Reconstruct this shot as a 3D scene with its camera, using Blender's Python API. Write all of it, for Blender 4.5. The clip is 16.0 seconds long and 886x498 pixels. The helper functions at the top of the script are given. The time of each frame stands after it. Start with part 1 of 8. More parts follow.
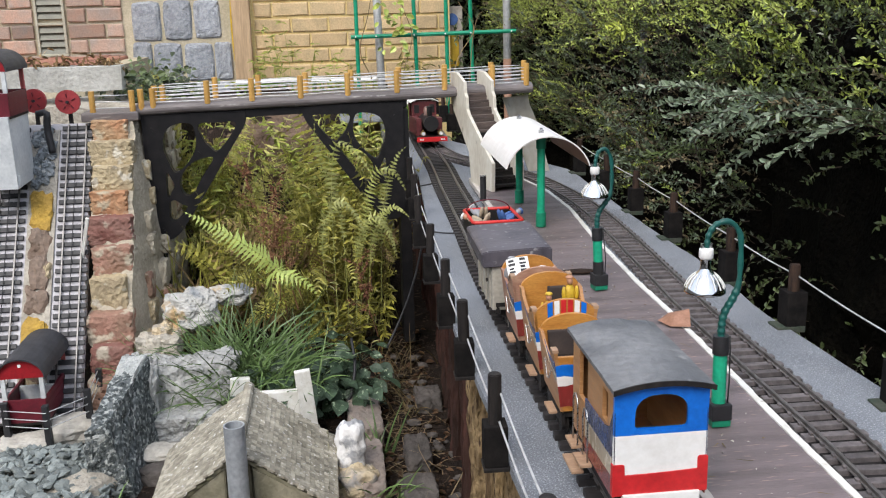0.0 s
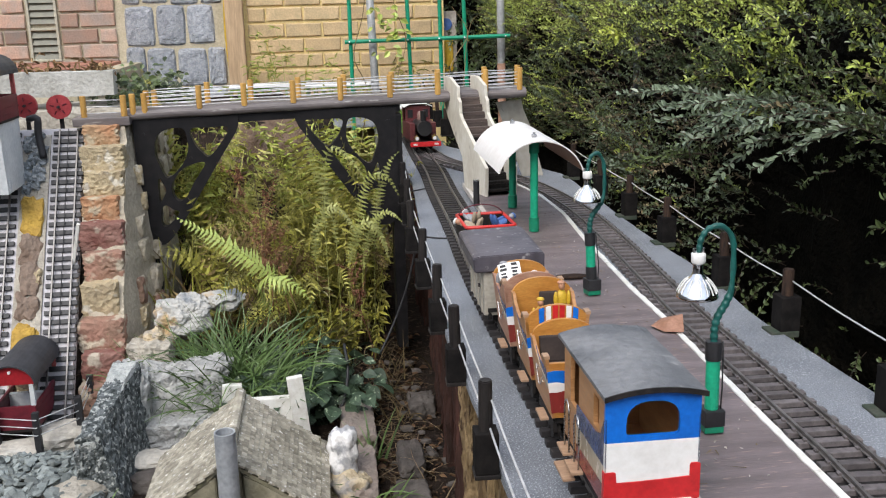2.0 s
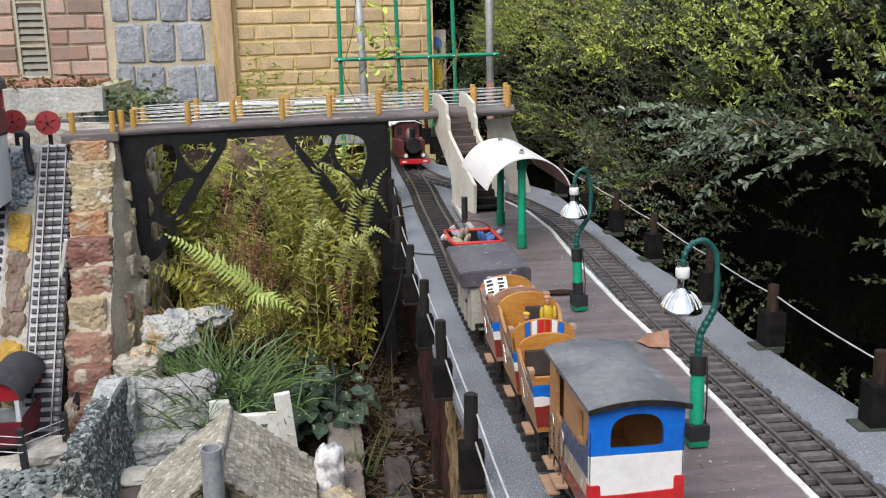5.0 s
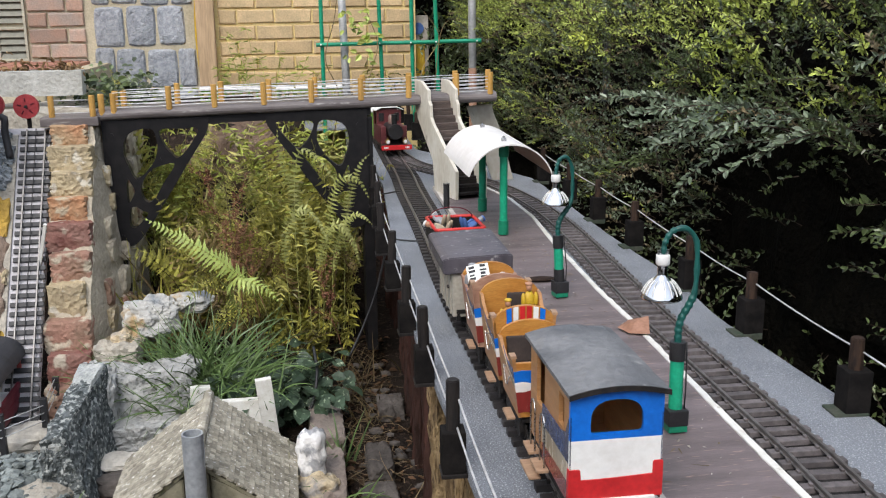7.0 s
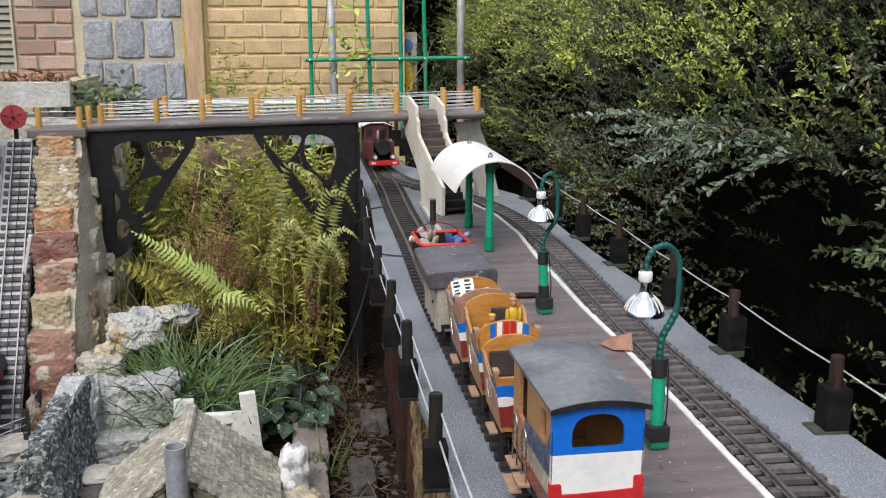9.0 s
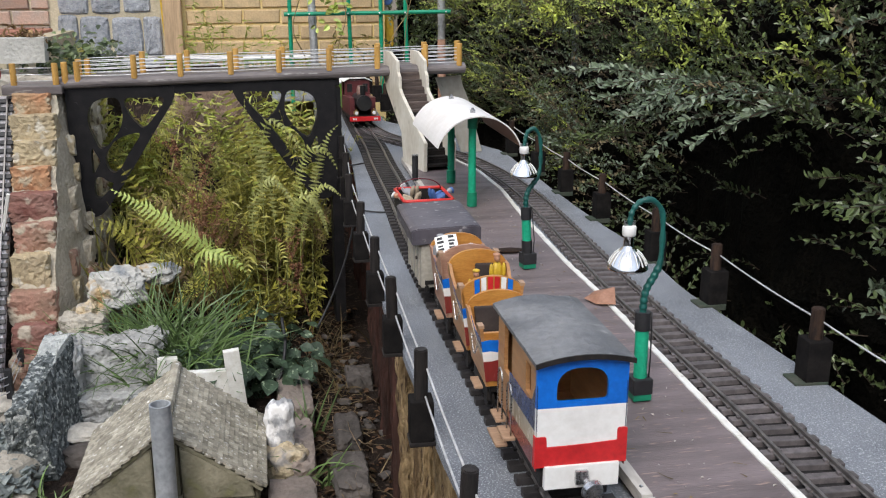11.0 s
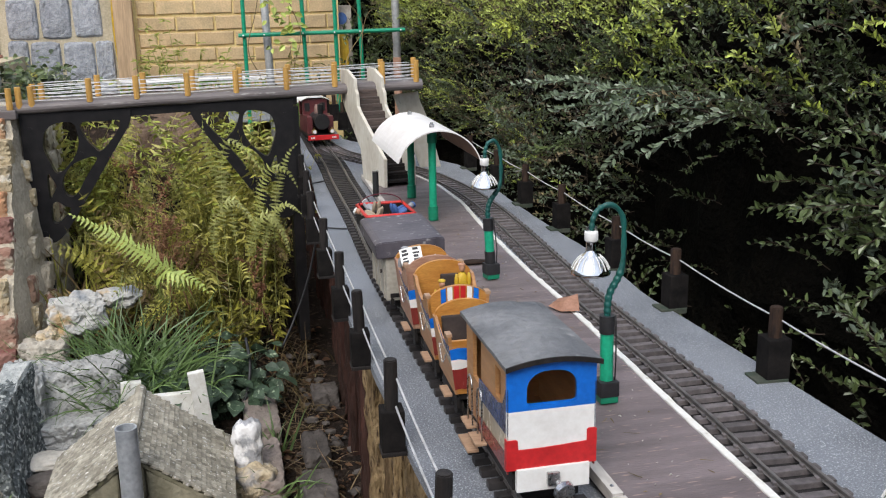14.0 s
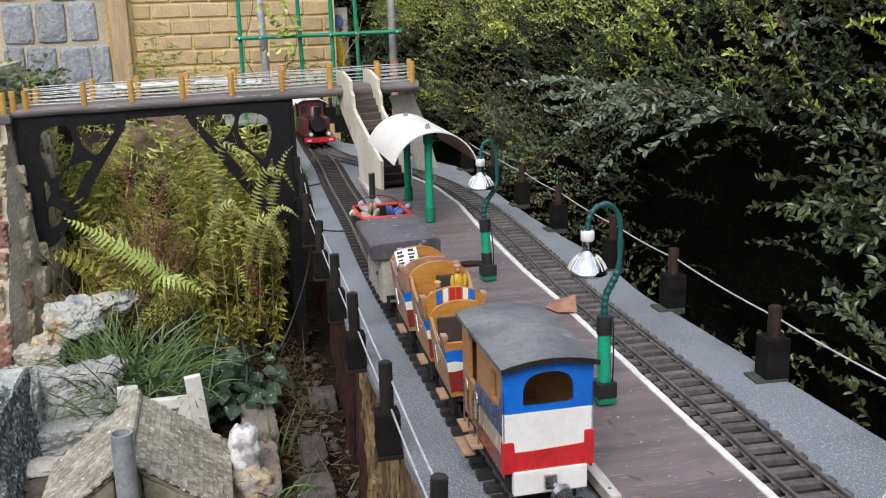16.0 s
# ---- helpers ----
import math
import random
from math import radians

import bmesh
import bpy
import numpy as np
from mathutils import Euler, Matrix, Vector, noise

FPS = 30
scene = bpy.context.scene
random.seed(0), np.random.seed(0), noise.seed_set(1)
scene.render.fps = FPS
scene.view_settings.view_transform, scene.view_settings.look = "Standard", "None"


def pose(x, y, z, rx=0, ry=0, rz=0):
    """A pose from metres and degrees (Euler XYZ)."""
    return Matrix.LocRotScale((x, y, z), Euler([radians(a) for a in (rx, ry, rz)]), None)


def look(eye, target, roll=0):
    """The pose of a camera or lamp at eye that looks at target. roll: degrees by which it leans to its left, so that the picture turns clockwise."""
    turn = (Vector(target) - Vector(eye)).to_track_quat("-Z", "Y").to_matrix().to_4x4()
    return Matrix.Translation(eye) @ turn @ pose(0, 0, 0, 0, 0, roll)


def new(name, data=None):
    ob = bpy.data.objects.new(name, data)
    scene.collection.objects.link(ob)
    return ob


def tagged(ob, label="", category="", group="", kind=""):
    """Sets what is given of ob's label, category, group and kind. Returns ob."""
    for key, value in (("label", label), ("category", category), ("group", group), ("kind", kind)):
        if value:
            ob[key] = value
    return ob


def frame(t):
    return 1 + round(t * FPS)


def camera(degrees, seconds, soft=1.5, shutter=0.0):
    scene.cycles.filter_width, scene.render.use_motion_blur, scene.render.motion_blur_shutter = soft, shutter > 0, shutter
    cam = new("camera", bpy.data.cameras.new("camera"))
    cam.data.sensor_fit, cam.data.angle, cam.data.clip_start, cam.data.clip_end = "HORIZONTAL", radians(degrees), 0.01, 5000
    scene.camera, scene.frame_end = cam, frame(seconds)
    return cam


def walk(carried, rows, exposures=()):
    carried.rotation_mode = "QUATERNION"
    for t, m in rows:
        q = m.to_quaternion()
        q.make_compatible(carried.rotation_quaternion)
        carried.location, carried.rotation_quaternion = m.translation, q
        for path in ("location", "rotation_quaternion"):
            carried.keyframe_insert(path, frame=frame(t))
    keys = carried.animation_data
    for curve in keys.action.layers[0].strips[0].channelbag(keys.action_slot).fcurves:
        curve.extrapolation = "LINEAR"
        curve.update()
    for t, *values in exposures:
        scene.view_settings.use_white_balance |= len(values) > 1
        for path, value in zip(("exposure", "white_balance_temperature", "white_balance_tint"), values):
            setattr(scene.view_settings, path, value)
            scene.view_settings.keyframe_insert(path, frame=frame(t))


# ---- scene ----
cam = camera(49.7, 16.0, soft=1.15)
ROWS = (
    (0.0, -0.0000, 0.0000, 0.4850, 75.600, 1.300, -7.000),
    (0.5, 0.0044, 0.0034, 0.4841, 75.708, 1.294, -7.169),
    (1.0, 0.0086, 0.0074, 0.4807, 75.724, 1.289, -7.103),
    (1.5, 0.0079, 0.0092, 0.4823, 76.116, 1.490, -6.970),
    (2.0, 0.0073, 0.0093, 0.4823, 75.898, 1.332, -7.274),
    (2.5, 0.0094, 0.0093, 0.4815, 75.789, 1.056, -7.940),
    (3.0, 0.0079, 0.0064, 0.4801, 76.079, 1.112, -7.770),
    (3.2, 0.0092, 0.0055, 0.4802, 76.251, 1.074, -7.781),
    (5.3, 0.0112, 0.0033, 0.4792, 76.985, 1.100, -7.864),
    (5.5, 0.0114, 0.0040, 0.4799, 76.900, 0.956, -8.121),
    (6.0, 0.0110, 0.0044, 0.4798, 76.700, 0.673, -8.140),
    (6.5, 0.0120, 0.0015, 0.4780, 76.099, 0.546, -8.664),
    (7.0, 0.0088, -0.0004, 0.4801, 76.147, 0.610, -8.879),
    (7.5, 0.0054, -0.0039, 0.4811, 76.151, 0.777, -9.572),
    (8.0, 0.0024, -0.0062, 0.4849, 76.403, 0.781, -9.849),
    (8.5, 0.0069, -0.0036, 0.4825, 76.662, 0.478, -9.928),
    (9.0, 0.0101, -0.0075, 0.4799, 77.117, -0.180, -9.497),
    (9.2, 0.0106, -0.0044, 0.4827, 75.871, -0.396, -9.772),
    (11.3, 0.0068, -0.0057, 0.4765, 73.872, 0.051, -11.000),
    (11.5, 0.0059, -0.0086, 0.4747, 73.229, -0.114, -11.427),
    (12.0, 0.0018, -0.0110, 0.4747, 72.620, 0.487, -11.569),
    (12.5, 0.0045, -0.0148, 0.4732, 72.842, 0.274, -13.265),
    (13.0, 0.0033, -0.0172, 0.4725, 72.960, 0.711, -13.444),
    (13.5, -0.0001, -0.0204, 0.4710, 74.306, 0.290, -13.307),
    (14.0, -0.0012, -0.0174, 0.4735, 75.558, 1.020, -13.431),
    (14.5, -0.0009, -0.0154, 0.4713, 75.855, 1.082, -13.245),
    (15.0, 0.0007, -0.0143, 0.4700, 76.060, 1.383, -13.643),
    (15.5, 0.0030, -0.0116, 0.4697, 75.747, 1.373, -13.680),
    (16.0, 0.0054, -0.0091, 0.4696, 75.691, 1.426, -13.591),
)
walk(cam, [(t, pose(x, y, z, a, b, c)) for t, x, y, z, a, b, c in ROWS], exposures=((0.0, 0.93), (3.0, 0.9), (6.0, 0.85), (9.0, 0.83), (11.5, 0.78), (16.0, 0.8)))

# bright overcast day: pale sky and a very wide soft sun
world = bpy.data.worlds.new("sky")
scene.world = world
world.use_nodes = True
wn = world.node_tree.nodes
sky = wn.new("ShaderNodeTexSky")
sky.sky_type, sky.sun_disc = "NISHITA", False
sky.sun_elevation, sky.sun_rotation = radians(52), radians(215)
sky.air_density, sky.dust_density, sky.ozone_density = 1.0, 4.0, 1.0
flat = wn.new("ShaderNodeMix")
flat.data_type = "RGBA"
flat.inputs["Factor"].default_value = 0.6
flat.inputs["B"].default_value = (6.65, 7.35, 8.6, 1)
world.node_tree.links.new(sky.outputs["Color"], flat.inputs["A"])
world.node_tree.links.new(flat.outputs["Result"], wn["Background"].inputs["Color"])
wn["Background"].inputs["Strength"].default_value = 0.11
sun = new("sun", bpy.data.lights.new("sun", "SUN"))
sun.data.energy, sun.data.angle, sun.data.color = 1.2, radians(28), (1.0, 0.975, 0.94)
sun.matrix_world = look((-1.6, -2.2, 4.2), (0.2, 1.6, 0.0))


# ---- materials ----
def mat(name, c1, c2=None, rough=0.7, metal=0.0, scale=30.0, bump=0.15, bscale=None, vary=0.0, spots=None,
        stretch=(1, 1, 1), spec=0.4, detail=6.0, lo=0.35, hi=0.65, rvar=0.12, spot_scale=None, spot_at=0.68, depth=0.004):
    """Two-tone surface: broad stains and fine grain, with relief; vary adds a tone of its own for each object and island."""
    m = bpy.data.materials.new(name)
    m.use_nodes = True
    nt = m.node_tree
    n, ln = nt.nodes, nt.links.new
    b = n["Principled BSDF"]
    c2 = c2 or tuple(v * 0.7 for v in c1)
    tc, mp = n.new("ShaderNodeTexCoord"), n.new("ShaderNodeMapping")
    mp.inputs["Scale"].default_value = stretch
    ob = n.new("ShaderNodeObjectInfo")
    geo = n.new("ShaderNodeNewGeometry")
    off = n.new("ShaderNodeMath")
    off.operation = "MULTIPLY"
    off.inputs[1].default_value = 37.0
    ln(ob.outputs["Random"], off.inputs[0])
    ln(off.outputs[0], mp.inputs["Location"])
    ln(tc.outputs["Object"], mp.inputs["Vector"])
    big, fine = n.new("ShaderNodeTexNoise"), n.new("ShaderNodeTexNoise")
    big.inputs["Scale"].default_value, big.inputs["Detail"].default_value = scale, detail
    fine.inputs["Scale"].default_value, fine.inputs["Detail"].default_value = bscale or scale * 6, 4.0
    ln(mp.outputs[0], big.inputs["Vector"])
    ln(mp.outputs[0], fine.inputs["Vector"])
    ramp = n.new("ShaderNodeMapRange")
    ramp.inputs["From Min"].default_value, ramp.inputs["From Max"].default_value = lo, hi
    ln(big.outputs["Fac"], ramp.inputs["Value"])
    mix = n.new("ShaderNodeMix")
    mix.data_type = "RGBA"
    mix.inputs["A"].default_value, mix.inputs["B"].default_value = (*c1, 1), (*c2, 1)
    ln(ramp.outputs[0], mix.inputs["Factor"])
    col = mix.outputs["Result"]
    grain = n.new("ShaderNodeMix")
    grain.data_type, grain.blend_type = "RGBA", "OVERLAY"
    grain.inputs["Factor"].default_value = 0.35
    ln(col, grain.inputs["A"])
    ln(fine.outputs["Fac"], grain.inputs["B"])
    col = grain.outputs["Result"]
    if spots:
        sp = n.new("ShaderNodeTexNoise")
        sp.inputs["Scale"].default_value, sp.inputs["Detail"].default_value = spot_scale or scale * 3, 3.0
        ln(mp.outputs[0], sp.inputs["Vector"])
        sr = n.new("ShaderNodeMapRange")
        sr.inputs["From Min"].default_value, sr.inputs["From Max"].default_value = spot_at - 0.04, spot_at + 0.04
        ln(sp.outputs["Fac"], sr.inputs["Value"])
        sm = n.new("ShaderNodeMix")
        sm.data_type = "RGBA"
        sm.inputs["B"].default_value = (*spots, 1)
        ln(sr.outputs[0], sm.inputs["Factor"])
        ln(col, sm.inputs["A"])
        col = sm.outputs["Result"]
    if vary:
        add = n.new("ShaderNodeMath")
        ln(ob.outputs["Random"], add.inputs[0])
        ln(geo.outputs["Random Per Island"], add.inputs[1])
        fr = n.new("ShaderNodeMath")
        fr.operation = "FRACT"
        ln(add.outputs[0], fr.inputs[0])
        vr = n.new("ShaderNodeMapRange")
        vr.inputs["To Min"].default_value, vr.inputs["To Max"].default_value = 1 - vary, 1 + vary
        ln(fr.outputs[0], vr.inputs["Value"])
        hs = n.new("ShaderNodeHueSaturation")
        ln(vr.outputs[0], hs.inputs["Value"])
        hv = n.new("ShaderNodeMapRange")
        hv.inputs["To Min"].default_value, hv.inputs["To Max"].default_value = 0.5 - 0.03 * vary, 0.5 + 0.04 * vary
        ln(big.outputs["Fac"], hv.inputs["Value"])
        ln(hv.outputs[0], hs.inputs["Hue"])
        ln(col, hs.inputs["Color"])
        col = hs.outputs["Color"]
    ln(col, b.inputs["Base Color"])
    rr = n.new("ShaderNodeMapRange")
    rr.inputs["To Min"].default_value, rr.inputs["To Max"].default_value = max(rough - rvar, 0.03), min(rough + rvar, 1)
    ln(fine.outputs["Fac"], rr.inputs["Value"])
    ln(rr.outputs[0], b.inputs["Roughness"])
    b.inputs["Metallic"].default_value, b.inputs["Specular IOR Level"].default_value = metal, spec if rough < 0.78 else spec * 0.35
    if bump:
        h = n.new("ShaderNodeMath")
        ln(big.outputs["Fac"], h.inputs[0])
        ln(fine.outputs["Fac"], h.inputs[1])
        bp = n.new("ShaderNodeBump")
        bp.inputs["Strength"].default_value, bp.inputs["Distance"].default_value = bump, depth
        ln(h.outputs[0], bp.inputs["Height"])
        ln(bp.outputs[0], b.inputs["Normal"])
    return m


def leafmat(name, c1, c2, rough=0.5, vary=0.45, trans=0.25, scale=3.0):
    m = mat(name, c1, c2, rough=rough, scale=scale, bump=0.1, bscale=60, vary=vary, spec=0.5)
    b = m.node_tree.nodes["Principled BSDF"]
    b.inputs["Transmission Weight"].default_value = 0.0
    b.inputs["Subsurface Weight"].default_value = trans * 0.3
    b.inputs["Subsurface Radius"].default_value = (0.004, 0.006, 0.002)
    return m


M = dict(
    felt=mat("mineral_felt", (0.215, 0.23, 0.256), (0.15, 0.161, 0.18), rough=0.7, spec=0.5, rvar=0.06, scale=9, bscale=420, bump=1.0, depth=0.002, spots=(0.43, 0.445, 0.47), spot_scale=480, spot_at=0.6),
    platform=mat("brown_platform_paint", (0.205, 0.166, 0.168), (0.125, 0.1, 0.1), rough=0.5, scale=16, bscale=240, stretch=(0.3, 2.2, 1), bump=0.45, depth=0.0014, spots=(0.36, 0.255, 0.22), spot_scale=130, spot_at=0.66),
    whitewood=mat("white_painted_wood", (0.78, 0.77, 0.73), (0.66, 0.64, 0.58), rough=0.6, scale=40, bump=0.15, depth=0.001, spots=(0.4, 0.36, 0.3), spot_scale=90, spot_at=0.72),
    sleeper=mat("brown_plastic_sleeper", (0.15, 0.131, 0.13), (0.0938, 0.0825, 0.0825), rough=0.55, scale=120, vary=0.25, bump=0.2, depth=0.0008),
    rail=mat("dull_rail", (0.16, 0.148, 0.14), (0.09, 0.082, 0.077), rough=0.36, metal=0.15, spec=0.8, scale=60, bump=0.1, depth=0.0005),
    blackwood=mat("black_stained_wood", (0.014, 0.0125, 0.0125), (0.026, 0.022, 0.02), rough=0.6, spec=0.2, scale=50, stretch=(3, 3, 0.6), bump=0.3, depth=0.0015, vary=0.2),
    rustwood=mat("weathered_brown_dowel", (0.022, 0.016, 0.014), (0.05, 0.03, 0.021), rough=0.8, scale=70, stretch=(3, 3, 0.7), bump=0.4, depth=0.0015, vary=0.2),
    wire=mat("white_wire", (0.7, 0.7, 0.7), (0.5, 0.5, 0.5), rough=0.35, metal=0.3, scale=80, bump=0.0),
    blue=mat("blue_paint", (0.004, 0.15, 0.62), (0.004, 0.125, 0.53), rough=0.42, scale=30, bump=0.12, depth=0.0008),
    white=mat("white_paint", (0.8, 0.79, 0.76), (0.72, 0.7, 0.67), rough=0.45, scale=30, bump=0.12, depth=0.0008),
    red=mat("red_paint", (0.55, 0.022, 0.025), (0.46, 0.018, 0.02), rough=0.42, scale=30, bump=0.12, depth=0.0008),
    roofgrey=mat("grey_roof_skin", (0.09, 0.093, 0.1), (0.19, 0.19, 0.193), rough=0.58, scale=15, bscale=120, bump=0.6, depth=0.0025, spots=(0.25, 0.245, 0.24), spot_scale=55, spot_at=0.69),
    pine=mat("varnished_plywood", (0.42, 0.22, 0.095), (0.33, 0.155, 0.06), rough=0.4, scale=26, stretch=(1, 1, 5), bump=0.1, depth=0.0006, vary=0.1),
    pine_pale=mat("bare_pine", (0.4, 0.26, 0.165), (0.32, 0.195, 0.12), rough=0.6, scale=30, stretch=(1, 5, 1), bump=0.1, depth=0.0006),
    amber=mat("amber_varnished_wood", (0.5, 0.235, 0.055), (0.4, 0.165, 0.035), rough=0.33, scale=30, stretch=(1, 1, 4), bump=0.1, depth=0.0005),
    darkin=mat("dark_stained_inside", (0.06, 0.045, 0.04), (0.035, 0.027, 0.025), rough=0.7, scale=40, bump=0.1),
    creamgrey=mat("cream_grey_wagon", (0.4, 0.37, 0.31), (0.3, 0.275, 0.23), rough=0.6, scale=30, bump=0.15, depth=0.001),
    steel=mat("bright_steel", (0.55, 0.55, 0.56), (0.4, 0.4, 0.4), rough=0.28, metal=1.0, scale=60, bump=0.05),
    galv=mat("galvanised_pipe", (0.36, 0.38, 0.4), (0.26, 0.28, 0.3), rough=0.45, metal=0.7, scale=30, bump=0.15, depth=0.001),
    green=mat("emerald_green_paint", (0.015, 0.36, 0.2), (0.012, 0.3, 0.165), rough=0.4, scale=30, bump=0.05),
    green_dark=mat("dark_green_paint", (0.01, 0.22, 0.12), (0.008, 0.17, 0.09), rough=0.4, scale=30, bump=0.05),
    hosegreen=mat("dark_teal_hose", (0.012, 0.1, 0.085), (0.01, 0.07, 0.06), rough=0.4, scale=40, bump=0.1),
    blacktape=mat("black_tape", (0.018, 0.018, 0.02), (0.028, 0.028, 0.03), rough=0.5, scale=60, bump=0.1),
    ceramic=mat("white_ceramic", (0.82, 0.81, 0.78), (0.76, 0.75, 0.72), rough=0.3, scale=30, bump=0.0),
    chrome=mat("mirror_reflector", (0.8, 0.8, 0.8), (0.7, 0.7, 0.7), rough=0.08, metal=1.0, scale=30, bump=0.0, rvar=0.04),
    plastic_white=mat("white_plastic_sheet", (0.8, 0.77, 0.74), (0.72, 0.69, 0.66), rough=0.45, scale=12, bump=0.05, depth=0.001),
    rustedge=mat("brown_plastic_edge", (0.3, 0.17, 0.11), (0.22, 0.12, 0.08), rough=0.6, scale=40, bump=0.1),
    creamwood=mat("cream_painted_ply", (0.66, 0.62, 0.53), (0.55, 0.5, 0.41), rough=0.65, scale=14, stretch=(1, 1, 0.5), bump=0.2, depth=0.001, spots=(0.36, 0.32, 0.26), spot_scale=40, spot_at=0.72),
    bridgewood=mat("grey_brown_plastic_beam", (0.11, 0.094, 0.092), (0.19, 0.165, 0.158), rough=0.45, scale=20, stretch=(0.4, 2, 2), bump=0.3, depth=0.002, spots=(0.42, 0.4, 0.38), spot_scale=40, spot_at=0.7),
    iron=mat("black_cast_iron", (0.009, 0.0085, 0.0095), (0.016, 0.0145, 0.015), rough=0.5, spec=0.22, scale=40, bump=0.3, depth=0.001),
    post_yellow=mat("orange_stained_dowel", (0.56, 0.325, 0.09), (0.44, 0.24, 0.06), rough=0.5, scale=60, stretch=(1, 1, 0.3), bump=0.15, depth=0.0006, vary=0.12),
)


# ---- shape helpers ----
def link(name, bm, material, parent=None, smooth=False):
    me = bpy.data.meshes.new(name)
    bm.normal_update()
    bm.to_mesh(me)
    bm.free()
    for mm in (material if isinstance(material, (list, tuple)) else (material,)):
        me.materials.append(mm)
    if smooth:
        me.shade_smooth()
    ob = new(name, me)
    ob.parent = parent
    return ob


def part(name, bm, material, parent, label="", smooth=False):
    ob = link(name, bm, material, parent, smooth)
    return tagged(ob, label) if label else ob


def thing(name, label, category, group="", at=(0, 0, 0), rz=0.0, kind=""):
    ob = new(name)
    ob.empty_display_size = 0.02
    ob.matrix_world = pose(*at, 0, 0, rz)
    return tagged(ob, label, category, group, kind)


def box(bm, x0, x1, y0, y1, z0, z1, bevel=0.0, m=None):
    mtx = Matrix.Translation(((x0 + x1) / 2, (y0 + y1) / 2, (z0 + z1) / 2)) @ Matrix.Diagonal((abs(x1 - x0), abs(y1 - y0), abs(z1 - z0), 1))
    vs = bmesh.ops.create_cube(bm, size=1.0, matrix=(m @ mtx) if m else mtx)["verts"]
    if bevel:
        es = list({e for v in vs for e in v.link_edges})
        bmesh.ops.bevel(bm, geom=es, offset=bevel, segments=2, affect="EDGES", profile=0.6)
    return bm


def B():
    return bmesh.new()


def cyl(bm, a, b, r0, r1=None, n=16, caps=True):
    a, b = Vector(a), Vector(b)
    d = b - a
    m = Matrix.Translation((a + b) / 2) @ d.to_track_quat("Z", "Y").to_matrix().to_4x4()
    bmesh.ops.create_cone(bm, cap_ends=caps, segments=n, radius1=r0, radius2=r0 if r1 is None else r1, depth=d.length, matrix=m)
    return bm


def lathe(bm, prof, n=24, m=None):
    """Turns a profile of (radius, z) about z."""
    rings = []
    for r, z in prof:
        rings.append([bm.verts.new((m or Matrix()) @ Vector((r * math.cos(2 * math.pi * k / n), r * math.sin(2 * math.pi * k / n), z))) for k in range(n)])
    for a, b in zip(rings, rings[1:]):
        for k in range(n):
            bm.faces.new((a[k], a[(k + 1) % n], b[(k + 1) % n], b[k]))
    return bm


def prism(bm, pts, depth, m=None):
    """A flat outline in x, z, given thickness along y from 0 to depth."""
    m = m or Matrix()
    f = [bm.verts.new(m @ Vector((x, 0, z))) for x, z in pts]
    g = [bm.verts.new(m @ Vector((x, depth, z))) for x, z in pts]
    bm.faces.new(f)
    bm.faces.new(g[::-1])
    for k in range(len(pts)):
        j = (k + 1) % len(pts)
        bm.faces.new((f[k], g[k], g[j], f[j]))
    bmesh.ops.recalc_face_normals(bm, faces=bm.faces)
    return bm


def smoothline(pts, step=0.02):
    """Catmull-Rom through points, sampled at about even steps."""
    p = [Vector(q) for q in pts]
    p = [2 * p[0] - p[1]] + p + [2 * p[-1] - p[-2]]
    out = []
    for a, b, c, d in zip(p, p[1:], p[2:], p[3:]):
        k = max(2, int((c - b).length / step * 3))
        for i in range(k):
            t = i / k
            out.append(0.5 * (2 * b + (c - a) * t + (2 * a - 5 * b + 4 * c - d) * t * t + (3 * b - a - 3 * c + d) * t ** 3))
    out.append(p[-2])
    res, run = [out[0]], 0.0
    for a, b in zip(out, out[1:]):
        seg = (b - a).length
        while run + seg >= step:
            a = a + (b - a) * ((step - run) / seg)
            seg = (b - a).length
            run = 0.0
            res.append(a.copy())
        run += seg
    return res


def sweep(bm, line, profile, closed=True):
    """Carries a profile of (sideways, up) along a line."""
    rings = []
    for k, p in enumerate(line):
        d = (line[min(k + 1, len(line) - 1)] - line[max(k - 1, 0)]).normalized()
        side = d.cross(Vector((0, 0, 1))).normalized()
        up = side.cross(d)
        rings.append([bm.verts.new(p + side * u + up * v) for u, v in profile])
    n = len(profile)
    for a, b in zip(rings, rings[1:]):
        for k in range(n if closed else n - 1):
            bm.faces.new((a[k], a[(k + 1) % n], b[(k + 1) % n], b[k]))
    if closed:
        bm.faces.new(rings[0][::-1])
        bm.faces.new(rings[-1])
    bmesh.ops.recalc_face_normals(bm, faces=bm.faces)
    return bm


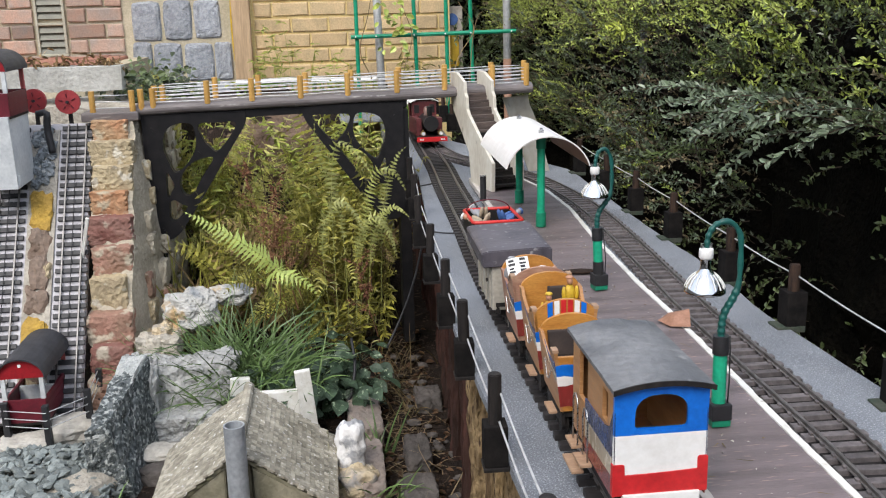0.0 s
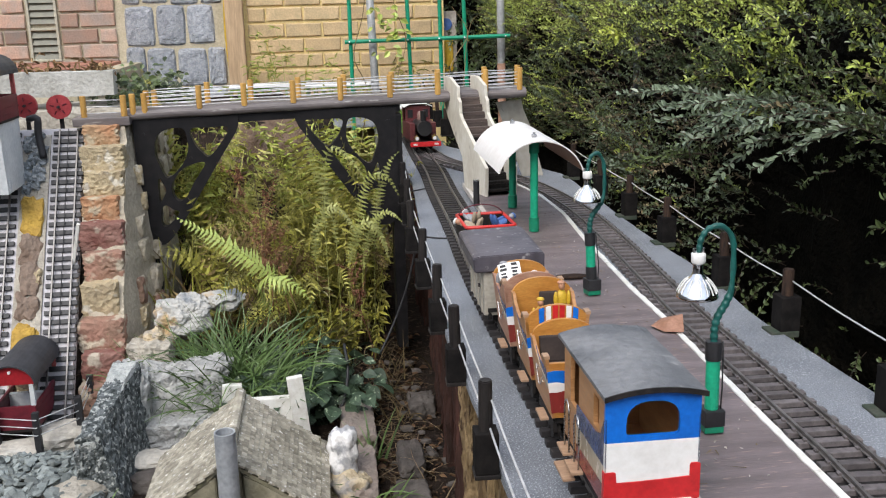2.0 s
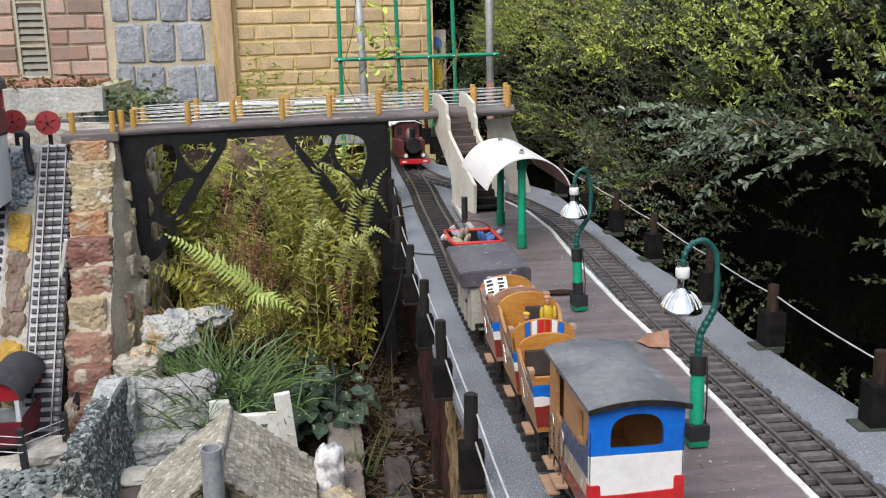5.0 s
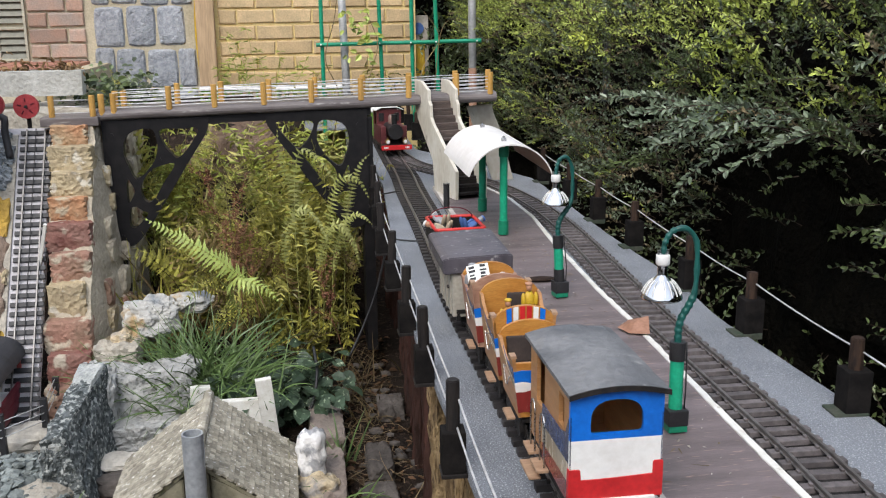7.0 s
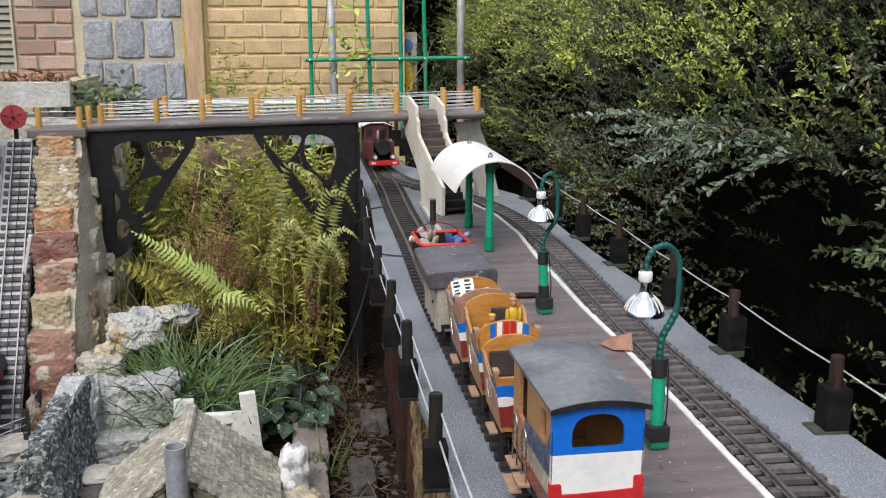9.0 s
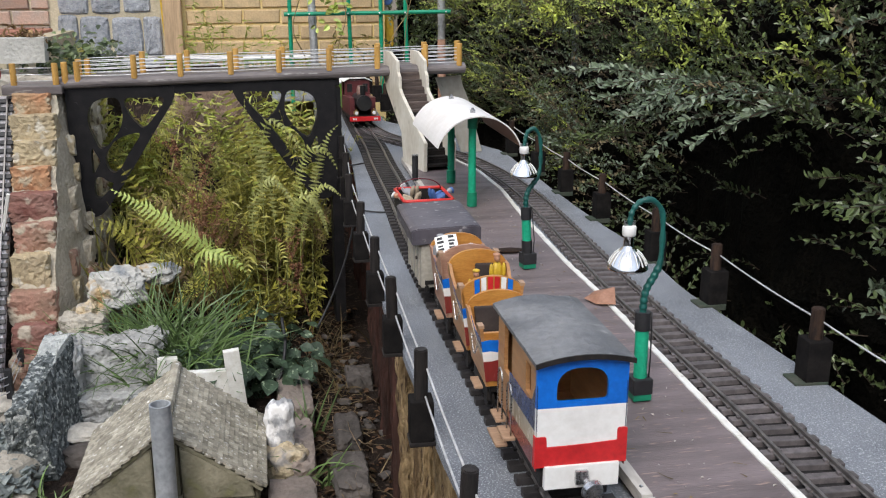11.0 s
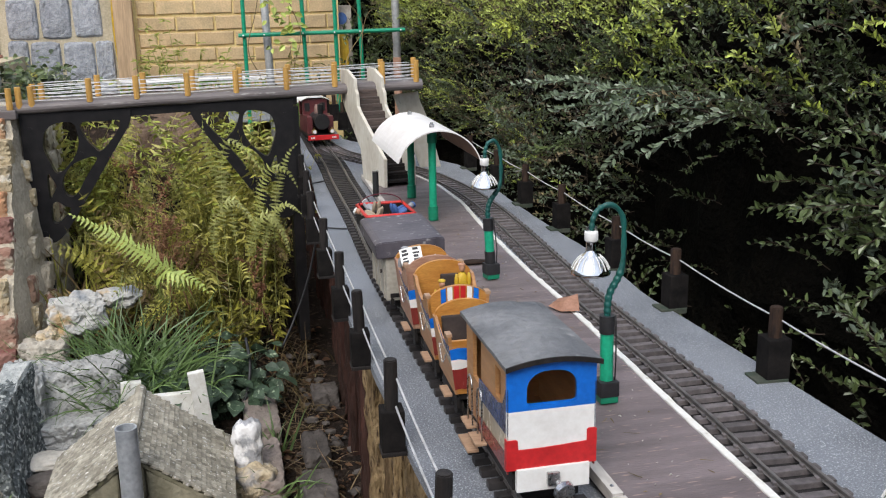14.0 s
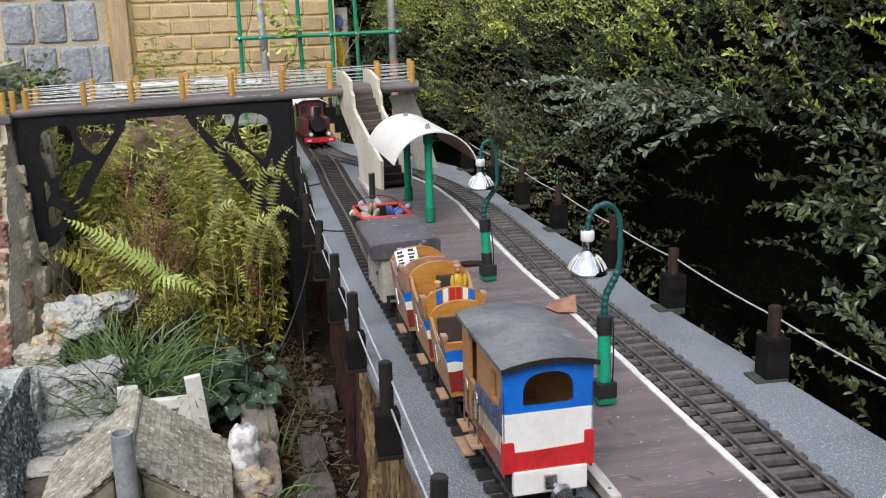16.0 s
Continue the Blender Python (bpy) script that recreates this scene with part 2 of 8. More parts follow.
def tube(bm, line, r, n=8):
    line = [Vector(p) for p in line]
    rings, last = [], Vector((0.31, 0.2, 0.93)).normalized()
    for k, p in enumerate(line):
        d = (line[min(k + 1, len(line) - 1)] - line[max(k - 1, 0)]).normalized()
        u = last - d * last.dot(d)
        if u.length < 1e-4:
            u = d.orthogonal()
        u.normalize()
        v, last = d.cross(u), u
        rr = r(k / max(len(line) - 1, 1)) if callable(r) else r
        rings.append([bm.verts.new(p + rr * (u * math.cos(2 * math.pi * j / n) + v * math.sin(2 * math.pi * j / n))) for j in range(n)])
    for a, b in zip(rings, rings[1:]):
        for j in range(n):
            bm.faces.new((a[j], a[(j + 1) % n], b[(j + 1) % n], b[j]))
    bm.faces.new(rings[0][::-1])
    bm.faces.new(rings[-1])
    bmesh.ops.recalc_face_normals(bm, faces=bm.faces)
    return bm


def rock(bm, at, size, seed=0.0, sub=3, rough=0.22, fine=0.06, boxy=0.0, m=None):
    vs = bmesh.ops.create_icosphere(bm, subdivisions=sub, radius=1.0)["verts"]
    sz = Vector(size)
    for v in vs:
        c = v.co.normalized()
        if boxy:
            big = max(abs(c.x), abs(c.y), abs(c.z))
            c = c.lerp(c / big * 0.85, boxy)
        o = Vector((seed * 3.1, seed * 1.7, seed * 5.3))
        k = 1 + rough * noise.noise(c * 1.4 + o) + rough * 0.5 * noise.noise(c * 3.1 + o) + fine * noise.noise(c * 8 + o)
        q = Vector((c.x * sz.x * k, c.y * sz.y * k, c.z * sz.z * k))
        v.co = (m @ q if m else q) + Vector(at)
    return bm


def interp(tab, y):
    """Straight-line reading of a table of (y, value)."""
    return float(np.interp(y, [a for a, _ in tab], [b for _, b in tab]))


# ---- ground ----
DL = ((-1.5, 0.18), (1.4, 0.178), (2.0, 0.205), (2.7, 0.252), (3.2, 0.26), (3.7, 0.28), (4.25, 0.31))
DR = ((-1.5, 0.68), (0.92, 0.683), (1.27, 0.672), (1.38, 0.668), (1.55, 0.68), (1.72, 0.69), (1.9, 0.685), (2.1, 0.686), (2.47, 0.7), (2.75, 0.7), (3.0, 0.62), (3.32, 0.485), (3.45, 0.44), (4.0, 0.455), (4.25, 0.46))

M["soil"] = mat("dark_leafy_soil", (0.028, 0.019, 0.014), (0.013, 0.0095, 0.008), rough=0.95, scale=14, bscale=150, bump=0.9, depth=0.012, spots=(0.08, 0.055, 0.04), spot_scale=60, spot_at=0.62)


def ground_z(x, y):
    z = -0.5 + 0.012 * noise.noise(Vector((x * 6, y * 6, 0.3))) + 0.02 * noise.noise(Vector((x * 2, y * 2, 7.3)))
    bank = min(max((y - 2.35) / 0.5, 0), 1) * min(max((0.12 - x) / 0.3, 0), 1) * min(max((x + 1.6) / 0.3, 0), 1) * min(max((5.2 - y) / 0.3, 0), 1)
    back = min(max((y - 2.95) / 0.8, 0), 1) * min(max((0.12 + 0.12 * min(max((y - 3.2) * 3, 0), 1) - x) / 0.2, 0), 1) * min(max((x + 1.9) / 0.4, 0), 1)
    z += 0.1 * math.exp(-((x + 0.25) / 0.14) ** 2 - ((y - 2.33) / 0.1) ** 2)
    return z + 0.14 * bank + 0.46 * back * back * (3 - 2 * back) + 0.03 * back * noise.noise(Vector((x * 5, y * 5, 2.2)))


def axis(lo, hi, step, far):
    mid = list(np.arange(lo, hi + 1e-6, step))
    out, d = [], step
    while d < far:
        d *= 1.7
        out.append(d)
    return [lo - v for v in out[::-1]] + mid + [hi + v for v in out]


bm = B()
xs, ys = axis(-1.6, 1.4, 0.05, 900), axis(0.6, 5.2, 0.05, 900)
grid = [[bm.verts.new((x, y, ground_z(x, y) if abs(x) < 3 and -1 < y < 7 else -0.5)) for x in xs] for y in ys]
for a, b in zip(grid, grid[1:]):
    for k in range(len(xs) - 1):
        bm.faces.new((a[k], a[k + 1], b[k + 1], b[k]))
tagged(link("ground", bm, M["soil"], smooth=True), "dark damp garden soil with leaf litter", "ground", kind="structure")

# plain walls added out of view to cut the low sky light
M["blockwall"] = mat("plain_blocking_wall", (0.3, 0.28, 0.25), (0.24, 0.225, 0.2), rough=0.9, scale=3, bscale=60, bump=0.4, depth=0.004)
for k, (x0, x1, y0, y1) in enumerate(((-3.6, -3.4, -3.2, 5.2), (-3.4, 3.4, -3.4, -3.2), (3.4, 3.6, -3.2, 6.4))):
    bm = B()
    box(bm, x0, x1, y0, y1, -0.6, 1.3, 0.01)
    tagged(link(f"wall_garden_{k + 1}", bm, M["blockwall"]), "plain grey wall added out of view to cut low sky light", "wall", kind="structure")

# ---- raised railway deck ----
deck = thing("railway_deck", "grey mineral felt railway deck on rough timbers", "deck", kind="structure")
bm = B()
ys = [-1.5 + 0.05 * k for k in range(116)]
top = []
for y in ys:
    xl, xr = interp(DL, y), interp(DR, y)
    row = []
    for k in range(15):
        u = k / 14
        w = 0.004 * noise.noise(Vector((y * 7, u * 3, 1.0))) if k in (0, 14) else 0
        x = xl + (xr - xl) * u + w
        row.append(bm.verts.new((x, y, 0.0011 * noise.noise(Vector((x * 9, y * 9, 0))))))
    top.append(row)
for a, b in zip(top, top[1:]):
    for k in range(14):
        bm.faces.new((a[k], a[k + 1], b[k + 1], b[k]))
res = bmesh.ops.extrude_face_region(bm, geom=bm.faces[:])
for v in [g for g in res["geom"] if isinstance(g, bmesh.types.BMVert)]:
    v.co.z = -0.012
bmesh.ops.recalc_face_normals(bm, faces=bm.faces)
part("felt", bm, M["felt"], deck)
bm = B()
box(bm, -2.2, 0.47, 4.2, 5.0, -0.012, -0.0015, 0.002)
part("felt", bm, M["felt"], deck)
M["timber"] = mat("rough_yellow_timber", (0.36, 0.26, 0.14), (0.11, 0.07, 0.038), rough=0.9, scale=16, stretch=(3, 3, 0.8), bscale=90, bump=1.0, depth=0.012, vary=0.25, spots=(0.07, 0.045, 0.03), spot_scale=40, spot_at=0.63)
M["timber_red"] = mat("red_brown_timber", (0.06, 0.028, 0.022), (0.03, 0.017, 0.014), rough=0.9, scale=18, stretch=(2, 2, 0.4), bscale=90, bump=0.7, depth=0.006, vary=0.3)
M["plank"] = mat("dark_fascia", (0.1, 0.075, 0.055), (0.06, 0.045, 0.035), rough=0.9, scale=20, stretch=(1, 0.3, 2), bump=0.4, depth=0.003)
bm = B()
for a, b in zip(ys, ys[1:]):
    if b > 4.2:
        break
    for tab, s in ((DL, 1), (DR, -1)):
        x0, x1 = interp(tab, a) + s * (0.03 if s > 0 else 0.012), interp(tab, b) + s * (0.03 if s > 0 else 0.012)
        f = [bm.verts.new(p) for p in ((x0, a, -0.012), (x1, b, -0.012), (x1, b, -0.06), (x0, a, -0.06), (x0 + s * 0.02, a, -0.012), (x1 + s * 0.02, b, -0.012), (x1 + s * 0.02, b, -0.06), (x0 + s * 0.02, a, -0.06))]
        for q in ((0, 1, 2, 3), (4, 5, 6, 7), (3, 2, 6, 7), (0, 1, 5, 4)):
            bm.faces.new([f[k] for k in q])
part("fascia", bm, M["plank"], deck)


def log(x, y, w, d, z0, z1, seed, lean=0.0):
    """A rough split post: noisy rectangular column."""
    bm = B()
    n, rows = 44, 60
    rings = []
    for r in range(rows):
        t = r / (rows - 1)
        z = z0 + (z1 - z0) * t
        ring = []
        for k in range(n):
            a = 2 * math.pi * k / n + 0.3
            c, s = math.cos(a), math.sin(a)
            q = max(abs(c), abs(s)) ** 0.75
            p = Vector((c / q, s / q, 0))
            j = 1 + 0.2 * noise.noise(Vector((p.x * 2 + seed * 5, p.y * 2, t * 2.5))) + 0.16 * noise.noise(Vector((p.x * 6 + seed * 3, p.y * 6, t * 5))) + 0.1 * noise.noise(Vector((p.x * 11 + seed * 3, p.y * 11, t * 22))) - 0.3 * max(0.0, 0.22 - abs(noise.noise(Vector((p.x * 5 + seed * 7, p.y * 5, t * 2.2))))) + 0.12 * noise.noise(Vector((p.x * 19 + seed, p.y * 19, t * 9)))
            ring.append(bm.verts.new((x + p.x * w / 2 * j + lean * t, y + p.y * d / 2 * j, z)))
        rings.append(ring)
    for a, b in zip(rings, rings[1:]):
        for k in range(n):
            bm.faces.new((a[k], a[(k + 1) % n], b[(k + 1) % n], b[k]))
    bm.faces.new(rings[-1])
    return bm


rng = random.Random(4)
y = -0.6
while y < 4.1:
    near = y < 1.45
    d = rng.uniform(0.07, 0.1) if near else rng.uniform(0.045, 0.07)
    xl = interp(DL, y)
    part("timber_post", log(xl + (0.066 if near else 0.075) + rng.uniform(-0.006, 0.012), y + d / 2, 0.07, d * 0.96, -0.56, -0.058 if not near else -0.02 - rng.random() * 0.02, y), M["timber"] if near else M["timber_red"], deck)
    y += d + (rng.uniform(0.0, 0.012) if near else rng.uniform(0.04, 0.1))
for k in range(14):
    yy = -0.5 + 0.35 * k
    part("timber_post", log(interp(DR, yy) - 0.05, yy, 0.06, 0.06, -0.56, -0.058, k + 50), M["timber_red"], deck)

# ---- tracks ----
LEFT = smoothline([(0.277, -0.8, 0), (0.278, 0.3, 0), (0.278, 0.75, 0), (0.279, 1.0, 0), (0.285, 1.6, 0), (0.303, 2.07, 0), (0.315, 2.5, 0), (0.329, 2.84, 0), (0.334, 3.2, 0), (0.342, 3.6, 0), (0.352, 3.95, 0), (0.35, 4.25, 0), (0.27, 4.55, 0), (0.05, 4.7, 0), (-0.4, 4.72, 0), (-1.5, 4.72, 0)], 0.027)
RIGHT = smoothline([(0.524, -0.8, 0), (0.527, 0.3, 0), (0.533, 0.71, 0), (0.54, 0.83, 0), (0.5455, 0.93, 0), (0.5565, 1.35, 0), (0.567, 1.51, 0), (0.58, 1.7, 0), (0.593, 1.9, 0), (0.601, 2.1, 0), (0.597, 2.3, 0), (0.572, 2.52, 0), (0.53, 2.68, 0), (0.455, 2.86, 0), (0.392, 3.03, 0), (0.362, 3.25, 0), (0.346, 3.5, 0)], 0.027)
bm = B()
box(bm, -0.0375, 0.0375, -0.0058, 0.0058, 0.0008, 0.0085, 0.0008)
for sx in (-0.0235, 0.0235):
    for dx in (-0.0045, 0.0045):
        box(bm, sx + dx - 0.0018, sx + dx + 0.0018, -0.0028, 0.0028, 0.0085, 0.0112)
sleeper_mesh = bpy.data.meshes.new("sleeper")
bm.to_mesh(sleeper_mesh)
bm.free()
sleeper_mesh.materials.append(M["sleeper"])
M["sleeper_black"] = mat("black_plastic_sleeper", (0.036, 0.032, 0.032), (0.022, 0.019, 0.019), rough=0.6, scale=120, vary=0.25, bump=0.2, depth=0.0008)
black_sleeper = sleeper_mesh.copy()
for v in black_sleeper.vertices:
    if abs(v.co.x) > 0.03:
        v.co.x *= 1.12
black_sleeper.materials[0] = M["sleeper_black"]


M["trackbed"] = mat("dark_track_strip", (0.016, 0.0145, 0.0145), (0.034, 0.031, 0.031), rough=0.9, scale=90, bscale=500, bump=0.6, depth=0.001)


def track(line, label, bed=0.0, timber=sleeper_mesh):
    t = thing("railway_track", label, "railway track", "railway tracks")
    ra = random.Random(7)
    for k, p in enumerate(line[:-1]):
        d = line[k + 1] - p
        s = new("sleeper", timber)
        s.parent = t
        s.matrix_local = pose(p.x, p.y, p.z, 0, 0, math.degrees(math.atan2(d.y, d.x)) - 90 + ra.uniform(-1, 1))
    prof = ((-0.003, 0.0085), (0.003, 0.0085), (0.003, 0.0094), (0.0009, 0.0099), (0.0009, 0.0122), (0.0017, 0.0128), (0.0017, 0.0148), (-0.0017, 0.0148), (-0.0017, 0.0128), (-0.0009, 0.0122), (-0.0009, 0.0099), (-0.003, 0.0094))
    for s in (-0.0235, 0.0235):
        bm = B()
        sweep(bm, line, [(u + s, v) for u, v in prof])
        part("rail", bm, M["rail"], t)
    # thin dark strip that shows between the sleepers
    if bed:
        bm = B()
        sweep(bm, line, [(-bed, 0.0006), (bed, 0.0006), (bed, 0.0024), (-bed, 0.0024)])
        part("track_web", bm, M["trackbed"], t, "dark strip under the sleepers")
    return t


track(LEFT, "model railway track with black plastic sleepers", 0.022, black_sleeper)
track(RIGHT, "curving model railway track with brown plastic sleepers", 0.033)

# ---- platform ----
PL = ((-1.2, 0.345), (0.68, 0.344), (1.5, 0.352), (2.3, 0.375), (2.55, 0.383))
PR = ((-1.2, 0.477), (0.7, 0.4835), (0.9, 0.489), (1.34, 0.5075), (1.5, 0.5095), (1.69, 0.519), (1.87, 0.528), (2.1, 0.547), (2.33, 0.545), (2.55, 0.51))


def strip(a, b, z0, z1, y0=-1.2, y1=2.55, step=0.05, rough=0.0, seed=1.0):
    """A long slab between two edges that run with y."""
    bm = B()
    n = int((y1 - y0) / step)
    rings = []
    for k in range(n + 1):
        y = y0 + (y1 - y0) * k / n
        x0, x1 = a(y) + rough * noise.noise(Vector((y * 40, seed, 0))), b(y) + rough * noise.noise(Vector((y * 40, seed + 9, 0)))
        rings.append([bm.verts.new(p) for p in ((x0, y, z0), (x1, y, z0), (x1, y, z1), (x0, y, z1))])
    for p, q in zip(rings, rings[1:]):
        for j in range(4):
            bm.faces.new((p[j], p[(j + 1) % 4], q[(j + 1) % 4], q[j]))
    bm.faces.new(rings[0])
    bm.faces.new(rings[-1][::-1])
    bmesh.ops.recalc_face_normals(bm, faces=bm.faces)
    return bm


platform = thing("station_platform", "worn brown painted station platform with white edges", "platform")
part("surface", strip(lambda y: interp(PL, y) + 0.0025, lambda y: interp(PR, y) - 0.0085, 0.001, 0.0205), M["platform"], platform)
part("white_line", strip(lambda y: interp(PR, y) - 0.0085, lambda y: interp(PR, y), 0.001, 0.0222, rough=0.002, step=0.01), M["whitewood"], platform, "white painted edge strip")
M["paleedge"] = mat("weathered_pale_batten", (0.6, 0.57, 0.53), (0.45, 0.41, 0.37), rough=0.7, scale=30, stretch=(1, 0.3, 1), bump=0.3, depth=0.001)
for y0, y1 in ((-1.2, 0.12), (0.125, 0.735), (0.74, 1.4), (1.405, 2.0), (2.005, 2.55)):
    part("edge_batten", strip(lambda y: interp(PL, y) - 0.009, lambda y: interp(PL, y) + 0.002, 0.0105, 0.0225, y0, y1, rough=0.0008), M["paleedge"], platform, "pale weathered edge batten")
# black backing stands in for the dark gap under the batten
part("edge_wall", strip(lambda y: interp(PL, y) - 0.004, lambda y: interp(PL, y) + 0.0, 0.001, 0.0105), M["blackwood"], platform)
for y in (0.2, 0.66, 0.722, 0.755, 1.3):
    bm = B()
    cyl(bm, (interp(PL, y) - 0.0035, y, 0.022), (interp(PL, y) - 0.0035, y, 0.0233), 0.0024, 0.0018, 10)
    part("screw", bm, M["steel"], platform)

# ---- fences along the deck ----
M["blackblock"] = mat("soot_black_block", (0.009, 0.0085, 0.0085), (0.018, 0.016, 0.015), rough=0.85, spec=0.15, scale=60, bump=0.3, depth=0.001)
M["greenplate"] = mat("mossy_base_plate", (0.045, 0.062, 0.045), (0.07, 0.075, 0.06), rough=0.9, scale=50, bump=0.5, depth=0.002)


def fence_post(x, y, bw, bh, rr, rh, rodmat, plate, label, group, seed):
    ra = random.Random(seed)
    t = thing("fence_post", label, "fence post", group, (x, y, 0), ra.uniform(-4, 4))
    bm = B()
    box(bm, -bw / 2, bw / 2, -bw / 2, bw / 2, -0.004, bh, 0.0015)
    part("block", bm, M["blackblock"], t)
    bm = B()
    lx, ly = ra.uniform(-0.002, 0.002), ra.uniform(-0.003, 0.003)
    cyl(bm, (0, 0, bh - 0.002), (lx, ly, rh), rr, rr * 0.96, 14)
    bmesh.ops.bevel(bm, geom=[e for e in bm.edges if e.calc_face_angle(0) > 1], offset=0.0012, segments=2, affect="EDGES")
    part("dowel", bm, rodmat, t)
    bm = B()
    if plate:
        box(bm, -bw * 0.95, bw * 0.45, -bw * 0.55, bw * 0.55, -0.006, 0.0035, 0.001)
    else:
        box(bm, -bw * 0.54, bw * 0.6, -bw * 0.54, bw * 0.54, -0.009, -0.004, 0.001)
    part("base_plate", bm, M["greenplate" if plate else "blackwood"], t)


LPOSTS = ((0.156, 0.18), (0.156, 0.43), (0.157, 0.68), (0.1625, 0.945), (0.167, 1.21), (0.1685, 1.422), (0.172, 1.672), (0.177, 1.937), (0.192, 2.2), (0.205, 2.45), (0.222, 2.74), (0.24, 3.05))
for k, (x, y) in enumerate(LPOSTS):
    fence_post(x, y, 0.026, 0.044, 0.0078, 0.101, M["blackwood"], False, "black dowel fence post in a square wooden block", "fence posts beside the trench", k)
RPOSTS = ((0.664, 0.45), (0.666, 0.72), (0.668, 1.003), (0.681, 1.303), (0.686, 1.545), (0.701, 1.868), (0.7085, 2.138), (0.712, 2.385), (0.718, 2.68))
for k, (x, y) in enumerate(RPOSTS):
    fence_post(x, y, 0.031, 0.056, 0.0086, 0.096, M["rustwood"], True, "brown dowel fence post in a dark wooden block", "fence posts beside the hedge", 30 + k)
FPOSTS = ((0.505, 3.5), (0.488, 3.78), (0.495, 4.1), (0.49, 4.4), (0.43, 4.62), (0.3, 4.85))
for k, (x, y) in enumerate(FPOSTS):
    fence_post(x, y, 0.036, 0.06, 0.0082, 0.1, M["rustwood"], False, "brown dowel fence post in a dark wooden block", "fence posts on the far curve", 60 + k)


def fence_wire(pts, label, r=0.0012):
    line = []
    for a, b in zip(pts, pts[1:]):
        for k in range(8):
            u = k / 8
            p = Vector(a).lerp(Vector(b), u)
            p.z -= 0.003 * 4 * u * (1 - u)
            line.append(p)
    line.append(Vector(pts[-1]))
    bm = B()
    tube(bm, line, r, 6)
    return tagged(link("fence_wire", bm, M["wire"], smooth=True), label, "fence wire", "fence wires")


fence_wire([(x + 0.006, y, 0.079) for x, y in LPOSTS], "taut white upper fence wire through black dowels")
fence_wire([(x + 0.004, y, 0.0475) for x, y in LPOSTS], "taut white lower fence wire through black dowels")
fence_wire([(x + 0.004, y, 0.079) for x, y in RPOSTS], "taut white fence wire beside the hedge")


# ---- parked passenger train ----
def wheelset(t, y, x=0.0):
    bm = B()
    cyl(bm, (x - 0.03, y, 0.0305), (x + 0.03, y, 0.0305), 0.002, n=8)
    for s in (-1, 1):
        cyl(bm, (x + s * 0.0205, y, 0.0305), (x + s * 0.0262, y, 0.0305), 0.0125, 0.012, 20)
        cyl(bm, (x + s * 0.0192, y, 0.0305), (x + s * 0.0206, y, 0.0305), 0.0145, n=20)
    return part("wheelset", bm, M["blackwood"], t)


def footboard(t, x, y0, y1, z):
    bm = B()
    box(bm, min(x, x + 0.016) + (0.004 if x < 0 else 0.0), max(x, x + 0.016) - (0.0 if x < 0 else 0.004), y0, y1, z, z + 0.003, 0.0006)
    part("footboard", bm, M["pine_pale"], t, "pale wooden footboard")


def underframe(t, w, l):
    bm = B()
    for s in (-1, 1):
        box(bm, s * 0.033 - 0.003, s * 0.033 + 0.003, 0.006, l - 0.006, 0.03, 0.045, 0.0008)
    box(bm, -w * 0.42, w * 0.42, 0.004, l - 0.004, 0.042, 0.048)
    part("underframe", bm, M["blackwood"], t)
    wheelset(t, l * 0.24)
    wheelset(t, l * 0.76)


# closed guard's van: painted end, plywood sides, curved roof
van = thing("guards_van", "wooden model guard's van with a blue, white and red end", "model train", at=(0.2787, 0.752, 0), rz=-0.6)
W, L = 0.0858, 0.158
underframe(van, W, L)
ZB, Z1, Z2, ZT = 0.0535, 0.0735, 0.1115, 0.157
M["faded_blue"] = mat("faded_varnished_blue", (0.035, 0.065, 0.17), (0.075, 0.07, 0.1), rough=0.25, scale=22, stretch=(1, 1, 0.4), bump=0.1, depth=0.0006)
M["faded_white"] = mat("yellowed_varnished_white", (0.5, 0.44, 0.34), (0.36, 0.29, 0.2), rough=0.25, scale=22, stretch=(1, 1, 0.4), bump=0.1, depth=0.0006)
M["faded_red"] = mat("dull_varnished_red", (0.24, 0.03, 0.028), (0.17, 0.04, 0.03), rough=0.25, scale=22, stretch=(1, 1, 0.4), bump=0.1, depth=0.0006)
M["maroon"] = mat("maroon_paint", (0.13, 0.012, 0.022), (0.1, 0.01, 0.018), rough=0.45, scale=30, bump=0.1)


def arch_hole(w, z0, z1, n=14):
    """Opening outline: straight sill, upright sides, rounded head."""
    r = (z1 - z0) * 0.62
    pts = [(-w, z0 + 0.004), (-w + 0.001, z0 + 0.001), (-w + 0.004, z0), (w - 0.004, z0), (w - 0.001, z0 + 0.001), (w, z0 + 0.004)]
    for k in range(n + 1):
        a = math.pi * k / n
        c, s = math.cos(a), math.sin(a)
        pts.append((w * math.copysign(abs(c) ** 0.8, c), z1 - r + r * s ** 0.8))
    return pts


def end_panel(bm, x0, x1, z0, z1, hole, th=0.004):
    """A panel with an opening, given thickness."""
    es = []
    for pts in ([(x0, z0), (x1, z0), (x1, z1), (x0, z1)], hole):
        vs = [bm.verts.new((x, 0.0, z)) for x, z in pts]
        es += [bm.edges.new((vs[k], vs[(k + 1) % len(vs)])) for k in range(len(vs))]
    bmesh.ops.triangle_fill(bm, use_beauty=True, edges=es)
    for v in bmesh.ops.extrude_face_region(bm, geom=list(bm.faces))["geom"]:
        if isinstance(v, bmesh.types.BMVert):
            v.co.y += th
    bmesh.ops.recalc_face_normals(bm, faces=bm.faces)
    return bm


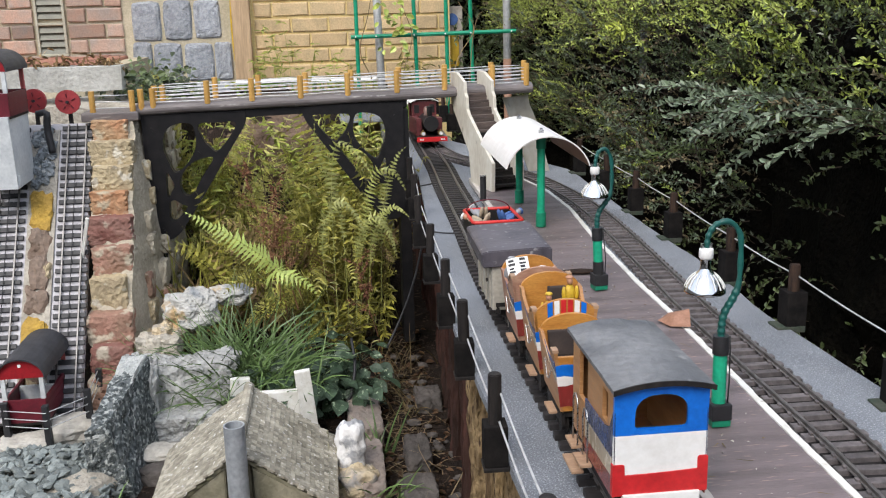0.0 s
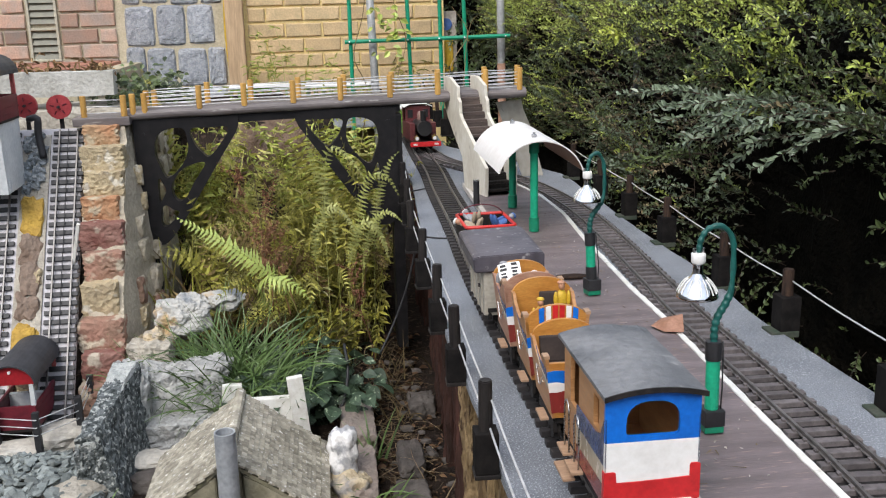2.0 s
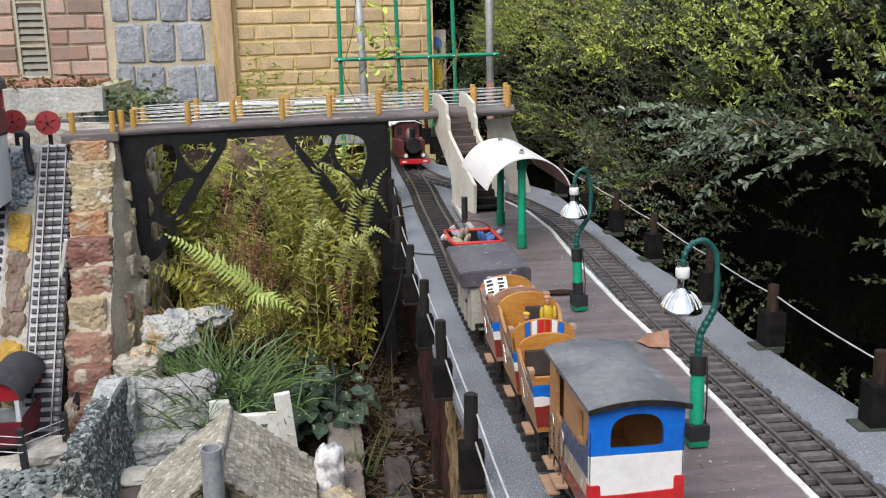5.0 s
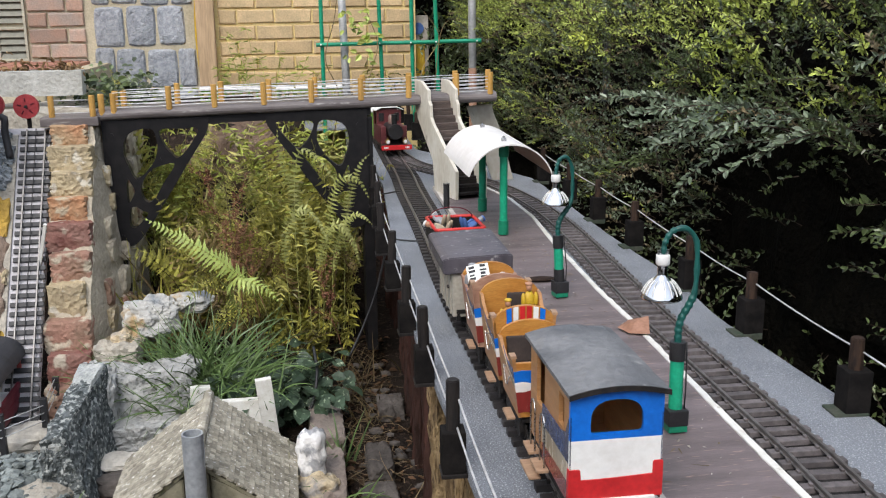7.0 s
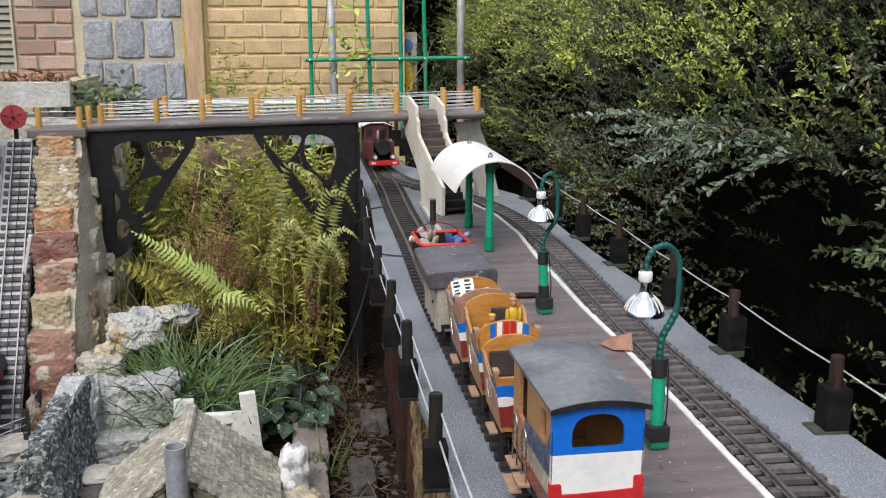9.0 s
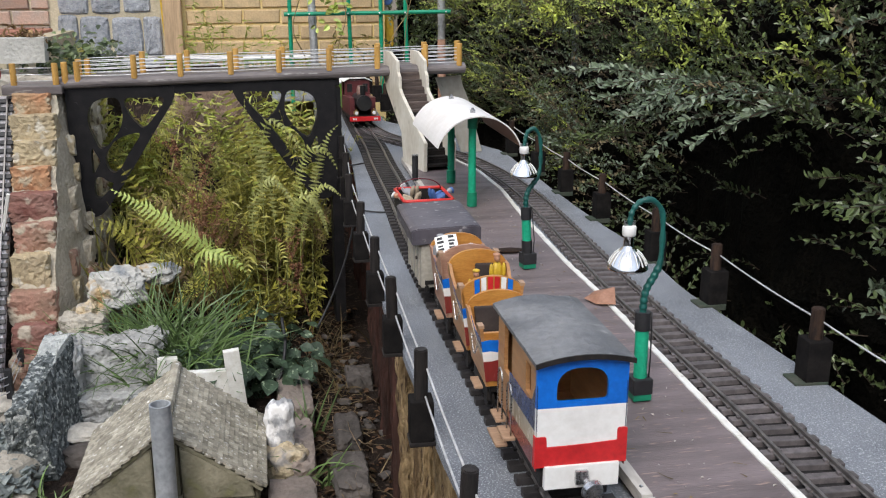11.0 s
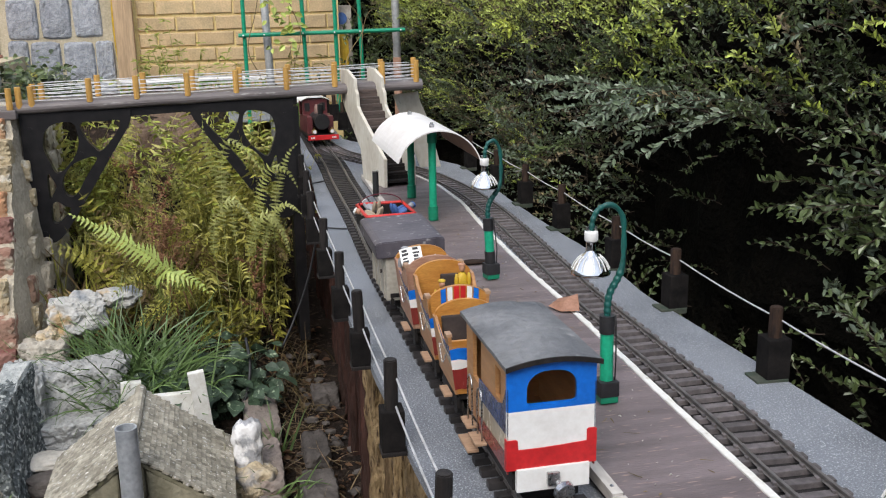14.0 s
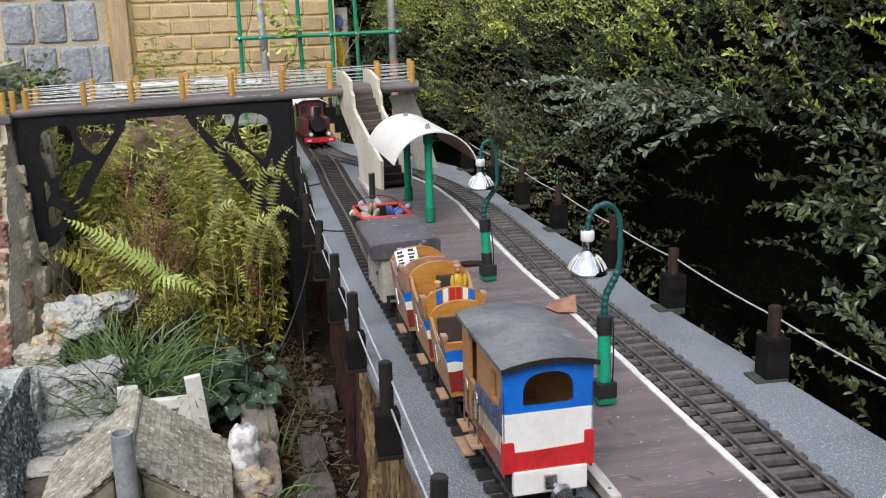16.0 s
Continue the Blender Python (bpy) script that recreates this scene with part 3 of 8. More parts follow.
bm = B()
end_panel(bm, -W / 2, W / 2, Z2, ZT, arch_hole(0.0243, 0.1168, 0.149))
part("end_panel", bm, M["blue"], van, "blue painted end with an arched window")
bm = B()
prism(bm, [(-W / 2, Z1), (W / 2, Z1), (W / 2, Z2), (-W / 2, Z2)], 0.0042)
part("end_panel", bm, M["white"], van, "white painted band")
bm = B()
prism(bm, [(-W / 2 - 0.001, ZB), (W / 2 + 0.001, ZB), (W / 2 + 0.001, Z1 + 0.0135), (W / 2 - 0.001, Z1 + 0.0145), (W / 2 - 0.007, Z1 + 0.0145), (W / 2 - 0.0085, Z1 + 0.013), (W / 2 - 0.0085, Z1 + 0.002), (0.01, Z1 + 0.0008), (-W / 2 + 0.0105, Z1 - 0.0006), (-W / 2 + 0.0098, Z1 + 0.0095), (-W / 2 + 0.0085, Z1 + 0.0105), (-W / 2 - 0.001, Z1 + 0.0105)], 0.0062, pose(0, -0.0012, 0))
part("end_panel", bm, M["red"], van, "red painted lower edge with upturned corners")
bm = B()
box(bm, -0.0345, 0.0365, -0.004, 0.003, 0.0318, 0.0548, 0.0008)
part("buffer_beam", bm, M["white"], van, "white buffer beam")
bm = B()
box(bm, -0.006, 0.006, -0.008, -0.002, 0.037, 0.05, 0.001)
cyl(bm, (0.004, -0.004, 0.04), (0.006, -0.018, 0.0365), 0.0035, n=12)
cyl(bm, (0.006, -0.017, 0.0365), (0.007, -0.022, 0.0355), 0.0105, 0.0095, 24)
part("buffer", bm, M["steel"], van, "round steel centre buffer")
for s in (-1, 1):
    bm = B()
    x = s * (W / 2 - 0.0035)
    a, b = (x - 0.002, x + 0.002)
    box(bm, a, b, 0.004, L - 0.004, ZB, 0.098)
    box(bm, a, b, 0.004, 0.026, 0.098, ZT)
    box(bm, a, b, 0.044, 0.096, 0.098, ZT)
    box(bm, a, b, 0.026, 0.044, 0.142 if s < 0 else 0.112, ZT)
    box(bm, a, b, 0.026, 0.044, 0.098, 0.112)
    box(bm, a, b, 0.128, L - 0.004, 0.098, ZT)
    box(bm, a, b, 0.096, 0.128, 0.15 if s < 0 else 0.098, ZT)
    part("side_panel", bm, M["pine"], van, "varnished plywood side with openings" if s < 0 else "varnished plywood side")
    bm = B()
    for j, (z0, z1, w0) in enumerate(((0.088, 0.112, 0.006),)):
        prism(bm, [(0.0, z0), (0.1, z0 - 0.002), (0.1, z1 - 0.006), (0.035, z1 - 0.004), (0.016, z1 + 0.002), (0.004, z1 + 0.022), (0.0, z1 + 0.022)], 0.0012, pose(x + s * 0.0022 + (0.0012 if s > 0 else 0), 0, 0, 0, 0, 90))
    part("painted_band", bm, M["faded_blue"], van, "faded blue band on the side")
    bm = B()
    prism(bm, [(0.0, 0.07), (0.1, 0.066), (0.1, 0.086), (0.0, 0.088)], 0.0012, pose(x + s * 0.0022 + (0.0012 if s > 0 else 0), 0, 0, 0, 0, 90))
    part("painted_band", bm, M["faded_white"], van, "faded white band on the side")
    bm = B()
    prism(bm, [(0.0, 0.05), (0.1, 0.05), (0.1, 0.066), (0.0, 0.07)], 0.0012, pose(x + s * 0.0022 + (0.0012 if s > 0 else 0), 0, 0, 0, 0, 90))
    part("painted_band", bm, M["faded_red"], van, "faded red band on the side")
    footboard(van, s * W / 2 if s > 0 else -W / 2 - 0.016, 0.07, 0.1, 0.046)
    footboard(van, s * W / 2 if s > 0 else -W / 2 - 0.014, 0.112, 0.14, 0.046)
    footboard(van, s * W / 2 if s > 0 else -W / 2 - 0.022, 0.078, 0.118, 0.036)
    for yy in (0.092, 0.13):
        bm = B()
        xx = s * (W / 2 + 0.004)
        tube(bm, [(xx, yy, 0.05), (xx, yy, 0.092), (xx, yy - 0.003, 0.1), (xx, yy - 0.009, 0.103), (xx, yy - 0.015, 0.1), (xx, yy - 0.018, 0.092), (xx, yy - 0.018, 0.05)], 0.0009, 6)
        part("handrail", bm, M["steel"], van, "looped wire handrail", smooth=True)
bm = B()
prism(bm, [(-W / 2 + 0.004, ZB), (W / 2 - 0.004, ZB), (W / 2 - 0.004, ZT), (0.022, ZT + 0.003), (-0.022, ZT + 0.003), (-W / 2 + 0.004, ZT)], 0.004, pose(0, L - 0.008, 0))
box(bm, -W / 2 + 0.006, W / 2 - 0.006, 0.006, L - 0.008, ZB, ZB + 0.004)
part("inner_floor", bm, M["pine"], van)


def curved_roof(bm, w, y0, y1, z, rise, th=0.003, n=10, dent=0.0):
    rows = []
    m = 9
    for j in range(m):
        y = y0 + (y1 - y0) * j / (m - 1)
        up, dn = [], []
        for k in range(n + 1):
            u = -1 + 2 * k / n
            zz = z + rise * (1 - u * u) + dent * noise.noise(Vector((u * 3, y * 40, 2)))
            up.append(bm.verts.new((u * w / 2, y, zz)))
            dn.append(bm.verts.new((u * w / 2, y, zz - th)))
        rows.append((up, dn))
    for (a, c), (b, d) in zip(rows, rows[1:]):
        for k in range(n):
            bm.faces.new((a[k], a[k + 1], b[k + 1], b[k]))
            bm.faces.new((c[k], d[k], d[k + 1], c[k + 1]))
        bm.faces.new((a[0], b[0], d[0], c[0]))
        bm.faces.new((a[n], c[n], d[n], b[n]))
    for a, c in (rows[0], rows[-1]):
        for k in range(n):
            bm.faces.new((a[k], c[k], c[k + 1], a[k + 1]))
    bmesh.ops.recalc_face_normals(bm, faces=bm.faces)
    return bm


bm = B()
curved_roof(bm, W + 0.006, -0.007, L + 0.006, ZT + 0.0005, 0.0065, 0.004, dent=0.0016)
part("roof", bm, M["roofgrey"], van, "curved grey roof with scuffed edge", smooth=False)
bm = B()
curved_roof(bm, W + 0.0066, -0.0082, -0.0067, ZT + 0.0007, 0.0065, 0.0048)
part("roof_edge", bm, M["blackwood"], van, "black front edge of the roof")
bm = B()
prism(bm, [(-0.04, ZT - 0.0005), (0.04, ZT - 0.0005), (0.022, ZT + 0.0028), (-0.022, ZT + 0.0028)], 0.0036, pose(0, 0.0002, 0))
part("gable", bm, M["blue"], van)


def arch_board(bm, w, z0, z1, zt, y, th=0.005):
    pts = [(-w / 2, z0), (w / 2, z0), (w / 2, z1)]
    for k in range(1, 16):
        a = math.pi * k / 16
        pts.append((w / 2 * math.cos(a), z1 + (zt - z1) * math.sin(a)))
    pts.append((-w / 2, z1))
    return prism(bm, pts, th, pose(0, y, 0))


def gondola(at, l, label, near, far, stripes, tone, seat):
    """Open carriage: scooped sides, arched far end, near end arched or plain, bands that sweep along the side."""
    t = thing("open_carriage", label, "model train", "open carriages", at, rz=-2.0)
    w, zs = 0.078, far - 0.017
    underframe(t, w, l)
    for s in (-1, 1):
        bm = B()
        pts = [(0.0, 0.05), (l, 0.05), (l, zs), (l * 0.86, zs)]
        zn = (near or 0.118) - (0.014 if near else 0.0)
        for k in range(11):
            u = 1 - k / 10
            pts.append((l * (0.14 + 0.7 * u), zn + (zs - zn) * u - 0.016 * math.sin(math.pi * u) ** 0.8))
        pts += [(l * 0.13, zn + 0.001), (0.0, zn)]
        prism(bm, pts, 0.004, pose(s * (w / 2 - 0.002) + 0.002, 0, 0, 0, 0, 90))
        part("side_panel", bm, M[tone], t, "scooped plywood side")
        bm = B()
        prism(bm, [(l * 0.12, zn), (l * 0.2, zn - 0.006), (l * 0.2, zn - 0.003), (l * 0.13, zn + 0.0035), (0.0, zn + 0.0035), (0.0, zn)], 0.0065, pose(s * (w / 2 - 0.002) + 0.00325, 0, 0, 0, 0, 90))
        part("capping", bm, M["pine_pale"], t, "pale worn capping rail")
        for z0, z1, mm in ((0.096, 0.108, "blue"), (0.086, 0.096, "white")):
            bm = B()
            n = 10
            lo = [(l * 0.55 * k / n, z0 + 0.02 * (k / n) ** 2 * (1.0 if mm != "red" else 1.6)) for k in range(n + 1)]
            hi = [(l * 0.55 * k / n, max(z1 + 0.012 * (k / n) ** 2 - (z1 - z0) * 0.75 * (k / n), z0 + 0.02 * (k / n) ** 2 * (1.0 if mm != "red" else 1.6) + 0.0006)) for k in range(n, -1, -1)]
            prism(bm, lo + hi, 0.0008, pose(s * (w / 2) + (0.001 if s > 0 else -0.0002), 0, 0, 0, 0, 90))
            part("painted_band", bm, M["faded_" + mm], t, f"faded {mm} swoosh on the side")
        footboard(t, s * w / 2 if s > 0 else -w / 2 - 0.018, l * 0.1, l * 0.42, 0.044)
        bm = B()
        cyl(bm, (s * 0.037, l * 0.55, 0.092), (s * 0.041, l * 0.55, 0.092), 0.0012, n=6)
        tube(bm, [(s * 0.04, l * 0.3, 0.088), (s * 0.042, l * 0.42, 0.075), (s * 0.042, l * 0.55, 0.071), (s * 0.04, l * 0.7, 0.09)], 0.0008, 5)
        part("grab_rail", bm, M["steel"], t, "thin drooping wire")
    bm = B()
    arch_board(bm, w - 0.003, 0.05, zs - 0.003, far, l - 0.005)
    part("end_board", bm, M["amber"], t, "amber varnished arched end board")
    bm = B()
    if near:
        arch_board(bm, w - 0.003, 0.05, near - 0.021, near, 0.0)
    else:
        box(bm, -w / 2 + 0.0015, w / 2 - 0.0015, 0.0, 0.005, 0.05, 0.113, 0.0008)
    part("end_board", bm, M["amber" if tone != "worn" else "worn"], t, "arched end board" if near else "low plywood end board")
    for z0, z1, mm in ((0.091, 0.104, "blue"), (0.081, 0.091, "white"), (0.056, 0.081, "red")):
        bm = B()
        n = 8
        wav = lambda k, z: z + 0.0012 * math.sin(k * 1.7 + z * 900)
        prism(bm, [(-w / 2 + w * k / n, wav(k, z0)) for k in range(n + 1)] + [(w / 2 - w * k / n, wav(n - k, z1)) for k in range(n + 1)], 0.001, pose(0, -0.0012, 0))
        part("painted_band", bm, M["faded_red" if mm == "red" else mm], t, f"{mm} band on the end")
    if stripes:
        for k, mm in enumerate(("blue", "white", "red", "red", "white", "blue")):
            bm = B()
            x0 = -0.022 + 0.0082 * k
            f = lambda x: near - 0.021 + 0.021 * math.sqrt(max(0, 1 - (x / 0.0375) ** 2)) - 0.0006
            prism(bm, [(x0, 0.11), (x0 + 0.0062, 0.11), (x0 + 0.0062, f(x0 + 0.0062)), (x0, f(x0))], 0.001, pose(0, -0.0011, 0))
            part("painted_stripe", bm, M[mm], t, f"{mm} upright stripe")
    bm = B()
    box(bm, -w / 2 + 0.004, w / 2 - 0.004, 0.005, l - 0.005, 0.05, 0.055)
    part("inner_floor", bm, M["darkin"], t)
    bm = B()
    box(bm, -w / 2 + 0.005, w / 2 - 0.005, l - 0.03, l - 0.006, 0.076, 0.083, 0.001)
    part("bench_seat", bm, M["darkin"], t)
    bm = B()
    box(bm, seat[0], seat[1], l - 0.009, l - 0.005, 0.083, far - 0.018, 0.002)
    part("seat_back", bm, M["darkin"], t, "dark padded seat back")
    return t


def taper(t):
    """Draws the lower body in towards the wheels."""
    for o in t.children:
        if o.type == "MESH" and not o.name.startswith("wheelset"):
            for v in o.data.vertices:
                if v.co.z < 0.125:
                    v.co.x *= 1 - 0.22 * min((0.125 - v.co.z) / 0.075, 1.0)


M["worn"] = mat("worn_reddish_ply", (0.3, 0.15, 0.1), (0.4, 0.24, 0.16), rough=0.6, scale=26, stretch=(1, 1, 3), bump=0.15, depth=0.0008)
taper(gondola((0.266, 0.945, 0), 0.092, "scooped wooden open carriage with a dark seat", None, 0.133, False, "pine", (-0.03, 0.03)))
taper(gondola((0.268, 1.056, 0), 0.1, "amber wooden open carriage with tricolour stripes", 0.143, 0.15, True, "pine", (-0.004, 0.02)))
taper(gondola((0.266, 1.176, 0), 0.105, "worn wooden open carriage carrying a small newspaper", 0.15, 0.14, False, "worn", (-0.02, 0.02)))

# grey-lidded wagon
w = thing("goods_wagon", "cream-grey model wagon with a thick dark grey lid", "model train", at=(0.272, 1.345, 0), rz=-1)
underframe(w, 0.086, 0.15)
bm = B()
box(bm, -0.042, 0.042, 0.006, 0.146, 0.036, 0.112, 0.003)
part("body", bm, M["creamgrey"], w, "cream-grey ribbed body")
for s in (-1, 1):
    for y in (0.02, 0.06, 0.1, 0.134):
        bm = B()
        box(bm, s * 0.0425 - 0.0015, s * 0.0425 + 0.0015, y - 0.002, y + 0.002, 0.038, 0.108)
        part("rib", bm, M["creamgrey"], w)
    bm = B()
    cyl(bm, (s * 0.043, 0.04, 0.075), (s * 0.0455, 0.04, 0.075), 0.003, n=10)
    part("bolt", bm, M["darkin"], w)
bm = B()
prism(bm, [(-0.052, 0.106), (0.052, 0.106), (0.053, 0.1285), (0.044, 0.131), (-0.044, 0.131), (-0.053, 0.1285)], 0.178, pose(0, 0, 0, 0, -2))
bmesh.ops.bevel(bm, geom=bm.edges[:], offset=0.0015, segments=2, affect="EDGES")
M["lid"] = mat("dark_grey_painted_lid", (0.06, 0.054, 0.066), (0.11, 0.1, 0.115), rough=0.5, scale=16, bump=0.4, depth=0.002, spots=(0.3, 0.285, 0.29), spot_scale=70, spot_at=0.66)
part("lid", bm, M["lid"], w, "thick dark grey lid")

# red-rimmed open wagon with reclining toy figures
w = thing("red_rimmed_wagon", "black open model wagon with a bright red rim", "model train", at=(0.309, 1.735, 0), rz=1)
underframe(w, 0.086, 0.118)
bm = B()
for s in (-1, 1):
    box(bm, s * 0.046 - 0.002, s * 0.046 + 0.002, 0.0, 0.118, 0.048, 0.082, 0.0008)
box(bm, -0.044, 0.044, 0.0, 0.004, 0.048, 0.082)
box(bm, -0.044, 0.044, 0.114, 0.118, 0.048, 0.082)
box(bm, -0.044, 0.044, 0.004, 0.114, 0.048, 0.053)
part("body", bm, M["blackwood"], w)
M["redplastic"] = mat("bright_red_plastic", (0.62, 0.035, 0.03), (0.5, 0.03, 0.025), rough=0.35, scale=40, bump=0.05)
bm = B()
rim = [(-0.047, 0.004), (-0.043, -0.001), (0.043, -0.001), (0.047, 0.004), (0.047, 0.114), (0.043, 0.119), (-0.043, 0.119), (-0.047, 0.114), (-0.047, 0.004), (-0.045, 0.0)]
tube(bm, [(x, y, 0.084) for x, y in rim], 0.0034, 8)
part("rim", bm, M["redplastic"], w, "bright red rim", smooth=True)
bm = B()
tube(bm, [(-0.044 * math.cos(math.pi * k / 14), 0.105, 0.084 + 0.022 * math.sin(math.pi * k / 14)) for k in range(15)], 0.0011, 6)
part("hoop", bm, M["maroon"], w, "thin dark red hoop", smooth=True)


# ---- platform lamps made of reflector bulbs on hoses ----
def lamp(at, rz, lean, k, right=0.017, cap=-0.0215):
    t = thing("platform_lamp", "green and black lamp post with a hanging reflector bulb", "lamp", "platform lamps", at, rz)
    bm = B()
    box(bm, -0.0108, 0.0108, -0.0108, 0.0108, 0.0, 0.0075, 0.001)
    part("base", bm, M["green_dark"], t, "green base")
    bm = B()
    box(bm, -0.0115, 0.0115, -0.0115, 0.0115, 0.0075, 0.026, 0.0012)
    part("base_band", bm, M["blacktape"], t, "black band")
    top = lambda z: Vector((lean * z, 0, z))
    bm = B()
    cyl(bm, top(0.024), top(0.088), 0.0076, n=20)
    part("post", bm, M["green"], t, "emerald green post", smooth=False)
    bm = B()
    cyl(bm, top(0.083), top(0.104), 0.0088, n=20)
    part("collar", bm, M["blacktape"], t, "black tape collar")
    if k:
        bm = B()
        cyl(bm, top(0.026), top(0.047), 0.0088, n=20)
        part("collar", bm, M["blacktape"], t, "black tape collar")
    x = lean * 0.104
    path = smoothline([(x, 0, 0.1), (x, 0, 0.118), (x + right * 0.18, 0, 0.132), (x + right * 0.7, 0, 0.148), (x + right, 0, 0.165), (x + right, 0, 0.205), (x + right - 0.004, 0, 0.222), (x + right * 0.6 + cap * 0.4, 0, 0.2315), (x + right * 0.25 + cap * 0.75, 0, 0.229), (x + cap + 0.002, 0, 0.218), (x + cap, 0, 0.204)], 0.0011)
    bm = B()
    tube(bm, path, lambda u: (0.0042 if u < 0.33 else 0.0031) + 0.00045 * math.sin(u * len(path) * (0.9 if u < 0.33 or u > 0.82 else 0.25)), 10)
    part("hose", bm, M["hosegreen"], t, "ribbed dark teal hose", smooth=True)
    bx = x + cap
    m = pose(bx, 0, 0, 0, 0, 0)
    bm = B()
    lathe(bm, [(0.0, 0.204), (0.0068, 0.204), (0.0076, 0.2025), (0.0076, 0.194), (0.0068, 0.1928), (0.0058, 0.192)], 20, m)
    part("cap", bm, M["ceramic"], t, "white ceramic cap", smooth=True)
    bm = B()
    lathe(bm, [(0.0058, 0.192), (0.0056, 0.184), (0.0064, 0.18), (0.0098, 0.1762), (0.0145, 0.1722), (0.0184, 0.1668), (0.021, 0.1612), (0.0221, 0.1584), (0.0225, 0.1562), (0.022, 0.1552), (0.0204, 0.1556), (0.0, 0.157)], 28, m)
    refl = part("bulb", bm, M["chrome"], t, "mirrored reflector bulb", smooth=True)
    for j in range(18):
        a = 2 * math.pi * j / 18
        bm = B()
        pts = [(r * math.cos(a), r * math.sin(a), z) for r, z in ((0.0104, 0.1764), (0.0151, 0.1724), (0.019, 0.1668), (0.0214, 0.1614))]
        tube(bm, [m @ Vector(p) for p in pts], 0.0005, 4)
        part("reflector_rib", bm, M["ceramic"], refl)
    for j in (-1, 1):
        bm = B()
        cyl(bm, m @ Vector((j * 0.005, 0, 0.204)), m @ Vector((j * 0.005, 0, 0.209)), 0.0018, n=8)
        part("pin", bm, M["steel"], t)
    bm = B()
    tube(bm, [(0.0085, -0.004, 0.026), (0.0092, -0.004, 0.05), (0.0092 + lean * 0.09, -0.004, 0.09), (0.009 + lean * 0.1, -0.003, 0.104)], 0.0009, 5)
    part("cable", bm, M["blacktape"], t, "thin black cable", smooth=True)
    return t


lamp((0.4155, 0.946, 0.0225), 0, -0.01, 0)
lamp((0.4305, 1.475, 0.0225), 8, -0.052, 1, 0.0235, -0.0055)
lamp((0.405, 0.41, 0.0225), 0, 0.0, 0)

# ---- barrel-roofed shelter ----
sh = thing("platform_shelter", "white curved canopy shelter on two green posts", "shelter", at=(0.437, 1.94, 0.0225), rz=-1)
for y, x in ((0.0, 0.0), (0.252, 0.0)):
    bm = B()
    cyl(bm, (x, y, 0.0), (x, y, 0.03), 0.0108, n=18)
    part("post_foot", bm, M["green_dark"], sh)
    bm = B()
    cyl(bm, (x, y, 0.03), (x, y, 0.168), 0.0082, n=18)
    part("post", bm, M["green"], sh, "emerald green post")
    bm = B()
    cyl(bm, (x, y, 0.166), (x, y, 0.192), 0.0105, n=18)
    part("post_head", bm, M["green_dark"], sh)
bm = B()
rows = []
for j in range(2):
    y = -0.055 + 0.36 * j
    up, dn = [], []
    for k in range(25):
        a = radians(18 + 144 * k / 24)
        r = 0.0925
        up.append(bm.verts.new((0.004 - r * math.cos(a), y, 0.106 + r * math.sin(a))))
        dn.append(bm.verts.new((0.004 - (r - 0.0026) * math.cos(a), y, 0.106 + (r - 0.0026) * math.sin(a))))
    rows.append((up, dn))
(a, c), (b, d) = rows
for k in range(24):
    bm.faces.new((a[k], a[k + 1], b[k + 1], b[k]))
    bm.faces.new((c[k], d[k], d[k + 1], c[k + 1]))
    bm.faces.new((a[k], c[k], c[k + 1], a[k + 1]))
    bm.faces.new((b[k], b[k + 1], d[k + 1], d[k]))
bm.faces.new((a[0], b[0], d[0], c[0]))
bm.faces.new((a[24], c[24], d[24], b[24]))
bmesh.ops.recalc_face_normals(bm, faces=bm.faces)
can = part("canopy", bm, M["plastic_white"], sh, "white curved plastic canopy")
bm = B()
lining = [[bm.verts.new((0.004 - 0.0894 * math.cos(radians(18.5 + 143 * k / 24)), y, 0.106 + 0.0894 * math.sin(radians(18.5 + 143 * k / 24)))) for k in range(25)] for y in (-0.0545, 0.304)]
for k in range(24):
    bm.faces.new((lining[0][k], lining[0][k + 1], lining[1][k + 1], lining[1][k]))
part("lining", bm, M["rustedge"], can, "brownish inner face")
for y in (0.0, 0.252):
    bm = B()
    box(bm, -0.005, 0.005, y - 0.004, y + 0.004, 0.1975, 0.205, 0.001)
    cyl(bm, (0, y, 0.205), (0, y, 0.2085), 0.0028, n=10)
    part("roof_bolt", bm, M["steel"], sh)

# ---- staircase up to the bridge ----
M["treadwood"] = mat("dark_brown_tread", (0.11, 0.082, 0.07), (0.06, 0.045, 0.04), rough=0.75, scale=30, stretch=(0.5, 3, 3), bump=0.4, depth=0.002, vary=0.25)
st = thing("footbridge_stairs", "cream stepped staircase with dark open treads", "staircase", at=(0.4, 2.335, 0.0), rz=11)


def stair_side(x, th):
    """Side board with two jogs in its front edge, rising away from the platform."""
    front = [(0.0, 0.022), (-0.004, 0.095), (0.012, 0.104), (0.172, 0.2), (0.185, 0.212), (0.188, 0.243), (0.2, 0.254), (0.203, 0.282), (0.262, 0.303)]
    back = [(0.312, 0.303), (0.312, 0.235), (0.29, 0.2), (0.17, 0.1), (0.155, 0.022)]
    bm = B()
    prism(bm, front + back, th, pose(x + th, 0, 0, 0, 0, 90))
    bmesh.ops.bevel(bm, geom=bm.edges[:], offset=0.0008, segments=1, affect="EDGES")
    return bm


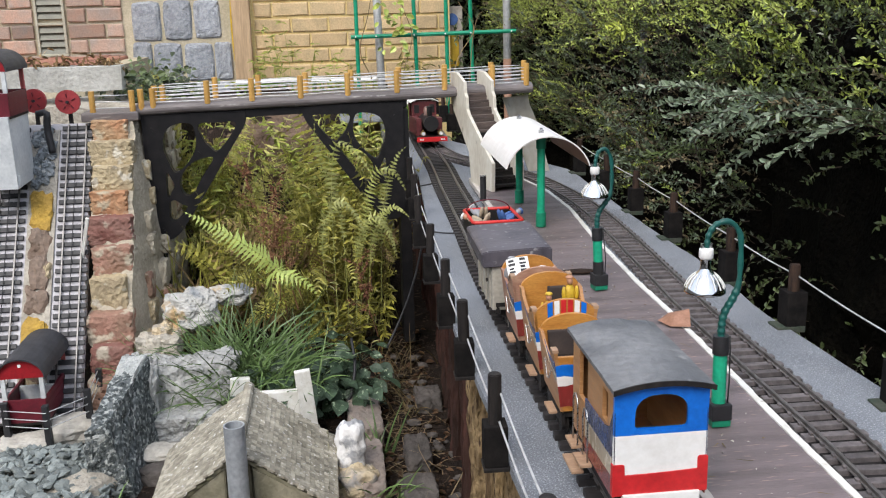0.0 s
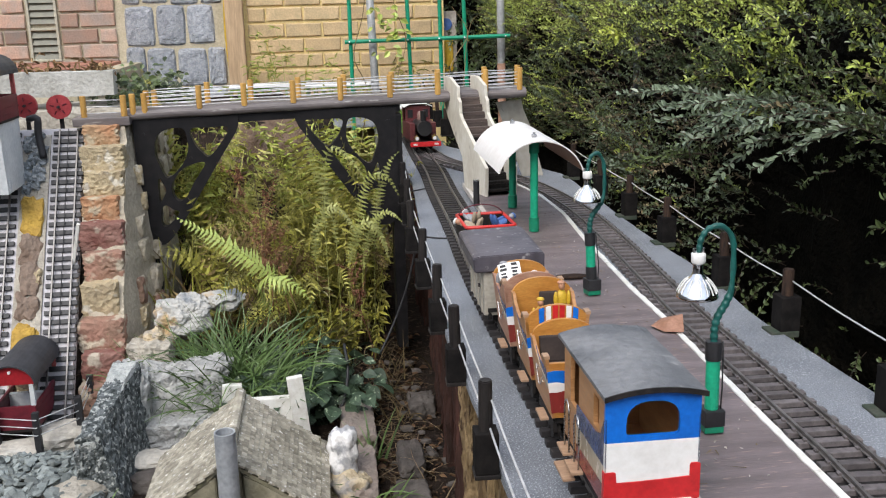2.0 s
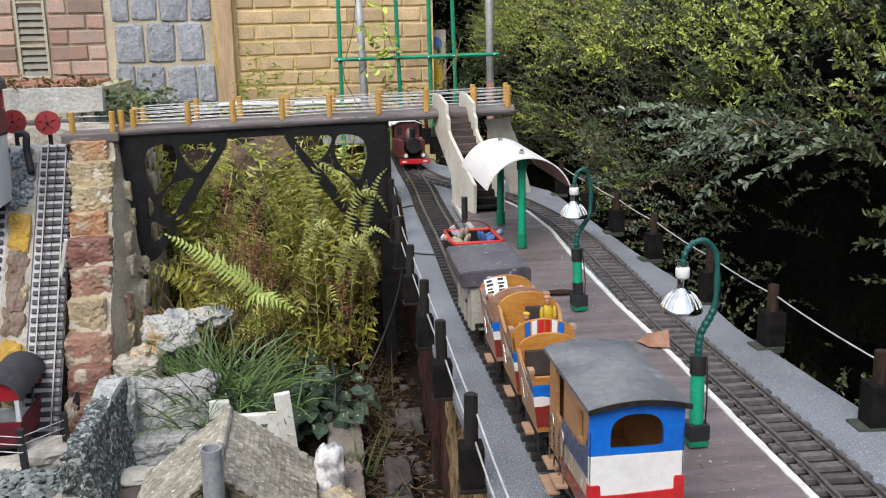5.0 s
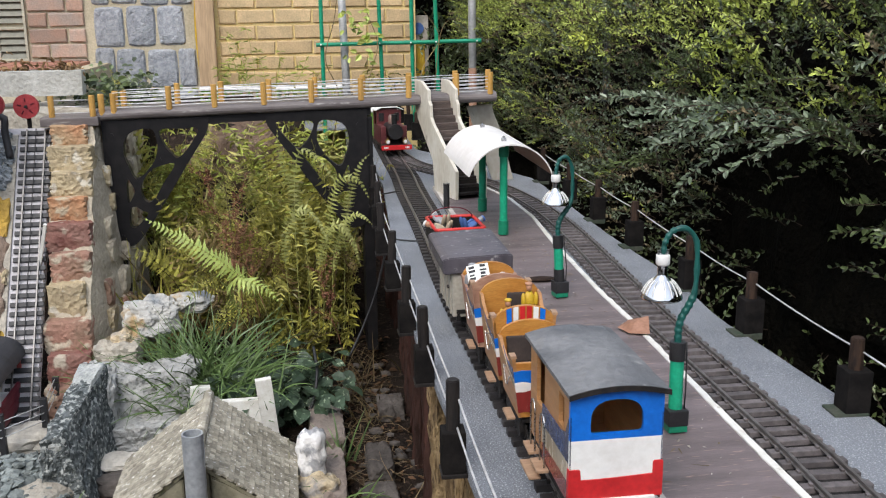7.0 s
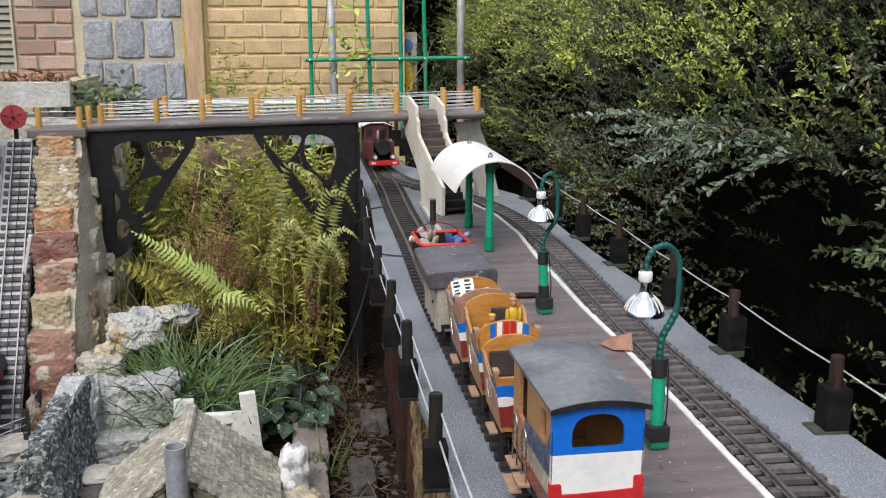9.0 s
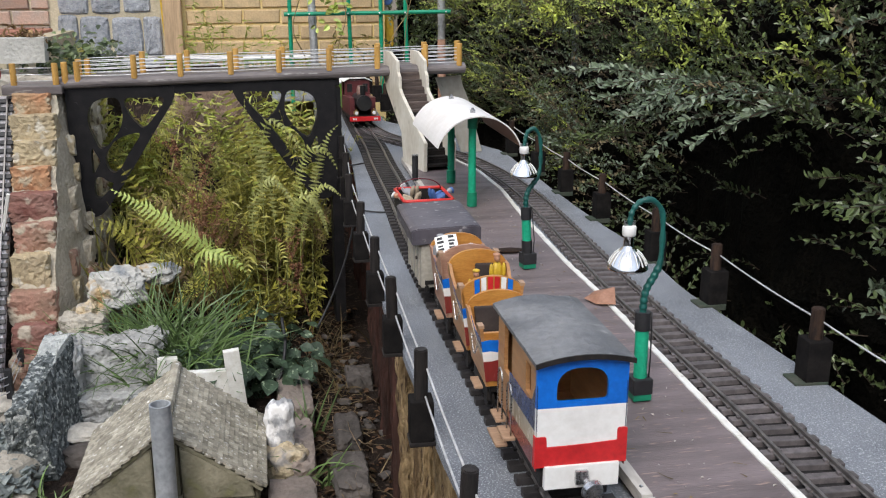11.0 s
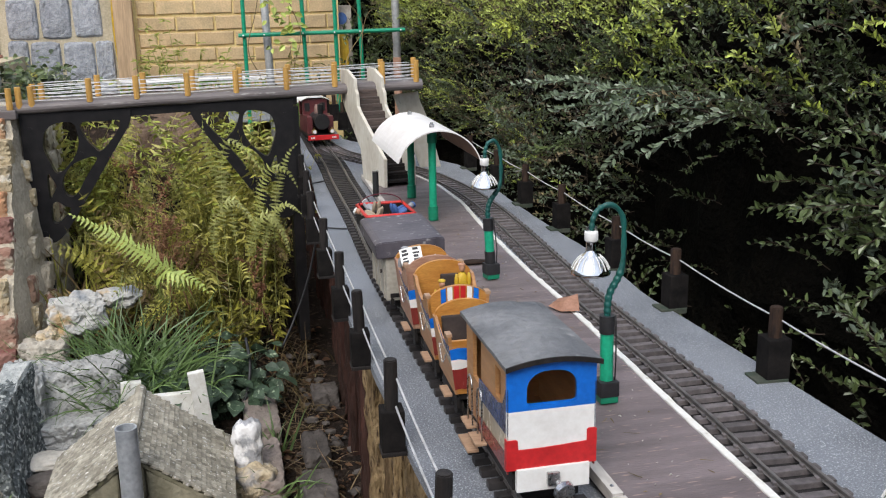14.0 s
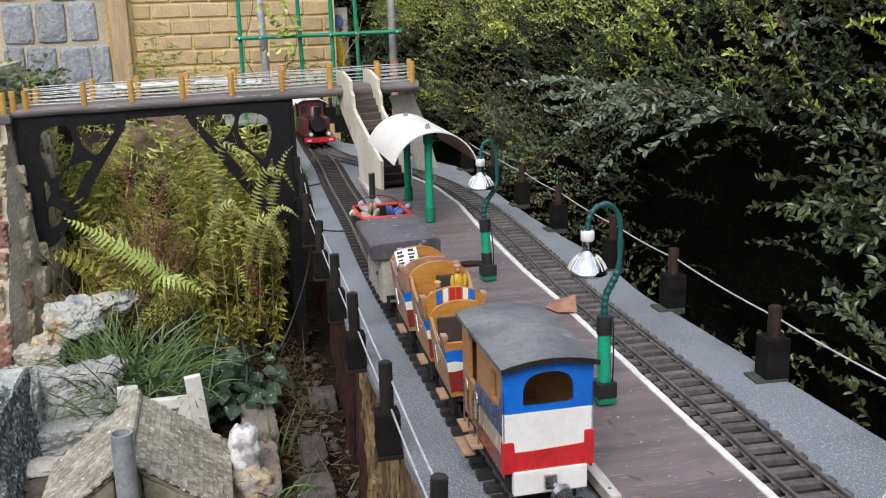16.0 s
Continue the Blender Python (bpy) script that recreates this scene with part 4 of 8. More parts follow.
part("side_board", stair_side(0.0, 0.009), M["creamwood"], st, "cream painted side board")
part("side_board", stair_side(0.077, 0.009), M["creamwood"], st, "cream painted side board")
for k in range(13):
    u = k / 12
    bm = B()
    y, z = 0.012 + 0.225 * u, 0.03 + 0.212 * u
    box(bm, 0.009, 0.077, y, y + 0.032, z, z + 0.0065, 0.001)
    box(bm, 0.009, 0.077, y + 0.017, y + 0.021, z + 0.0065, z + 0.0175)
    part("tread", bm, M["treadwood"] if k > 6 else M["blackwood"], st)
bm = B()
prism(bm, [(0.05, 0.002), (0.265, 0.205), (0.28, 0.205), (0.12, 0.002)], 0.068, pose(0.077, 0, 0, 0, 0, 90))
part("back_board", bm, M["darkin"], st)
leg = B()
prism(leg, [(0.5, 0.226), (0.571, 0.232), (0.577, 0.205), (0.5985, 0.155), (0.642, -0.001), (0.58, -0.001)], 0.012, pose(0, 2.735, 0))
for v in leg.verts:
    v.co.y -= 0.4 * max(v.co.z, 0.0)
    v.co.x -= 0.06 * max(v.co.z, 0.0)
leg = part("support", leg, M["creamwood"], st, "cream flared support")
leg.matrix_local = pose(0.4, 2.335, 0, 0, 0, 11).inverted()
bm = B()
cyl(bm, (0.362, 2.236, 0.022), (0.362, 2.236, 0.082), 0.0075, n=16)
b1 = link("bollard", bm, M["blacktape"])
tagged(b1, "short black bollard with a silver cap on the platform", "bollard")
bm = B()
cyl(bm, (0.362, 2.236, 0.082), (0.362, 2.236, 0.0845), 0.008, n=16)
part("cap", bm, M["steel"], b1)

# ---- footbridge on iron brackets ----
br = thing("footbridge", "long footbridge on black cast iron brackets", "bridge", at=(0, 2.6, 0.0))
SL = 0.0235
bz = lambda x: 0.2325 + SL * (x + 0.5)
bm = B()
prof = [(0.006, -0.015), (0.1, -0.015), (0.1, 0.013), (0.008, 0.013), (0.0, 0.0115), (-0.0075, 0.008), (-0.012, 0.002), (-0.0125, -0.004), (-0.009, -0.0105), (-0.002, -0.0143)]
n = 40
rings = []
for k in range(n + 1):
    x = -0.5 + 1.06 * k / n
    wob = 0.0012 * noise.noise(Vector((x * 9, 0, 0)))
    rings.append([bm.verts.new((x, u, bz(x) + v + wob)) for u, v in prof])
for a, b in zip(rings, rings[1:]):
    for j in range(len(prof)):
        bm.faces.new((a[j], a[(j + 1) % len(prof)], b[(j + 1) % len(prof)], b[j]))
bm.faces.new(rings[0])
bm.faces.new(rings[-1][::-1])
bmesh.ops.recalc_face_normals(bm, faces=bm.faces)
part("deck_beam", bm, M["bridgewood"], br, "rounded grey-brown deck beam")
bm = B()
box(bm, -0.632, -0.488, -0.03, 0.09, 0.208, 0.232, 0.004)
part("pier_slab", bm, M["bridgewood"], br, "brown slab on the pier")
bm = B()
prism(bm, [(-0.485, bz(-0.485) - 0.038), (0.215, bz(0.215) - 0.034), (0.215, bz(0.215) - 0.013), (-0.485, bz(-0.485) - 0.013)], 0.09, pose(0, 0.004, 0))
part("bearer", bm, M["iron"], br, "black bearer board")


def loop(pts, step=7.0):
    """Closed rounded outline through points."""
    p = [Vector((a, 0, b)) for a, b in pts]
    line = smoothline([p[-1], *p, p[0], p[1]], step)
    a = min(range(len(line) // 2), key=lambda k: (line[k] - p[0]).length)
    b = min(range(len(line) // 2, len(line)), key=lambda k: (line[k] - p[0]).length)
    return [(q.x, q.z) for q in line[a:b]]


def bracket(x, s, z, sx=1.0, sz=1.0):
    """Cast plate with rounded openings, in millimetres from its upper outer corner."""
    bm = B()
    outer = [(0, 0), (272, 0), (270, -26)] + [(q.x, q.z) for q in smoothline([(262, 0, -46), (204, 0, -133), (150, 0, -216), (108, 0, -279), (72, 0, -326), (48, 0, -340), (22, 0, -336), (6, 0, -318)], 8.0)] + [(0, -290)]
    holes = [[(88, -34), (123, -34), (132, -62), (130, -90), (114, -121), (80, -151), (64, -122), (55, -88), (63, -50)],
             [(151, -33), (196, -31), (236, -30), (231, -52), (192, -99), (173, -88), (158, -67)],
             [(172, -126), (145, -168), (116, -213), (96, -210), (91, -176), (113, -143), (142, -128)],
             [(54, -160), (63, -175), (69, -191), (61, -208), (52, -221), (51, -190)],
             [(56, -242), (70, -235), (84, -246), (97, -252), (82, -272), (65, -287), (53, -280)]]
    f = []
    for pts in [outer] + [loop([(u * 1.12 - 0.12 * sum(q[0] for q in h) / len(h), v * 1.11 - 0.11 * sum(q[1] for q in h) / len(h)) for u, v in h]) for h in holes]:
        vs = [bm.verts.new((x + s * a * sx / 1000, 0.0, z + b * sz / 1000)) for a, b in pts]
        f += [bm.edges.new((vs[k], vs[(k + 1) % len(vs)])) for k in range(len(vs))]
    bmesh.ops.triangle_fill(bm, use_beauty=True, edges=f)
    rim = [e for e in bm.edges if len(e.link_faces) == 1]
    g = bmesh.ops.extrude_face_region(bm, geom=list(bm.faces))["geom"]
    for v in g:
        if isinstance(v, bmesh.types.BMVert):
            v.co.y += 0.026
    bmesh.ops.recalc_face_normals(bm, faces=bm.faces)
    for u, v in ((24, -40), (140, -108), (24, -200), (30, -312)):
        q = (x + s * u * sx / 1000, z + v * sz / 1000)
        cyl(bm, (q[0], -0.003, q[1]), (q[0], 0.004, q[1]), 0.005, n=10)
    return bm


part("bracket", bracket(-0.488, 1, bz(-0.488) - 0.013), M["iron"], br, "black cast iron bracket with forked struts")
part("bracket", bracket(0.204, -1, bz(0.204) - 0.02, 1.0, 0.95), M["iron"], br, "black cast iron bracket with forked struts")
bm = B()
box(bm, 0.188, 0.218, 0.006, 0.09, -0.46, bz(0.2) - 0.04, 0.002)
part("trestle_post", bm, M["iron"], br)
bm = B()
box(bm, -0.476, -0.454, 0.012, 0.04, -0.36, -0.05, 0.002)
part("trestle_post", bm, M["iron"], br)
PX = [-0.312, -0.196, -0.068, 0.057, 0.189, 0.318, 0.449, 0.543]


def rail_post(x, y, z, h):
    bm = B()
    cyl(bm, (x, y, z), (x + 0.0, y, z + h), 0.0078, n=12)
    bmesh.ops.bevel(bm, geom=[e for e in bm.edges if e.calc_face_angle(0) > 1], offset=0.001, segments=1, affect="EDGES")
    part("rail_post", bm, M["post_yellow"], br, "orange stained dowel post")


for x in PX:
    rail_post(x, -0.004, bz(x) + 0.006, 0.06)
    rail_post(x + 0.012, 0.088, bz(x) + 0.008, 0.06)
for x, y in ((-0.602, -0.02), (-0.502, -0.02), (-0.482, -0.005), (-0.452, -0.004), (-0.44, 0.085), (-0.462, 0.085)):
    rail_post(x, y, bz(x) - 0.001 if x > -0.49 else 0.231, 0.055)
for y0, xs0 in ((-0.005, -0.452), (0.088, -0.44)):
    for j in range(5):
        zz = 0.017 + 0.0095 * j
        for xa, xb in ([(xs0, 0.543)] if y0 > 0 or j == 4 else [(xs0, 0.318), (0.449, 0.543)]):
            pts = [(x, y0, bz(x) + zz + 0.0008 * math.sin(x * 23 + j)) for x in np.linspace(xa, xb, 30)]
            bm = B()
            tube(bm, pts, 0.0012, 5)
            part("rail_strand", bm, M["wire"], br, "white rail strand", smooth=True)
for j in range(3):
    zz = 0.242 + 0.016 * j
    bm = B()
    tube(bm, [(-0.602, -0.022, zz), (-0.502, -0.022, zz)], 0.0012, 5)
    part("rail_strand", bm, M["wire"], br, "white rail strand", smooth=True)


# ---- cliff railway on the slope ----
M["rampboard"] = mat("pale_ramp_board", (0.58, 0.56, 0.58), (0.46, 0.44, 0.45), rough=0.8, scale=12, bump=0.3, depth=0.002)
M["blackroof"] = mat("black_roof_paint", (0.03, 0.03, 0.034), (0.05, 0.05, 0.055), rough=0.6, scale=40, bump=0.4, depth=0.001)
M["pinkwood"] = mat("pink_red_paint", (0.6, 0.14, 0.13), (0.5, 0.11, 0.1), rough=0.5, scale=40, bump=0.1)
M["palegrey"] = mat("pale_grey_paint", (0.62, 0.64, 0.64), (0.52, 0.54, 0.55), rough=0.5, scale=20, bump=0.1)
RAMP = Matrix.Translation((-0.74, 2.17, -0.44)) @ pose(0, 0, 0, 55.5)
ramp = thing("incline_ramp", "steep pale ramp for a pair of cliff railway tracks", "ramp")
ramp.matrix_world = RAMP
bm = B()
box(bm, -0.17, 0.125, 0.0, 0.78, -0.03, 0.0, 0.003)
part("board", bm, M["rampboard"], ramp)
bm = B()
box(bm, -0.039, 0.039, -0.0058, 0.0058, 0.001, 0.0075, 0.001)
small_sleeper = bpy.data.meshes.new("sleeper")
bm.to_mesh(small_sleeper)
bm.free()
small_sleeper.materials.append(M["blacktape"])
for xc in (0.092, -0.066):
    t = thing("cliff_railway_track", "narrow black-sleepered track up the ramp", "railway track", "cliff railway tracks")
    t.matrix_world = RAMP
    for k in range(33):
        s = new("sleeper", small_sleeper)
        s.parent = t
        s.matrix_local = pose(xc, 0.02 + 0.0232 * k, 0)
    for sx in (-0.0225, 0.0225):
        bm = B()
        box(bm, xc + sx - 0.002, xc + sx + 0.002, 0.0, 0.77, 0.0075, 0.0135, 0.0006)
        part("rail", bm, M["rail"], t)
    bm = B()
    tube(bm, [(xc, 0.2, 0.012), (xc, 0.77, 0.014)], 0.0012, 5)
    part("haul_cable", bm, M["blacktape"], t)

M["st_orange"] = mat("orange_brick_stone", (0.42, 0.22, 0.12), (0.4, 0.27, 0.16), rough=0.9, scale=20, bscale=110, bump=0.8, depth=0.006, spots=(0.5, 0.42, 0.3), spot_scale=22, spot_at=0.56)
M["st_cream"] = mat("cream_stone", (0.5, 0.41, 0.26), (0.36, 0.29, 0.19), rough=0.9, scale=22, bscale=110, bump=0.8, depth=0.008, spots=(0.6, 0.55, 0.45), spot_scale=30, spot_at=0.6)
M["st_yellow"] = mat("ochre_stone", (0.5, 0.32, 0.07), (0.38, 0.24, 0.06), rough=0.9, scale=22, bscale=110, bump=0.8, depth=0.008)
M["st_maroon"] = mat("dark_red_stone", (0.2, 0.085, 0.07), (0.28, 0.16, 0.13), rough=0.9, scale=24, bscale=110, bump=0.8, depth=0.006, spots=(0.46, 0.4, 0.32), spot_scale=22, spot_at=0.62)
M["st_pink"] = mat("pinkish_stone", (0.36, 0.2, 0.15), (0.28, 0.18, 0.13), rough=0.9, scale=20, bscale=110, bump=0.8, depth=0.006, spots=(0.5, 0.43, 0.33), spot_scale=22, spot_at=0.56)
M["st_grey"] = mat("blue_grey_stone", (0.28, 0.3, 0.31), (0.19, 0.21, 0.22), rough=0.85, scale=26, bscale=120, bump=0.8, depth=0.006, spots=(0.42, 0.43, 0.42), spot_scale=50, spot_at=0.62)
M["st_brown"] = mat("brown_stone", (0.17, 0.12, 0.09), (0.25, 0.19, 0.15), rough=0.9, scale=24, bscale=110, bump=0.8, depth=0.006)
M["cement"] = mat("rough_cement", (0.46, 0.42, 0.35), (0.34, 0.31, 0.26), rough=0.95, scale=16, bscale=100, bump=0.8, depth=0.008)
# stones set between the tracks
strip_things = [("st_yellow", 0.53, 0.029, 0.055, 0.013), ("st_brown", 0.44, 0.03, 0.042, 0.013), ("st_brown", 0.365, 0.027, 0.044, 0.014), ("st_cream", 0.37, 0.012, 0.02, 0.035), ("st_brown", 0.295, 0.029, 0.04, 0.012), ("st_yellow", 0.215, 0.028, 0.048, 0.013), ("st_brown", 0.13, 0.028, 0.045, 0.013), ("st_cream", 0.05, 0.028, 0.045, 0.013)]
ra = random.Random(9)
for k in range(22):
    strip_things.append(("st_grey", 0.605 + 0.0072 * k, ra.uniform(0.01, 0.017), ra.uniform(0.011, 0.018), 0.013 + ra.uniform(-0.024, 0.024)))
for k, (mm, v, hw, hl, x) in enumerate(strip_things):
    bm = B()
    rock(bm, (0, 0, 0), (hw, hl, 0.018), 3.3 + k * 1.7, 3, 0.45, 0.16, 0.75)
    s = part("set_stone", bm, M[mm], ramp, f"rough {mm[3:]} stone set between the tracks")
    s.matrix_local = pose(x, v, 0.0, ra.uniform(-12, 12), ra.uniform(-12, 12), ra.uniform(-25, 25) if mm == "st_grey" else ra.uniform(-6, 6))
bm = B()
box(bm, -0.021, 0.047, 0.0, 0.76, 0.0, 0.006, 0.002)
part("stone_bed", bm, M["cement"], ramp)

# pulleys at the head of the ramp
M["pulleyred"] = mat("faded_red_paint", (0.36, 0.045, 0.05), (0.28, 0.035, 0.04), rough=0.5, scale=40, bump=0.1)
for x, y, z in ((-0.672, 2.62, 0.258), (-0.762, 2.64, 0.262)):
    t = thing("haulage_pulley", "red spoked haulage pulley at the ramp head", "pulley", "haulage pulleys", (x, y, z))
    bm = B()
    for a, b, r in ((-0.006, -0.002, 0.031), (-0.002, 0.002, 0.027), (0.002, 0.006, 0.031)):
        cyl(bm, (0, a, 0), (0, b, 0), r, n=28)
    part("wheel", bm, M["pulleyred"], t, "red wheel")
    for k in range(5):
        bm = B()
        a = 2 * math.pi * k / 5 + 0.4
        cyl(bm, (0.012 * math.cos(a), -0.007, 0.012 * math.sin(a)), (0.022 * math.cos(a), -0.007, 0.022 * math.sin(a)), 0.0016, n=6)
        part("spoke", bm, M["maroon"], t)
    bm = B()
    cyl(bm, (0, -0.012, 0), (0, 0.008, 0), 0.004, n=10)
    part("hub", bm, M["blacktape"], t)
    bm = B()
    box(bm, -0.005, 0.005, 0.008, 0.016, -0.09, 0.004, 0.001)
    part("bracket", bm, M["blackwood"], t)
bm = B()
tube(bm, smoothline([(-0.735, 2.56, 0.235), (-0.71, 2.55, 0.237), (-0.712, 2.55, 0.2), (-0.703, 2.54, 0.13)], 0.01), 0.009, 8)
tagged(link("brake_lever", bm, M["blacktape"], smooth=True), "thick black bent lever beside the pulleys", "lever")


M["carred"] = mat("deep_red_car_paint", (0.34, 0.015, 0.022), (0.26, 0.012, 0.018), rough=0.4, scale=30, bump=0.05)


def cliff_car(at, w, l, label, wedge):
    t = thing("cliff_railway_car", label, "cliff railway car", "cliff railway cars", at)
    h0, h1, h2 = 0.0, 0.055, 0.106
    if wedge:
        bm = B()
        prism(bm, [(0.0, -0.175), (l * 0.92, -0.17), (l, h0), (-0.01, h0)], w * 0.94, pose(w * 0.47, 0, 0, 0, 0, 90))
        part("wedge_body", bm, M["palegrey"], t, "pale grey wedge body")
        # black disc in place of the dark window hole
        bm = B()
        cyl(bm, (-w * 0.2, -0.012, -0.05), (-w * 0.2, -0.004, -0.05), 0.016, n=16)
        part("hatch", bm, M["blacktape"], t, "black disc in place of a window hole")
        bm = B()
        tube(bm, [(w * 0.478, l * 0.05, -0.172), (w * 0.485, l * 0.05, -0.14), (w * 0.485, l * 0.12, -0.14), (w * 0.478, l * 0.12, -0.172)], 0.003, 6)
        part("step_iron", bm, M["palegrey"], t)
    for y in (0.0, l - 0.006):
        bm = B()
        box(bm, -w / 2, w / 2, y, y + 0.006, h0, h1, 0.001)
        part("end_board", bm, M["maroon"], t, "maroon end board")
    for x in (-w / 2, w / 2 - 0.006):
        bm = B()
        box(bm, x, x + 0.006, 0.006, l - 0.006, h0, h1, 0.001)
        for k in range(3):
            box(bm, x - 0.0008, x + 0.0068, 0.004, l - 0.004, 0.012 + 0.015 * k, 0.0128 + 0.015 * k)
        part("side_board", bm, M["maroon"], t, "maroon planked side")
    bm = B()
    box(bm, -w / 2, w / 2, 0.0, l, -0.006, 0.0, 0.001)
    part("car_floor", bm, M["blackwood"], t)
    for x in (-w / 2 + 0.005, w / 2 - 0.005):
        for y, mm in ((0.005, "palegrey"), (l - 0.006, "pinkwood")):
            bm = B()
            box(bm, x - 0.005, x + 0.005, y - 0.004, y + 0.004, h1, h2, 0.001)
            part("pillar", bm, M[mm], t, "pink pillar" if mm == "pinkwood" else "white pillar")
    rows = []
    for y in (-0.01, l + 0.01):
        rows.append([Vector((-(w / 2 + 0.008) * math.cos(math.pi * k / 16), y, h2 + 0.048 * math.sin(math.pi * k / 16))) for k in range(17)])
    bm = B()
    r0, r1 = ([bm.verts.new(p) for p in r] for r in rows)
    i0, i1 = ([bm.verts.new((p.x * 0.95, p.y, h2 + (p.z - h2) * 0.93)) for p in r] for r in rows)
    for k in range(16):
        bm.faces.new((r0[k], r0[k + 1], r1[k + 1], r1[k]))
        bm.faces.new((i0[k], i1[k], i1[k + 1], i0[k + 1]))
        bm.faces.new((r0[k], i0[k], i0[k + 1], r0[k + 1]))
        bm.faces.new((r1[k], r1[k + 1], i1[k + 1], i1[k]))
    bmesh.ops.recalc_face_normals(bm, faces=bm.faces)
    part("roof", bm, M["blackroof"], t, "black barrel roof")
    for y in (0.0, l - 0.004):
        bm = B()
        prism(bm, [(-(w / 2 + 0.004) * math.cos(math.pi * k / 14), h2 + 0.042 * math.sin(math.pi * k / 14)) for k in range(15)], 0.004, pose(0, y, 0))
        part("gable", bm, M["carred"], t, "red gable")
    bm = B()
    cyl(bm, (0, -0.004, h2 + 0.03), (0, 0.002, h2 + 0.03), 0.0035, n=10)
    part("headlamp", bm, M["ceramic"], t)
    bm = B()
    box(bm, -w / 2 + 0.006, w / 2 - 0.006, l * 0.5, l * 0.56, 0.0, 0.05, 0.001)
    part("bench", bm, M["palegrey"], t)
    return t


cliff_car((-0.7, 2.07, -0.4), 0.092, 0.19, "maroon cliff railway car with a black barrel roof", False)
cliff_car((-0.797, 2.39, 0.247), 0.096, 0.15, "maroon and pale grey cliff railway car on the upper ramp", True)

# ---- bridge pier of mixed stones ----
pier = thing("bridge_pier", "tapering pier of mixed bricks and rough stones", "pier")
M["pale_mortar"] = mat("pale_pier_mortar", (0.52, 0.46, 0.36), (0.4, 0.35, 0.27), rough=0.95, scale=16, bscale=100, bump=0.8, depth=0.008)
bm = B()
prism(bm, [(2.575, 0.207), (2.9, 0.207), (2.9, -0.5), (2.235, -0.5), (2.27, -0.38)], 0.1, pose(-0.503, 0, 0, 0, 0, 90))
bmesh.ops.subdivide_edges(bm, edges=bm.edges[:], cuts=14, use_grid_fill=True)
bmesh.ops.triangulate(bm, faces=[f for f in bm.faces if len(f.verts) > 4])
bmesh.ops.subdivide_edges(bm, edges=[e for e in bm.edges if e.calc_length() > 0.05], cuts=3)
splay = lambda y, z: min(0.055, 0.26 * max(0.0, y - (2.575 - (0.207 - z) * 0.52) - 0.03))
for v in bm.verts:
    if v.co.x > -0.51:
        v.co.x += splay(v.co.y, v.co.z)
    v.co += Vector((0.007, 0.006, 0)) * noise.noise(v.co * 26) + Vector((0.004, 0.003, 0)) * noise.noise(v.co * 70)
part("mortar_core", bm, M["pale_mortar"], pier)
courses = (("st_orange", 0.185, 0.042), ("st_cream", 0.13, 0.05), ("st_cream", 0.066, 0.056), ("st_orange", 0.012, 0.046), ("st_maroon", -0.054, 0.056), ("st_pink", -0.122, 0.056), ("st_cream", -0.2, 0.07), ("st_pink", -0.275, 0.062), ("st_maroon", -0.345, 0.06), ("st_pink", -0.42, 0.07))
for k, (mm, z, h) in enumerate(courses):
    yf = 2.575 - (0.207 - z) * 0.52
    bm = B()
    rock(bm, (-0.557 + 0.004 * ((k * 7) % 3 - 1), yf + 0.042, z), (0.053 + 0.006 * ((k * 5) % 3), 0.068, h * 0.8), 11.7 + k, 4, 0.06, 0.06, 0.95)
    part("pier_stone", bm, M[mm], pier, f"rough {mm[3:].replace('st_', '')} stone")
    for j in range(4):
        bm = B()
        yy = yf + 0.12 + 0.085 * j + 0.02 * (k % 2)
        rock(bm, (-0.51 + 0.003 * (j % 2) + splay(yy, z), yy, z + 0.008 * ((k + j) % 3 - 1)), (0.016, 0.044, h * 0.58), 31.7 + k * 5 + j, 3, 0.12, 0.08, 0.85)
        part("pier_stone", bm, M[("pale_mortar", "st_cream", "pale_mortar", "st_pink", "st_cream")[(k * 3 + j * 2) % 5]], pier)
bm = B()
box(bm, -0.004, 0.004, -0.004, 0.004, 0.0, 0.12, 0.001, pose(-0.627, 2.40, -0.115, 14, 16, 0))
tagged(link("white_trim", bm, M["whitewood"]), "short white painted trim strip on the pier", "trim strip")

# ---- stone trough and ivy head ----
tr2 = thing("stone_trough", "rough pale stone trough planted with dry stems", "planter", at=(-0.75, 2.98, 0.262))
M["trough"] = mat("pale_cast_stone", (0.54, 0.53, 0.49), (0.4, 0.39, 0.35), rough=0.95, scale=14, bscale=90, bump=0.8, depth=0.006)
bm = B()
outer, inner = [(-0.3, -0.08), (0.165, -0.08), (0.16, 0.0), (-0.3, 0.0)], [(-0.285, -0.064), (0.15, -0.064), (0.147, -0.014), (-0.285, -0.014)]
rings = [[bm.verts.new((x * k, y * k, z)) for x, y in ring] for ring, z, k in ((outer, 0.0, 0.985), (outer, 0.07, 1.0), (inner, 0.071, 1.0), (inner, 0.045, 0.99))]
for p, q in zip(rings, rings[1:]):
    for j in range(4):
        bm.faces.new((p[j], p[(j + 1) % 4], q[(j + 1) % 4], q[j]))
bm.faces.new(rings[0][::-1])
bm.faces.new(rings[-1])
bmesh.ops.subdivide_edges(bm, edges=[e for e in bm.edges if e.calc_length() > 0.2], cuts=24)
for v in bm.verts:
    v.co += Vector((noise.noise(v.co * 40), noise.noise(v.co * 40 + Vector((5, 0, 0))), noise.noise(v.co * 30 + Vector((0, 7, 0))))) * 0.002
bmesh.ops.recalc_face_normals(bm, faces=bm.faces)
part("trough_body", bm, M["trough"], tr2)
bm = B()
